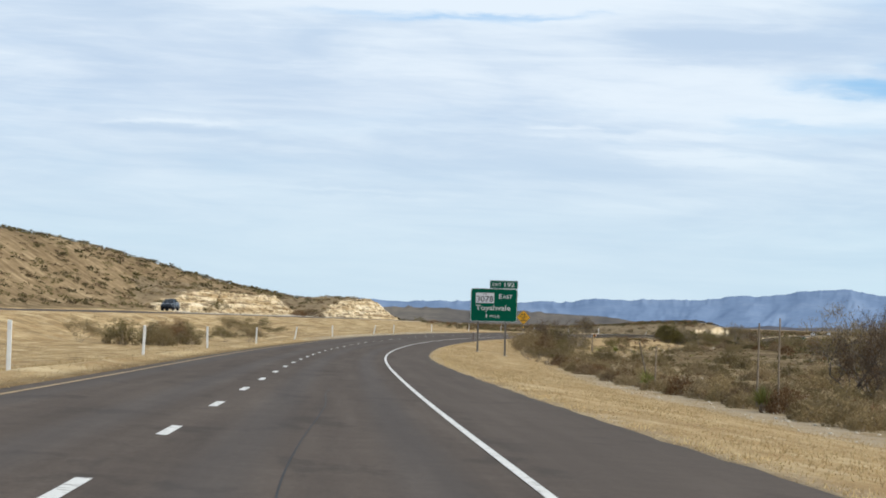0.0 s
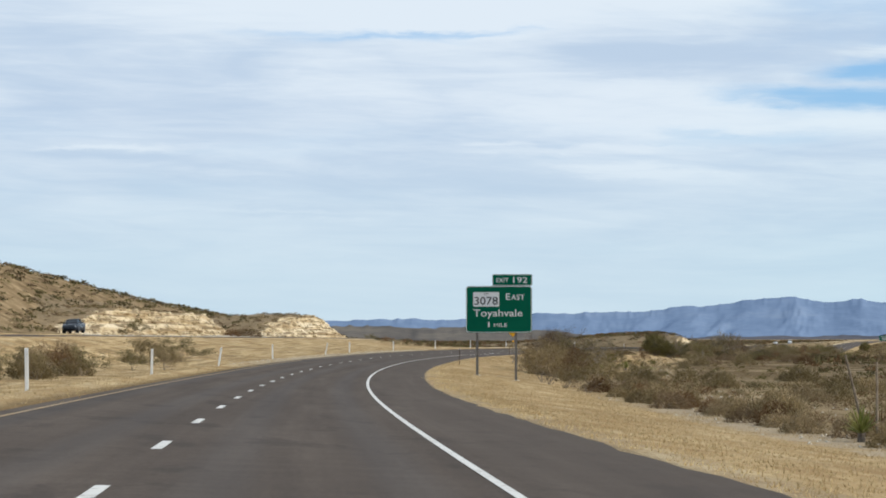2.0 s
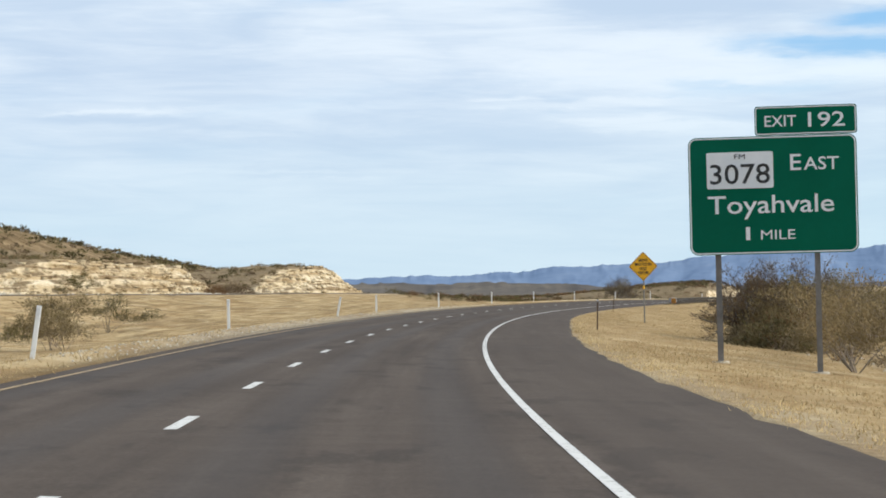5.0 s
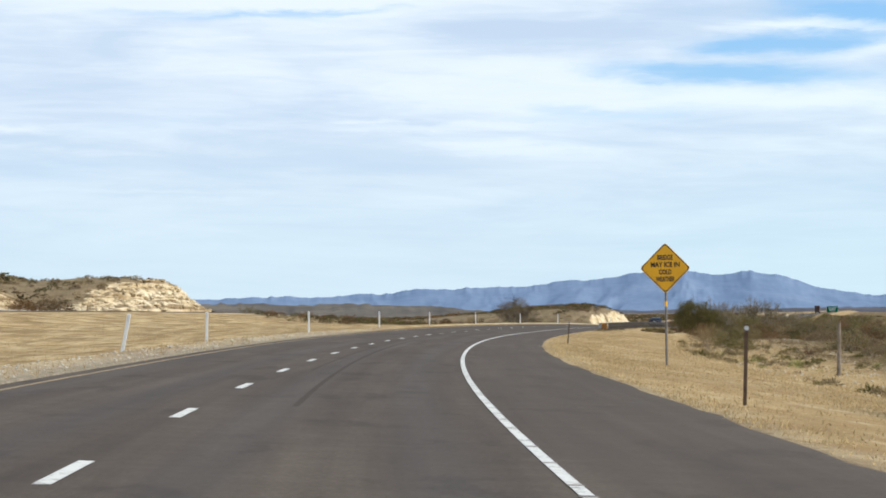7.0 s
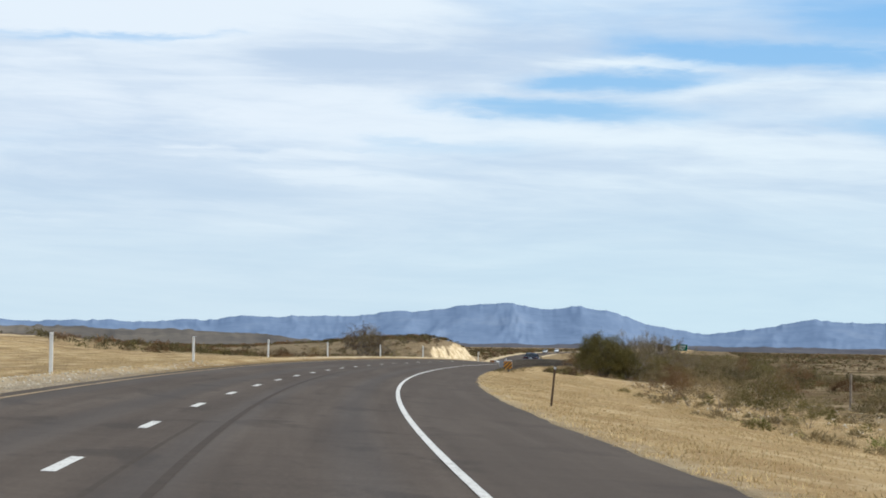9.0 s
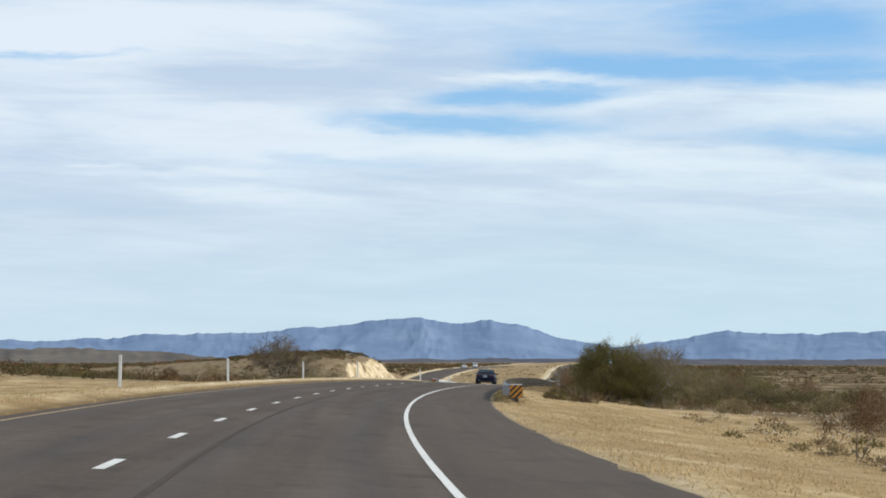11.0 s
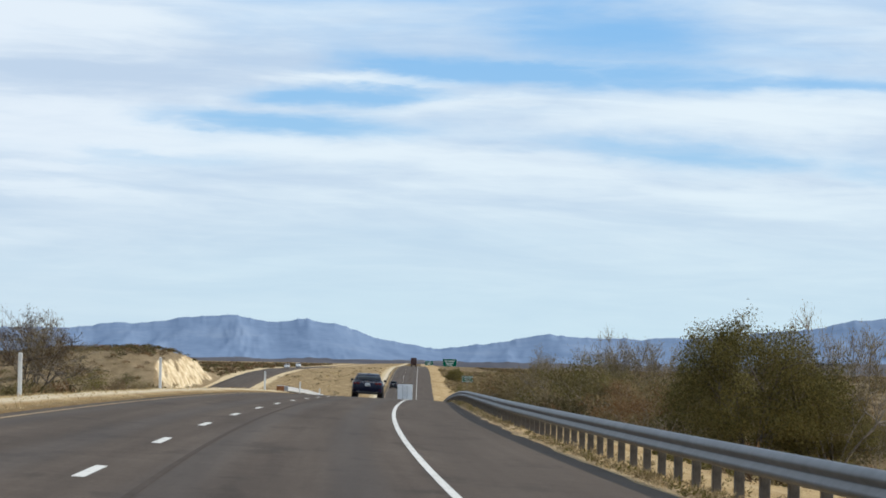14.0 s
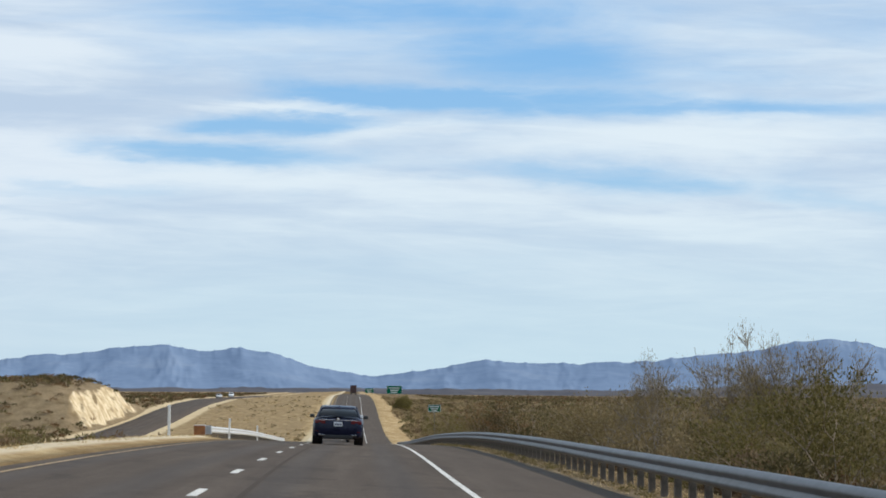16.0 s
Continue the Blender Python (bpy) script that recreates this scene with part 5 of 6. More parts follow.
def plant(name, seed, kind, label, category):
    """One plant at the origin: stems and foliage as parts."""
    r = np.random.RandomState(seed)
    if kind == "round":  # low dense dome
        h, rad = 1.0, r.uniform(0.75, 1.0)
        segs, tips = grow(r, h * 0.9, 1.1, 9, 1, 0.4, 0.012)
        n = 1500
        u = r.normal(size=(n, 3))
        u[:, 2] = np.abs(u[:, 2]) * 0.9
        u /= np.linalg.norm(u, axis=1, keepdims=True)
        lump = 1 + 0.22 * np.sin(u[:, 0] * 5 + seed) * np.cos(u[:, 1] * 6 + seed * 2) + 0.12 * np.sin(u[:, 2] * 9 + u[:, 0] * 7)
        at = u * np.array([rad, rad, h]) * (r.uniform(0.45, 1.0, (n, 1)) ** 0.55) * lump[:, None]
        at[:, 2] = np.maximum(at[:, 2], 0.02)
        lv, lf = strands(r, at, u, 0.125, 0.027)
    elif kind == "twiggy":  # tall thin open shrub
        h = 2.5
        segs, tips = grow(r, h, 0.9, 6, 2, 0.42, 0.024, (2, 4))
        tips = tips[r.permutation(len(tips))[: int(len(tips) * 0.62)]]  # clumps of small leaves with gaps between
        at = np.repeat(tips, 30, 0) + r.normal(size=(len(tips) * 30, 3)) * np.array([0.15, 0.15, 0.11])
        at[:, 2] = np.maximum(at[:, 2], 0.12)
        at = at[r.permutation(len(at))[:4300]]
        lv, lf = strands(r, at, at / np.linalg.norm(at, axis=1, keepdims=True), 0.095, 0.019)
    elif kind == "big":  # broad dense bush
        h = 3.9
        segs, tips = grow(r, h, 1.25, 11, 3, 0.5, 0.085, (2, 4), 0.14)
        tips = tips[r.permutation(len(tips))[:2600]]
        at = np.repeat(tips, 26, 0) + r.normal(size=(len(tips) * 26, 3)) * np.array([0.15, 0.15, 0.11])
        n = 190  # rounded sprays filling the crown down to the ground
        c = r.normal(size=(n, 3))
        c /= np.linalg.norm(c, axis=1, keepdims=True)
        c = c * (r.uniform(0.25, 1.0, (n, 1)) ** 0.45) * np.array([2.7, 2.7, 1.75]) + np.array([0, 0, 1.9])
        k = r.randint(n, size=56000)
        at = np.concatenate([at, c[k] + r.normal(size=(56000, 3)) * np.array([0.26, 0.26, 0.19])])
        at[:, 2] = np.maximum(at[:, 2], 0.06)
        dome = np.sqrt((at[:, 0] / 3.1) ** 2 + (at[:, 1] / 3.1) ** 2 + (at[:, 2] / 4.1) ** 2)
        at = at[dome < 1.0 + 0.12 * np.sin(at[:, 0] * 3 + seed) * np.cos(at[:, 1] * 3.3)]
        lv, lf = leaf_quads(r, at[r.permutation(len(at))[:84000]], 0.037, 1.7)
        tip_d = np.sqrt((segs[:, 4] / 3.1) ** 2 + (segs[:, 5] / 3.1) ** 2 + (segs[:, 6] / 4.0) ** 2)
        segs = segs[tip_d < 1.03]
    else:  # bare: a leafless little tree
        h = 4.0
        segs, tips = grow(r, h, 1.05, 6, 3, 0.5, 0.075, (2, 5))
        segs[:, [3, 7]] = np.maximum(segs[:, [3, 7]], 0.009)
        tips = tips[r.permutation(len(tips))[: int(len(tips) * 0.6)]]
        at = np.repeat(tips, 12, 0) + r.normal(size=(len(tips) * 12, 3)) * 0.13
        at = at[r.permutation(len(at))[:9500]]
        lv, lf = strands(r, at, at / np.linalg.norm(at, axis=1, keepdims=True), 0.15, 0.011)
    sv, sf = tubes(segs, 4 if kind in ("bare", "big") else 3)
    return (mesh_from("woody_stem", sv, sf, M["bark"] if (kind, seed) == ("bare", 33) else M["bark_dark"] if kind in ("bare", "big") else M["twig_grey"], None, True), lv, lf)


VARIANTS = {}
for kind, leaf_mats, seeds, category in (("round", ("scrub_rust", "leaf_dry", "leaf_grey", "scrub_brown", "scrub_straw", "scrub_dark"), (1, 2, 3, 4, 5, 6), "bush"), ("twiggy", ("leaf_grey", "leaf_olive", "scrub_rust", "scrub_olive", "leaf_dry", "scrub_dark"), (11, 12, 13, 14, 15, 16), "shrub"), ("big", ("leaf_green", "leaf_green"), (21, 22), "bush"), ("bare", ("leaf_brown", "leaf_brown", "leaf_grey"), (31, 32, 33), "tree")):
    VARIANTS[kind] = []
    for k, seed in enumerate(seeds):
        stems, lv, lf = plant(kind, seed, kind, "", category)
        leaf_mat = leaf_mats[k % len(leaf_mats)]
        VARIANTS[kind].append((stems, mesh_from("foliage", lv, lf, M[leaf_mat], None, False), leaf_mat))
TONE = {"leaf_brown": "rust-brown", "leaf_dry": "straw-brown dry", "leaf_grey": "grey-green", "leaf_olive": "olive-green", "leaf_green": "dull yellow-green", "scrub_rust": "rust-brown", "scrub_dark": "dark olive", "scrub_olive": "dusty olive", "scrub_brown": "dull brown", "scrub_straw": "straw-yellow"}


def set_plant(kind, k, s, lat, h, turn, wide=1.0, label="", group=""):
    stems, fol, leaf_mat = VARIANTS[kind][k % len(VARIANTS[kind])]
    name = {"round": "bush", "twiggy": "shrub", "big": "large_bush", "bare": "bare_tree"}[kind]
    cat = {"round": "bush", "twiggy": "shrub", "big": "bush", "bare": "tree"}[kind]
    words = {"round": "rounded %s desert bush on stony soil", "twiggy": "open twiggy %s mesquite shrub on dry soil", "big": "broad dense %s desert bush beside the guard rail", "bare": "nearly leafless %s branching desert tree"}[kind] % TONE[leaf_mat]
    root = new(name)
    p = on(s, lat, float(ground_z(s, lat)) - 0.04)
    size = {"round": 1.0, "twiggy": 2.5, "big": 3.9, "bare": 4.0}[kind]
    q = h / size
    root.matrix_world = pose(float(p[0]), float(p[1]), float(p[2]), 0, 0, turn) @ Matrix.Diagonal((q * wide, q * wide, q, 1))
    tagged(root, label or words, cat, group)
    for nm, me in (("woody_stem", stems), ("foliage", fol)):
        ob = new(nm, me)
        ob.parent = root
    return root


rp = np.random.RandomState(77)
# the brush along the right of the verge, row upon row
for s in np.arange(64, 240, 2.2):
    set_plant("round", (0, 3, 2, 1, 1, 4)[rp.randint(6)], s + rp.uniform(-1, 1), 17.0 - 0.012 * (s - 64) + rp.uniform(-0.7, 1.9), rp.uniform(0.5, 1.05), rp.uniform(0, 360), rp.uniform(0.9, 1.25), group="bushes along the verge")
for s in np.arange(90, 290, 3.2):
    set_plant("round", (1, 2, 4, 4, 2, 1)[rp.randint(6)], s + rp.uniform(-3, 3), rp.uniform(18.5, 40), rp.uniform(0.6, 1.25), rp.uniform(0, 360), rp.uniform(0.9, 1.4), group="bushes along the verge")
for s, lat, h in ((228, 13.4, 2.6), (236, 12.4, 2.9), (244, 11.9, 3.0), (250, 11.6, 3.1), (256, 12.2, 2.9), (262, 12.8, 2.6), (270, 13.4, 2.6), (249, 14.8, 2.1), (240, 15.8, 1.9), (262, 16.2, 1.8), (277, 14.6, 2.2), (222, 16.5, 1.4), (300, 15.3, 3.0), (309, 14.6, 3.2), (318, 16.0, 2.7)):
    set_plant("twiggy", int(s), s, lat, h * 0.78, rp.uniform(0, 360), rp.uniform(1.1, 1.35), group="shrubs behind the sign")
for s, lat, h, k in ((289, 12.4, 3.4, 0), (293, 14.6, 3.3, 2), (290.5, 13.2, 3.1, 1), (150, 26.4, 4.0, 1), (154, 28.3, 4.5, 2), (161, 30.3, 4.7, 0), (147, 28.8, 4.4, 1), (157, 32.8, 4.5, 2)):
    set_plant("bare", k, s, lat, h, rp.uniform(0, 360), 1.15)
for s, lat, h, k in ((284, 12.6, 1.3, 5), (286, 13.6, 1.6, 0), (288, 12.0, 1.1, 4), (290, 13.0, 1.7, 5), (293, 12.3, 1.2, 1), (296, 13.4, 1.5, 0), (282, 14.2, 1.5, 4)):
    set_plant("round", k, s, lat, h, rp.uniform(0, 360), 1.3)
for s, lat, h in ((288.5, 13.0, 2.9), (291, 14.2, 3.1), (294, 13.4, 2.4)):
    set_plant("twiggy", int(s), s, lat, h, rp.uniform(0, 360), 1.1)
for s, lat, h in ((366, 19.5, 0.9), (392, 18.5, 0.9), (409, 15.8, 1.1), (415, 15.4, 1.6), (423, 15.8, 1.7), (430, 14.6, 1.6), (437, 15.6, 1.8), (446, 14.6, 1.7), (458, 14.4, 1.8), (440, 18.5, 1.7)):
    set_plant("twiggy", int(s), s, lat, h, rp.uniform(0, 360), 1.2, group="shrubs below the verge")
for s, lat, h, k in ((452, 25.0, 1.5, 2), (455, 26.4, 1.2, 3), (468, 31.0, 1.4, 2), (430, 26.0, 0.9, 1), (421, 24.4, 0.8, 4), (480, 39.0, 1.4, 0), (398, 24.6, 0.7, 2), (510, 36.0, 1.5, 3)):
    set_plant("round", k, s, lat, h, rp.uniform(0, 360), 1.3, "dark rounded bush on the open desert ground")
for s in np.arange(530, 645, 5.0):
    set_plant("round", (2, 5, 3, 5, 2, 0)[rp.randint(6)], s, rp.uniform(15, 24) + 22 * rp.uniform(0, 1) ** 2 + 0.06 * max(0, s - 520), rp.uniform(0.75, 1.35), rp.uniform(0, 360), rp.uniform(1.2, 1.6), group="bushes on the open desert ground")
set_plant("big", 0, 553, 11.1, 3.8, 20, 0.98)
set_plant("big", 1, 555, 13.1, 2.6, 130, 0.9)
for s, lat, h, k in ((560, 9.0, 1.7, 2), (563, 9.8, 1.9, 5), (566, 10.8, 2.0, 0)):
    set_plant("twiggy", k, s, lat, h, rp.uniform(0, 360), 1.4)
set_plant("bare", 2, 553.5, 13.4, 3.9, 0, 0.6)
set_plant("twiggy", 5, 552, 14.4, 1.6, 50, 1.3)
for s in np.arange(568, 705, 3.0):
    set_plant("twiggy", rp.randint(6), s, 9.4 + rp.uniform(-0.8, 4.5) + max(0, s - 640) * 0.03, rp.uniform(1.6, 2.6), rp.uniform(0, 360), rp.uniform(1.1, 1.5), group="shrubs behind the guard rail")
for s in np.arange(572, 705, 3.2):
    set_plant("round", rp.randint(6), s, 8.4 + rp.uniform(0, 8), rp.uniform(0.7, 1.5), rp.uniform(0, 360), rp.uniform(1.0, 1.5), group="shrubs behind the guard rail")
for s in np.arange(575, 740, 3.5):
    lat = rp.uniform(13, 32)
    set_plant("twiggy", rp.randint(6), s, lat, rp.uniform(2.0, 3.0) * (1.0 if lat < 18 or s > 660 else 0.55), rp.uniform(0, 360), rp.uniform(1.1, 1.5), group="shrubs behind the guard rail")
for s in np.arange(700, 880, 3.6):
    lat = rp.uniform(9.5, 28)
    set_plant("twiggy", (2, 5, 3, 0, 4, 1)[rp.randint(6)], s, lat, min(4.6, rp.uniform(-0.4, 0.6) - float(ground_z(s, lat))), rp.uniform(0, 360), rp.uniform(0.9, 1.3), group="shrubs in the creek bed")
set_plant("big", 1, 1240, 12.0, 4.2, 40, 0.8, "dark rounded bush on the straw verge far ahead")
set_plant("bare", 2, 640, 14.2, 4.9, 0, 0.7)
set_plant("bare", 2, 641, 13.8, 4.5, 140, 0.6)
set_plant("bare", 2, 631, 9.3, 3.3, 90, 0.6)
set_plant("bare", 1, 652, 15.5, 3.8, 30, 0.9)
set_plant("bare", 2, 668, 17.5, 3.6, 210, 0.8)
# the median and the hill foot
for kind, s, lat, h, k, w in (("twiggy", 306, -19.7, 2.1, 0, 1.5), ("twiggy", 302, -21.7, 1.7, 3, 1.6), ("twiggy", 304.5, -18.7, 1.5, 4, 1.6), ("twiggy", 343, -27, 2.6, 0, 1.9), ("twiggy", 347, -24.5, 2.4, 3, 1.7), ("round", 337, -27.5, 1.1, 2, 1.3), ("twiggy", 262, -22, 2.4, 2, 1.5), ("twiggy", 255, -25, 2.0, 3, 1.4), ("twiggy", 238, -26, 2.2, 0, 1.4), ("bare", 632, -18.4, 4.6, 0, 1.05), ("bare", 633, -18.9, 4.3, 2, 1.0), ("twiggy", 630, -20.8, 1.6, 0, 1.2), ("round", 620, -20, 1.0, 1, 1.4), ("round", 626, -17.5, 0.9, 2, 1.4), ("twiggy", 648, -17.5, 1.9, 1, 1.5), ("twiggy", 660, -17, 2.0, 3, 1.5), ("twiggy", 672, -18, 1.9, 1, 1.5), ("twiggy", 684, -17, 1.8, 1, 1.5), ("twiggy", 625, -22.5, 1.5, 5, 1.5), ("round", 641, -15, 1.2, 3, 1.4), ("round", 655, -14.5, 1.2, 3, 1.4), ("round", 668, -15.5, 1.1, 3, 1.5), ("twiggy", 452, -51.2, 2.2, 1, 1.4), ("round", 517, -50.8, 1.5, 3, 1.6), ("round", 508, -51.0, 1.2, 0, 1.4), ("twiggy", 604, -50, 1.6, 1, 1.4), ("round", 612, -48, 1.2, 0, 1.4)):
    set_plant(kind, k, s, lat, h, rp.uniform(0, 360), w)


for s in np.arange(560, 690, 9.0):
    set_plant(("twiggy", "round")[rp.randint(2)], rp.randint(6), s, rp.uniform(-30, -12), rp.uniform(0.7, 1.2), rp.uniform(0, 360), rp.uniform(1.1, 1.6), group="shrubs in the median")
for s, lat, h in ((250, -20.5, 2.2), (243, -23, 2.5), (257, -22, 2.3), (266, -20, 2.2), (272, -22, 2.3)):
    set_plant("twiggy", (0, 3, 5, 3, 0)[int(s) % 5], s, lat, h * 0.9, rp.uniform(0, 360), 1.3, group="shrubs in the median")
    set_plant("round", 2, s + 1.5, lat - 0.6, h * 0.72, rp.uniform(0, 360), 1.0, group="shrubs in the median")


# ---------- yucca with dry flower stalks ----------
def yucca(s, lat, stalk, seed):
    r = np.random.RandomState(seed)
    root = thing("yucca", s, lat, None, 0, "spiky yellow-green yucca with tall dry flower stalks", "yucca")
    n = 170
    a, t = r.uniform(0, 6.28, n), r.uniform(0.15, 1.5, n)
    d = np.stack([np.cos(a) * np.sin(t), np.sin(a) * np.sin(t), np.cos(t)], 1)
    side = np.cross(d, np.array([0, 0, 1.0]))
    side /= np.linalg.norm(side, axis=1, keepdims=True) + 1e-9
    l = r.uniform(0.5, 0.9, (n, 1))
    o = np.array([0, 0, 0.25]) + d * 0.05
    v = np.stack([o - side * 0.02, o + side * 0.02, o + d * l * 0.6 + side * 0.018, o + d * l, o + d * l * 0.6 - side * 0.018], 1).reshape(-1, 3)
    f = (np.arange(n) * 5)[:, None] + np.arange(5)
    ob = new("leaves", mesh_from("leaves", v, f, M["leaf_yucca"], None, False))
    ob.parent = root
    part("trunk", rod((0, 0, -0.2), (0, 0, 0.35), 0.14, 0.1), M["bark"], root)
    for h, dx, lean in stalk:
        st = part("flower_stalk", rod((dx, 0, 0.2), (dx + lean, 0.05, h), 0.05, 0.03, 6), M["twig_grey"], root, "dry grey flower stalk")
    return root


yucca(108, 15.9, ((3.4, -0.2, 0.03), (3.6, 0.62, 0.0)), 5)
yucca(151, 15.6, ((2.5, 0.1, -0.55), (2.3, 0.45, 0.02)), 6)
yucca(356, 19.0, (), 8)


# ---------- scrub, grass and stones that nobody could count ----------
def scatter_clumps(name, seed, n, s_rng, lat_of, mat, size, quads, label, leaf=0.07, hi=1.0, thin=0.45, clear=8.0, cover=0.10):
    r = np.random.RandomState(seed)
    s = r.uniform(*s_rng, n)
    lat = lat_of(r, s)
    keep = (np.abs(lat) > clear) & (np.abs(lat - other_lat(s)) > 7.5)
    s, lat = s[keep], lat[keep]
    n = len(s)
    patch = wave(s * 0.07, lat * 0.09, 900) + 0.6 * wave(s * 0.22, lat * 0.25, 901) + 0.4 * wave(s * 0.2, lat * 0.2, seed + 1)
    open_ground = (s > 270) & (s < 490) & (lat > 0) & (lat < 45)
    keep = (r.uniform(-0.4, 0.4, n) < patch + cover) & (~open_ground | (r.uniform(0, 1, n) < 0.4))
    s, lat = s[keep], lat[keep]
    n = len(s)
    c = on(s, lat, ground_z(s, lat) + mound_h(s, lat))
    rad = size * r.uniform(0.5, 1.5, n) * np.where((s > 275) & (s < 480) & (lat > 0) & (lat < 60), 0.62, 1.0)
    clump_mesh(name, r, c, rad, mat, quads, label, leaf, hi, thin)


def clump_mesh(name, r, c, rad, mat, quads, label, leaf, hi, thin):
    """Low tufts of pointed blades round the places c."""
    n = len(c)
    u = r.normal(size=(n, quads, 3))
    u[..., 2] = np.abs(u[..., 2])
    u /= np.linalg.norm(u, axis=-1, keepdims=True)
    at = c[:, None, :] + u * rad[:, None, None] * np.array([1, 1, 0.85 * hi]) * r.uniform(0.4, 1, (n, quads, 1))
    big = np.repeat(rad, quads)[:, None] * leaf * 2.2
    at = at.reshape(-1, 3)
    a = u.reshape(-1, 3) + r.normal(size=(len(at), 3)) * 0.5
    a /= np.linalg.norm(a, axis=1, keepdims=True)
    b = np.cross(a, r.normal(size=a.shape))
    b /= np.linalg.norm(b, axis=1, keepdims=True) + 1e-9
    l, w = a * big * 2.1, b * big * thin * 1.5
    v = np.stack([at - w * 0.6, at + w * 0.8, at + l], 1).reshape(-1, 3)
    f = (np.arange(len(at)) * 3)[:, None] + np.arange(3)
    tagged(new(name, mesh_from(name, v, f, mat, None, False)), label, "scrub", kind="stuff")


near_r = lambda r, s: 13 + r.exponential(26, len(s)) + 4 * (s < 230)
far_r = lambda r, s: 40 + r.uniform(0, 1, len(s)) ** 1.4 * (150 + 0.35 * np.maximum(s, 0))
hill_l = lambda r, s: -56 - r.uniform(0, 85, len(s))
for j, (mat, tone) in enumerate((("scrub_brown", "brown"), ("scrub_rust", "rust-brown"), ("scrub_dark", "dark olive"), ("leaf_dry", "straw-dry"))):
    scatter_clumps("scrub", 200 + j, 950, (60, 760), near_r, M[mat], 0.45, 120, "low %s desert scrub scattered over stony soil" % tone, 0.036, 0.85, 0.55)


for j, (mat, tone) in enumerate((("scrub_olive", "olive"), ("scrub_rust", "rust-brown"), ("leaf_dry", "straw-dry"), ("scrub_straw", "straw-yellow"))):
    scatter_clumps("scrub", 330 + j, 700, (70, 330), lambda r, s: 17.5 + r.uniform(0, 1, len(s)) ** 1.3 * 38, M[mat], 0.34, 34, "low %s scrub and tussocks beyond the verge" % tone, 0.11, 1.0, 0.25)
SCRUB = (("scrub_dark", "dark olive"), ("scrub_rust", "rust-brown"), ("scrub_olive", "olive"), ("scrub_brown", "straw-brown"))
for j, (mat, tone) in enumerate(SCRUB):
    scatter_clumps("scrub", 210 + j, 6000, (180, 2400), far_r, M[mat], 0.85, 13, "distant low %s scrub across the plain" % tone, 0.15, 0.6, 0.6)
    scatter_clumps("scrub", 220 + j, 2300, (280, 820), hill_l, M[("scrub_dark", "scrub_olive", "scrub_brown", "scrub_straw")[j]], (0.8, 0.75, 0.6, 0.5)[j], 34, "low %s scrub dotting the bare hillside" % tone, 0.07, 0.6, 0.85, 8.0, 0.38)
    scatter_clumps("scrub", 230 + j, 2400, (600, 2300), lambda r, s: -50 - r.uniform(0, 1, len(s)) ** 1.5 * (60 + 0.2 * s), M[mat], 0.75, 20, "distant low %s scrub beyond the carriageways" % tone, 0.14, 0.7, 0.7)
    scatter_clumps("scrub", 240 + j, 150, (545, 720), lambda r, s: -9.5 - r.uniform(0, 28, len(s)), M[mat], 0.55, 60, "low %s scrub between the carriageways" % tone, 0.10, 0.9, 0.25)
    scatter_clumps("scrub", 370 + j, 330, (612, 725), lambda r, s: -9.0 - r.uniform(0, 22, len(s)), M[("leaf_olive", "scrub_rust", "scrub_olive", "leaf_grey")[j]], 0.5, 80, "olive-brown brush in the hollow behind the low bank", 0.055, 1.0, 0.4, 8.0, 0.35)
    scatter_clumps("scrub", 380 + j, 520, (1072, 1190), lambda r, s: -57 - r.uniform(0, 1, len(s)) ** 1.1 * 150, M[mat], 0.95, 60, "dark %s scrub dotting the near slope of the rise" % tone, 0.05, 0.7, 0.8, 8.0, 0.3)
    scatter_clumps("scrub", 390 + j, 130, (530, 800), lambda r, s: -22.5 - r.uniform(0, 13.5, len(s)), M[("scrub_dark", "leaf_olive", "scrub_rust", "scrub_dark")[j]], 0.55, 80, "dark shrubs dotted over the pale slope of the median", 0.05, 0.9, 0.6, 8.0, 0.3)
    scatter_clumps("scrub", 260 + j, 1200, (690, 1500), lambda r, s: 9.5 + r.exponential(18, len(s)), M[("scrub_olive", "scrub_brown", "scrub_straw", "leaf_dry")[j]], 0.80, 40, "low %s scrub along the far verge" % tone, 0.085, 0.9, 0.7)
    scatter_clumps("scrub", 280 + j, 420, (524, 700), lambda r, s: 7.2 + r.uniform(0, 2.6, len(s)), M[("leaf_brown", "leaf_olive", "leaf_brown", "leaf_grey")[j]], 0.26, 60, "low dark brush under and behind the guard rail", 0.11, 1.0, 0.4, 5.0)
    scatter_clumps("scrub", 270 + j, 380, (562, 700), lambda r, s: 8.05 + r.exponential(3.0, len(s)), M[mat], 0.45, 70, "dense %s brush behind the guard rail" % tone, 0.085, 1.0, 0.3)


for mat, seed in (("leaf_olive", 321), ("scrub_straw", 322), ("leaf_dry", 323)):
    scatter_clumps("weeds", seed, 900, (486, 720), lambda r, s: edge_r(s) + 0.2 + r.exponential(0.4, len(s)), M[mat], 0.085, 22, "low weeds and straw along the foot of the guard rail", 0.16, 0.9, 0.25, 3.9)


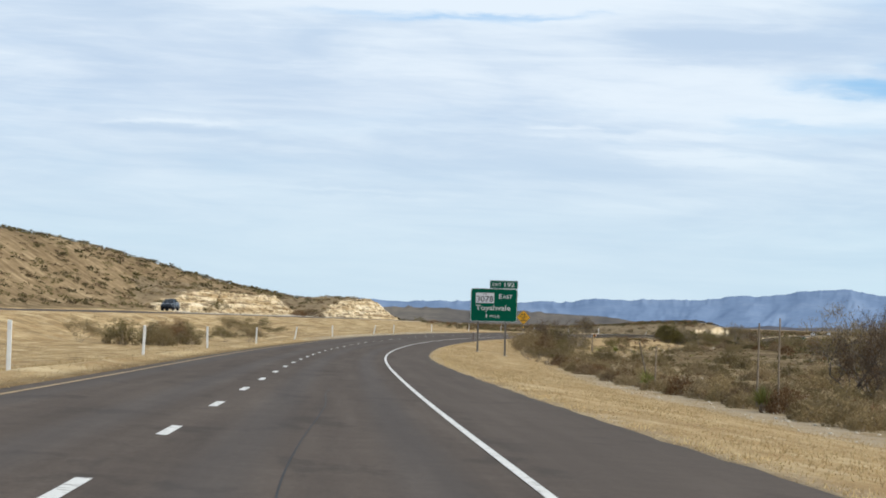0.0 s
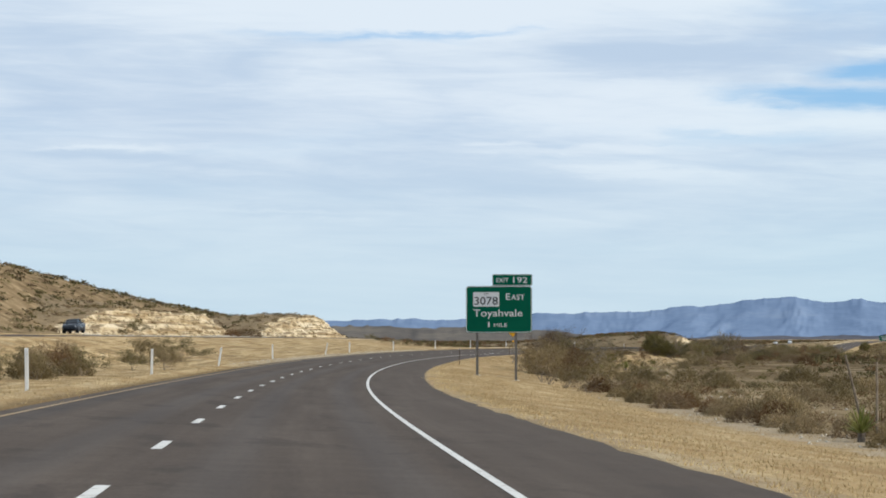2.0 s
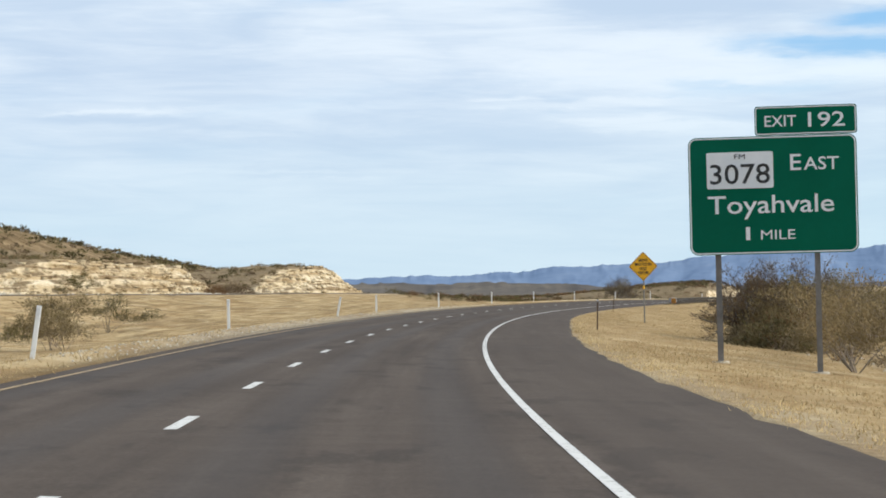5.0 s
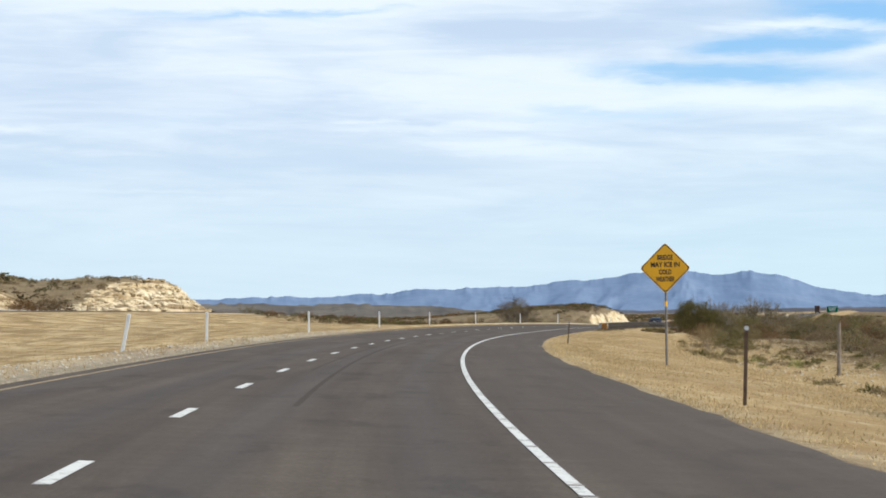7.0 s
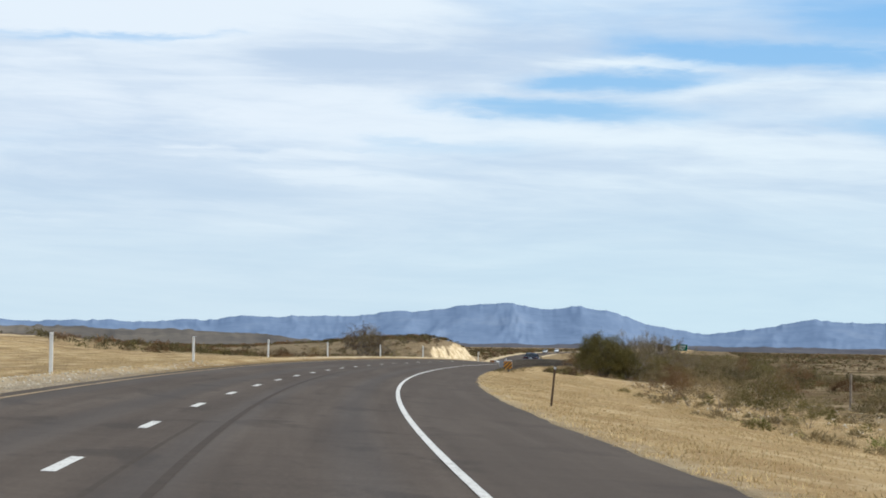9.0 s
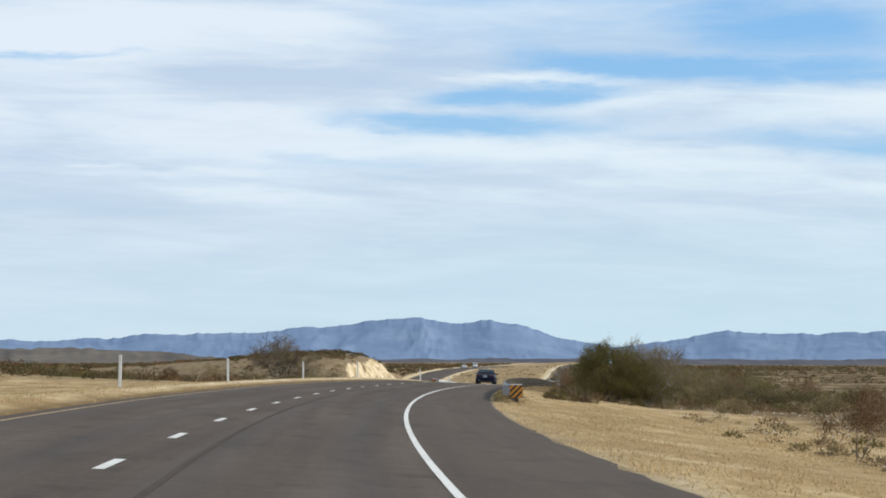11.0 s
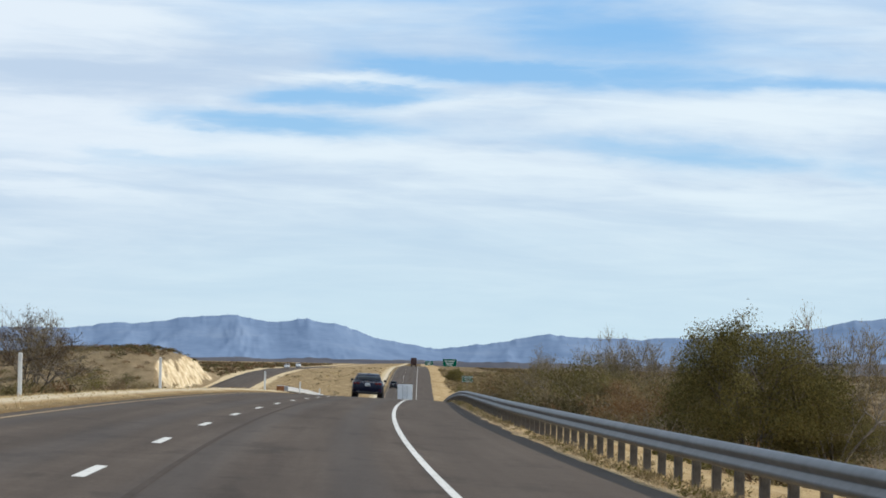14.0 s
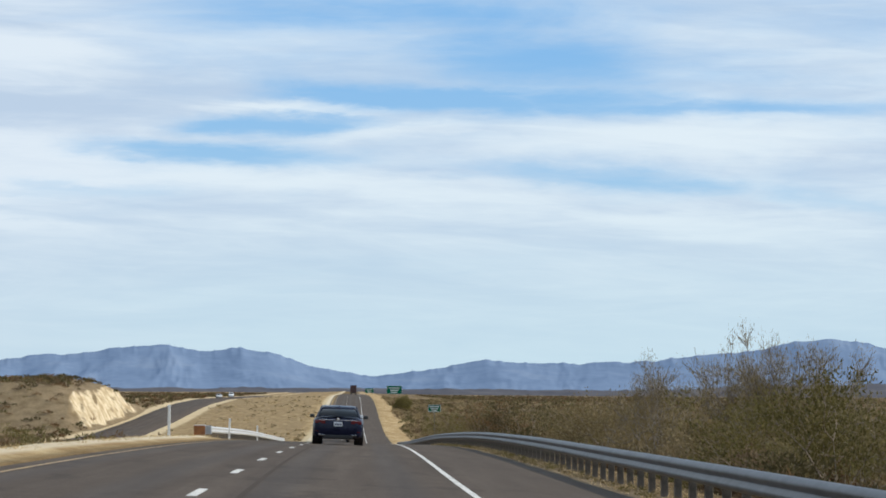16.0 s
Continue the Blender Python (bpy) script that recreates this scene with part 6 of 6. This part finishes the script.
for j, (mat, tone) in enumerate(SCRUB):
    r = np.random.RandomState(290 + j)
    for back, count in zip(BACKS, (75, 60)):
        i, k = r.randint(0, back.shape[0] - 1, count), r.randint(0, 3, count) + (r.uniform(0, 1, count) < 0.5)
        f = r.uniform(0, 1, (count, 1))
        g = r.uniform(0, 1, (count, 1))
        c = (back[i, k] * (1 - f) + back[i, k + 1] * f) * (1 - g) + (back[i + 1, k] * (1 - f) + back[i + 1, k + 1] * f) * g
        clump_mesh("scrub", r, c, r.uniform(0.25, 0.7, count), M[("scrub_olive", "scrub_brown", "scrub_straw", "leaf_dry")[j]], 60, "low %s scrub over the cut bank" % tone, 0.09, 0.75, 0.45)
    scatter_clumps("scrub", 310 + j, 130, (285, 480), lambda r, s: 12.5 + r.exponential(9, len(s)), M[("leaf_olive", "leaf_grey", "scrub_straw", "leaf_dry")[j]], 0.5, 110, "low %s tufts on the open ground" % tone, 0.09, 0.8, 0.3)
    scatter_clumps("scrub", 340 + j, 800, (545, 900), lambda r, s: 10 + r.uniform(0, 1, len(s)) ** 1.2 * 90, M[mat], 0.6, 50, "low %s scrub on the flat behind the guard rail" % tone, 0.052, 0.8, 0.7, 8.0, 0.45)
    scatter_clumps("scrub", 360 + j, 260, (546, 610), lambda r, s: 12.5 + r.uniform(0, 36, len(s)), M[("scrub_dark", "scrub_rust", "leaf_olive", "scrub_straw")[j]], 0.5, 150, "dense low %s brush where the straw verge ends" % tone, 0.036, 0.9, 0.4, 8.0, 0.5)
    scatter_clumps("scrub", 350 + j, 60, (352, 416), lambda r, s: 13.5 + r.exponential(6, len(s)), M[("leaf_yucca", "scrub_straw", "leaf_olive", "leaf_yucca")[j]], 0.42, 60, "rank %s tussocks below the verge" % ("green", "straw", "olive", "yellow-green")[j], 0.075, 1.1, 0.3)
    scatter_clumps("scrub", 300 + j, 160, (700, 1420), lambda r, s: -8.5 - r.uniform(0, 29, len(s)), M[("scrub_straw", "scrub_straw", "grass_straw", "leaf_dry")[j]], 0.4, 14, "thin %s scrub and grass on the far median" % tone, 0.2, 0.6)


def grass(name, seed, n, s_rng, lat_rng, mat, h, label, bias=1.0, blades=5):
    r = np.random.RandomState(seed)
    s = r.uniform(*s_rng, n)
    lat = lat_rng[0] + (lat_rng[1] - lat_rng[0]) * r.uniform(0, 1, n) ** bias
    patch = 0.6 * wave(s * 0.25, lat * 0.5, seed) + wave(s * 0.8, lat * 1.2, seed + 1)
    keep = (r.uniform(-0.7, 0.5, n) < patch + 0.1) & ((s < 530) | (lat < 0) | ((lat < 6.6) & (r.uniform(0, 1, n) < 0.55))) & ((lat > edge_r(s) + 0.12) | (lat < EDGE_L - 0.15))
    s, lat, patch = s[keep], lat[keep], patch[keep]
    n = len(s)
    c = on(s, lat, ground_z(s, lat) - 0.01)
    spread = np.where(lat > 0, np.clip((lat - edge_r(s)) * 0.4, 0.05, 0.26), 0.26)
    at = np.repeat(c, blades, 0) + np.concatenate([r.normal(size=(n * blades, 2)) * np.repeat(spread, blades)[:, None], np.zeros((n * blades, 1))], 1)
    m = len(at)
    a, t = r.uniform(0, 6.28, m), r.uniform(0.25, 1.25, m)
    d = np.stack([np.cos(a) * np.sin(t), np.sin(a) * np.sin(t), np.cos(t)], 1)
    l = np.repeat(h * np.where((s > 500) & (lat > 0), 0.6, 1.0) * r.uniform(0.45, 1.25, n) * (0.8 + 0.5 * np.clip(patch, -0.5, 1)), blades)[:, None] * r.uniform(0.6, 1.1, (m, 1))
    b = np.stack([np.sin(a + 1.0), np.cos(a + 1.0), np.zeros(m)], 1)
    v = np.stack([at - b * 0.012, at + b * 0.012, at + d * l], 1).reshape(-1, 3)
    f = (np.arange(m) * 3)[:, None] + np.arange(3)
    tagged(new(name, mesh_from(name, v, f, mat, None, False)), label, "grass", kind="stuff")


grass("dry_grass", 301, 74000, (14, 700), (4.72, 15.0), M["grass_straw"], 0.085, "short straw-yellow dry grass on the road verge", 1.15)
grass("dry_grass", 302, 24000, (40, 560), (-5.6, -37), M["grass_straw"], 0.15, "short straw-yellow dry grass on the median", 1.3, 4)
grass("dry_grass", 304, 9000, (380, 700), (-6.3, -8.4), M["grass_straw"], 0.075, "pale dry grass on the low bank beside the road", 1.0)
grass("dry_grass", 305, 12000, (285, 520), (12, 24), M["grass_straw"], 0.17, "rank straw-yellow grass on the open ground", 1.2)
grass("dry_grass", 303, 12000, (14, 700), (3.95, 5.1), M["grass_straw"], 0.10, "ragged dry grass along the asphalt lip", 1.0)


def stones(name, seed, n, s_rng, lat_rng, size, label):
    r = np.random.RandomState(seed)
    s, lat = r.uniform(*s_rng, n), r.uniform(*lat_rng, n)
    c = on(s, lat, ground_z(s, lat))
    oct_v = np.array([(1, 0, 0), (0, 1, 0), (-1, 0, 0), (0, -1, 0), (0, 0, 0.8), (0, 0, -0.6)], float)
    oct_f = np.array([(0, 1, 4), (1, 2, 4), (2, 3, 4), (3, 0, 4), (1, 0, 5), (2, 1, 5), (3, 2, 5), (0, 3, 5)])
    k = size * r.uniform(0.3, 1.2, (n, 1, 1)) * r.uniform(0.6, 1.3, (n, 6, 1))
    v = (c[:, None, :] + oct_v * k).reshape(-1, 3)
    f = ((np.arange(n) * 6)[:, None, None] + oct_f).reshape(-1, 3)
    tagged(new(name, mesh_from(name, v, f, M["stone"], None, False)), label, "stones", kind="stuff")


stones("loose_stones", 401, 1600, (225, 425), (-7.0, -5.6), 0.04, "pale loose stones along the asphalt edge")
stones("loose_stones", 402, 1500, (40, 560), (13.0, 24), 0.08, "pale loose stones in the desert soil")
stones("loose_stones", 403, 1500, (420, 600), (-51.5, -48.5), 0.22, "fallen limestone rubble at the foot of the cutting")


# broken blocks standing out of the cut faces
for face, count, seed in zip(FACES, (340, 300), (411, 412)):
    r = np.random.RandomState(seed)
    i, k = r.randint(8, face.shape[0] - 9, count), r.randint(0, face.shape[1] - 1, count)
    f = r.uniform(0, 1, (count, 1))
    c = face[i, k] * (1 - f) + face[i, k + 1] * f
    a = r.uniform(-0.25, 0.25, count) - np.interp(480.0, LINE_S, TURN)
    half = np.stack([r.uniform(0.15, 0.5, count), r.uniform(0.2, 0.7, count), r.uniform(0.07, 0.22, count)], 1)
    corner = np.array([(x, y, z) for x in (-1, 1) for y in (-1, 1) for z in (-1, 1)], float)
    q = corner[None] * half[:, None, :] * r.uniform(0.75, 1.1, (count, 8, 3))
    v = np.stack([q[..., 0] * np.cos(a)[:, None] - q[..., 1] * np.sin(a)[:, None], q[..., 0] * np.sin(a)[:, None] + q[..., 1] * np.cos(a)[:, None], q[..., 2]], -1) + c[:, None, :]
    box = np.array([(0, 1, 3, 2), (4, 6, 7, 5), (0, 4, 5, 1), (2, 3, 7, 6), (0, 2, 6, 4), (1, 5, 7, 3)])
    f = ((np.arange(count) * 8)[:, None, None] + box).reshape(-1, 4)
    tagged(new("rock_blocks", mesh_from("rock_blocks", v.reshape(-1, 3), f, M["strata"], None, False)), "broken limestone blocks along the cut face", "rocks", kind="stuff")


# ---------- vehicles ----------
def loft(sections, mat, name, parent, label="", closed_ends=True):
    """A skin over sections (lists of points of one length, each a closed ring)."""
    bm = bmesh.new()
    rings = [[bm.verts.new(p) for p in sec] for sec in sections]
    n = len(rings[0])
    for a, b in zip(rings, rings[1:]):
        for k in range(n):
            bm.faces.new((a[k], a[(k + 1) % n], b[(k + 1) % n], b[k]))
    if closed_ends:
        bm.faces.new(rings[0][::-1])
        bm.faces.new(rings[-1])
    bmesh.ops.recalc_face_normals(bm, faces=bm.faces[:])
    return part(name, bm, mat, parent, label, True)


def mirror_ring(half):
    """A closed ring from its right half, listed from the bottom middle to the top middle: (x, z)."""
    return half + [(-x, z) for x, z in reversed(half[1:-1])]


def wheel(root, x, y, r, w, side):
    bm = bmesh.new()
    prof = [(r * 0.62, -w / 2), (r * 0.93, -w / 2), (r, -w * 0.32), (r, w * 0.32), (r * 0.93, w / 2), (r * 0.62, w / 2)]
    n = 28
    rings = [[bm.verts.new((x + o, y + rr * math.cos(6.2832 * k / n), r + rr * math.sin(6.2832 * k / n))) for rr, o in prof] for k in range(n)]
    for k in range(n):
        a, b = rings[k], rings[(k + 1) % n]
        for j in range(len(prof) - 1):
            bm.faces.new((a[j], a[j + 1], b[j + 1], b[j]))
    bmesh.ops.recalc_face_normals(bm, faces=bm.faces[:])
    ob = part("wheel", bm, M["tyre"], root, "", True)
    bm = rod((x + side * (w * 0.20), y, r), (x + side * (w * 0.36), y, r), r * 0.64, r * 0.60, 24)
    for k in range(5):
        a = 6.2832 * k / 5
        block((0.03, 0.07, r * 0.55), (x + side * w * 0.44, y + math.sin(a) * r * 0.3, r + math.cos(a) * r * 0.3), 0.0, bm, Matrix.Rotation(-a, 4, "X"))
    part("rim", bm, M["rim"], ob, "silver alloy rim")


def sedan(s, lat, turn, paint, label, detailed=True, tall=1.0):
    root = thing("car", s, lat, float(road_z(s, lat)), turn, label, "car")
    root.matrix_world = root.matrix_world @ pose(0, 0, 0, 0, math.degrees(float(fall(s))), 0)
    H = 1.44 * tall
    # y runs from the tail (0) to the nose (4.97); x to the right
    st = [(0.00, 0.70, 0.42, 0.86, 0.80), (0.06, 0.84, 0.30, 0.96, 0.86), (0.25, 0.90, 0.25, 1.02, 0.93), (0.80, 0.925, 0.20, 1.03, 0.95), (1.6, 0.932, 0.18, 1.00, 0.93), (2.5, 0.932, 0.18, 0.97, 0.91), (3.4, 0.930, 0.18, 0.95, 0.89), (4.2, 0.915, 0.20, 0.90, 0.83), (4.7, 0.85, 0.25, 0.80, 0.74), (4.92, 0.72, 0.34, 0.68, 0.62), (4.97, 0.60, 0.42, 0.58, 0.54)]
    secs = []
    for y, w, zb, zt, zs in st:
        zt, zs = zt * tall, zs * tall
        half = [(0, zb), (w * 0.86, zb), (w * 0.97, zb + 0.10), (w, zb + (zs - zb) * 0.45), (w * 0.99, zs - 0.10), (w * 0.955, zs), (w * 0.80, zt - 0.015), (w * 0.45, zt), (0, zt + 0.01)]
        secs.append([(x, y, z) for x, z in mirror_ring(half)])
    body = loft(secs, paint, "body", root)
    # cabin: glass all round, roof skin above
    cab = [(0.62, 0.80, 0.80, 1.01, 1.02), (1.10, 0.78, 0.66, 1.00, 1.27), (1.55, 0.78, 0.61, 0.99, H - 0.05), (2.1, 0.78, 0.60, 0.98, H - 0.015), (2.7, 0.78, 0.60, 0.96, H - 0.03), (3.1, 0.78, 0.61, 0.95, H - 0.11), (3.55, 0.79, 0.68, 0.93, 1.14), (3.95, 0.80, 0.80, 0.90, 0.92)]
    secs = []
    for y, wb, wt, zb, zt in cab:
        zb, zt = zb * tall - 0.03, max(zt, zb * tall + 0.01)
        half = [(0, zb), (wb, zb), (wb * 0.6 + wt * 0.4, zb + (zt - zb) * 0.45), (wt, zt - 0.04), (wt * 0.9, zt - 0.008), (0, zt)]
        secs.append([(x, y, z) for x, z in mirror_ring(half)])
    loft(secs, M["car_glass"], "windows", root, "dark tinted windows")
    secs = []
    for y, wt, zt in ((1.28, 0.655, H - 0.115), (1.55, 0.615, H - 0.045), (2.1, 0.605, H - 0.005), (2.7, 0.605, H - 0.02), (3.08, 0.615, H - 0.095)):
        half = [(0, zt - 0.02), (wt + 0.005, zt - 0.055), (wt + 0.015, zt - 0.03), (wt * 0.9, zt + 0.004), (0, zt + 0.012)]
        secs.append([(x, y, z) for x, z in mirror_ring(half)])
    loft(secs, paint, "roof", root)
    for sx in (-1, 1):
        for y0, z0, y1, z1, x0, x1 in ((0.60, 0.99 * tall, 1.40, H - 0.08, 0.80, 0.645), (3.95, 0.89 * tall, 3.05, H - 0.10, 0.81, 0.635), (2.25, 0.96 * tall, 2.15, H - 0.03, 0.80, 0.63)):
            part("pillar", rod((sx * x0, y0, z0), (sx * x1, y1, z1), 0.035, 0.035, 6), paint if y0 != 2.25 else M["black_plastic"], root)
        for y in (1.02, 3.95):
            wheel(root, sx * 0.80, y, 0.345, 0.235, sx)
            part("wheel_arch", rod((sx * 0.60, y, 0.36), (sx * 0.938, y, 0.36), 0.40, 0.40, 24), M["black_plastic"], root)
        mir = part("mirror", block((0.18, 0.12, 0.13), (sx * 1.01, 3.05, 1.02 * tall), 0.04), M["black_plastic"] if detailed else paint, root)
        part("mirror_arm", block((0.14, 0.05, 0.03), (sx * 0.90, 3.07, 0.97 * tall), 0.008), M["black_plastic"], mir)
        lamp = part("tail_lamp", block((0.40, 0.12, 0.13), (sx * 0.66, 0.065, 0.83 * tall), 0.03, turn=Matrix.Rotation(radians(sx * 12), 4, "Z")), M["tail_red"], root, "dark red tail lamp")
        part("reflector", block((0.24, 0.03, 0.035), (sx * 0.70, 0.03, 0.48), 0.01), M["tail_red"], root)
        tip = part("exhaust_tip", block((0.19, 0.10, 0.065), (sx * 0.60, 0.02, 0.345), 0.02), M["chrome"], root, "chrome exhaust tip")
        part("exhaust_hole", block((0.155, 0.02, 0.045), (sx * 0.60, -0.031, 0.345), 0.005), M["black_plastic"], tip)
        part("head_lamp", block((0.40, 0.14, 0.10), (sx * 0.62, 4.80, 0.70), 0.03), M["lamp_glass"], root)
        part("door_handle", block((0.02, 0.20, 0.03), (sx * 0.935, 1.75, 0.86 * tall), 0.008), paint, root)
    part("boot_lip", block((1.46, 0.16, 0.025), (0, 0.16, 1.035 * tall), 0.01), paint, root, "thin boot spoiler")
    # added chrome bar where the boot lid only reflects light
    part("chrome_strip", block((1.44, 0.03, 0.022), (0, 0.035, 0.905 * tall), 0.006), M["chrome"], root, "added bright strip in place of light reflected on the boot")
    part("emblem", rod((0, 0.03, 0.945 * tall), (0, 0.0, 0.945 * tall), 0.05, 0.05, 16), M["chrome"], root, "round chrome emblem")
    part("badge", block((0.20, 0.01, 0.03), (0.42, 0.008, 0.745 * tall)), M["chrome"], root)
    plate = part("number_plate", block((0.315, 0.012, 0.16), (0, -0.002, 0.76 * tall), 0.004), M["plate"], root, "pale number plate")
    for x in (-0.09, 0.0, 0.09):
        part("plate_bar", block((0.07, 0.004, 0.06), (x, -0.010, 0.75 * tall)), M["plate_text"], plate)
    part("rear_diffuser", block((1.10, 0.10, 0.14), (0, 0.05, 0.29), 0.03), M["black_plastic"], root)
    part("antenna", block((0.04, 0.16, 0.05), (0, 1.55, H + 0.0), 0.015), paint, root)
    part("brake_lamp", block((0.26, 0.02, 0.02), (0, 1.24, H - 0.14)), M["tail_red"], root)
    return root


sedan(649.0, -0.80, 0.0, M["car_navy"], "glossy dark navy saloon car driving along the lane")
sedan(396.0, float(other_lat(396.0)) - 1.9, 180.0, M["car_dark"], "dark grey car on the opposite carriageway", False, 1.12)
sedan(1150.0, -3.8, 0.0, M["car_dark"], "dark sport utility car far ahead on the highway", False, 1.2)

for s, tall, label in ((1505.0, 1.0, "white car coming up the opposite carriageway"), (1600.0, 1.3, "tall white van on the opposite carriageway")):
    root = sedan(s, float(other_lat(s)) - 1.9, 180.0, M["car_white"], label, False, tall)
    m = root.matrix_world.copy()
    m.translation.z = float(ground_z(s, other_lat(s))) + 0.09
    root.matrix_world = m


def box_truck(s, lat, turn, box_mat, rear_mat, label):
    root = thing("truck", s, lat, float(road_z(s, lat)), turn, label, "truck")
    trailer = part("trailer_box", block((2.55, 13.6, 2.80), (0, 6.8, 2.55), 0.04), M[box_mat], root)
    part("rear_door", block((1.20, 0.05, 2.62), (-0.62, -0.02, 2.52), 0.02), M[rear_mat], trailer)
    part("rear_door", block((1.20, 0.05, 2.62), (0.62, -0.02, 2.52), 0.02), M[rear_mat], trailer)
    for x in (-0.35, 0.35):
        part("lock_rod", rod((x, -0.07, 1.25), (x, -0.07, 3.8), 0.025), M["steel"], trailer)
    part("under_bumper", block((2.40, 0.10, 0.14), (0, 0.05, 0.55), 0.02), M["steel_post"], root)
    part("chassis", block((1.0, 13.0, 0.25), (0, 6.8, 1.02)), M["black_plastic"], root)
    for x in (-1.0, 1.0):
        for y in (1.6, 2.9, 12.8, 14.1, 17.6):
            wheel(root, x, y, 0.50, 0.45, 1 if x > 0 else -1)
        part("tail_lamp", block((0.25, 0.04, 0.12), (x * 0.95, 0.0, 0.95)), M["tail_red"], root)
    cab = part("cab", block((2.45, 2.4, 2.6), (0, 16.4, 2.1), 0.18), M[box_mat], root)
    part("bonnet", block((2.1, 1.8, 1.3), (0, 18.2, 1.35), 0.2), M[box_mat], root)
    part("windscreen", block((2.1, 0.06, 0.9), (0, 17.62, 2.75), 0.02), M["car_glass"], cab)
    return root


box_truck(958, -0.1, 0.0, "trailer_grey", "trailer_white", "white box trailer truck on the highway ahead")
box_truck(1720, -0.2, 0.0, "truck_red", "truck_red", "dark red box truck far ahead on the highway")


# ---------- far signs and posts ----------
def far_sign(s, lat, zc, w, h, mat, label, legs=2):
    g = float(ground_z(s, lat))
    root = thing("road_sign", s, lat, g, 0, label, "road sign")
    plate = part("sign_panel", slab(round_rect(w, h, h * 0.07, 0, zc - g), 0.05), M[mat], root)
    part("border", ring(round_rect(w - 0.05, h - 0.05, h * 0.06, 0, zc - g), round_rect(w - 0.12, h - 0.12, h * 0.055, 0, zc - g), -0.006), M["sign_white"], plate)
    for k, dz in enumerate((0.22, -0.06, -0.30)):
        part("text_bar", slab([(x * w * (0.36 - 0.08 * k), zc - g + dz * h + q * h * 0.05) for x, q in ((-1, -1), (-1, 1), (1, 1), (1, -1))], 0.004, -0.006), M["sign_white"], plate)
    for x in ((-w * 0.3, w * 0.3) if legs == 2 else (0,)):
        part("post", block((0.12, 0.12, zc - g + h * 0.4), (x, 0.12, (zc - g + h * 0.4) / 2)), M["steel_post"], root)
    return root


far_sign(1415, 12.3, 4.0, 4.6, 2.5, "sign_green", "large green guide sign far along the highway")
far_sign(1750, 6.6, 4.9, 3.6, 2.0, "sign_green", "green guide sign standing in the far distance")
far_sign(862, 8.8, -0.25, 1.45, 0.80, "sign_green", "small green sign on the verge past the bridge", 1)
root = thing("wooden_post", 355, 16.1, None, 0, "weathered wooden post standing in the scrub", "post")
part("pole", rod((0, 0, -0.3), (0.04, 0, 2.1), 0.085, 0.07, 10), M["wood_post"], root)
root = thing("wooden_post", 470, 25.0, None, 0, "weathered wooden post standing in the scrub", "post")
part("pole", rod((0, 0, -0.3), (0, 0.03, 1.9), 0.08, 0.07, 10), M["wood_post"], root)
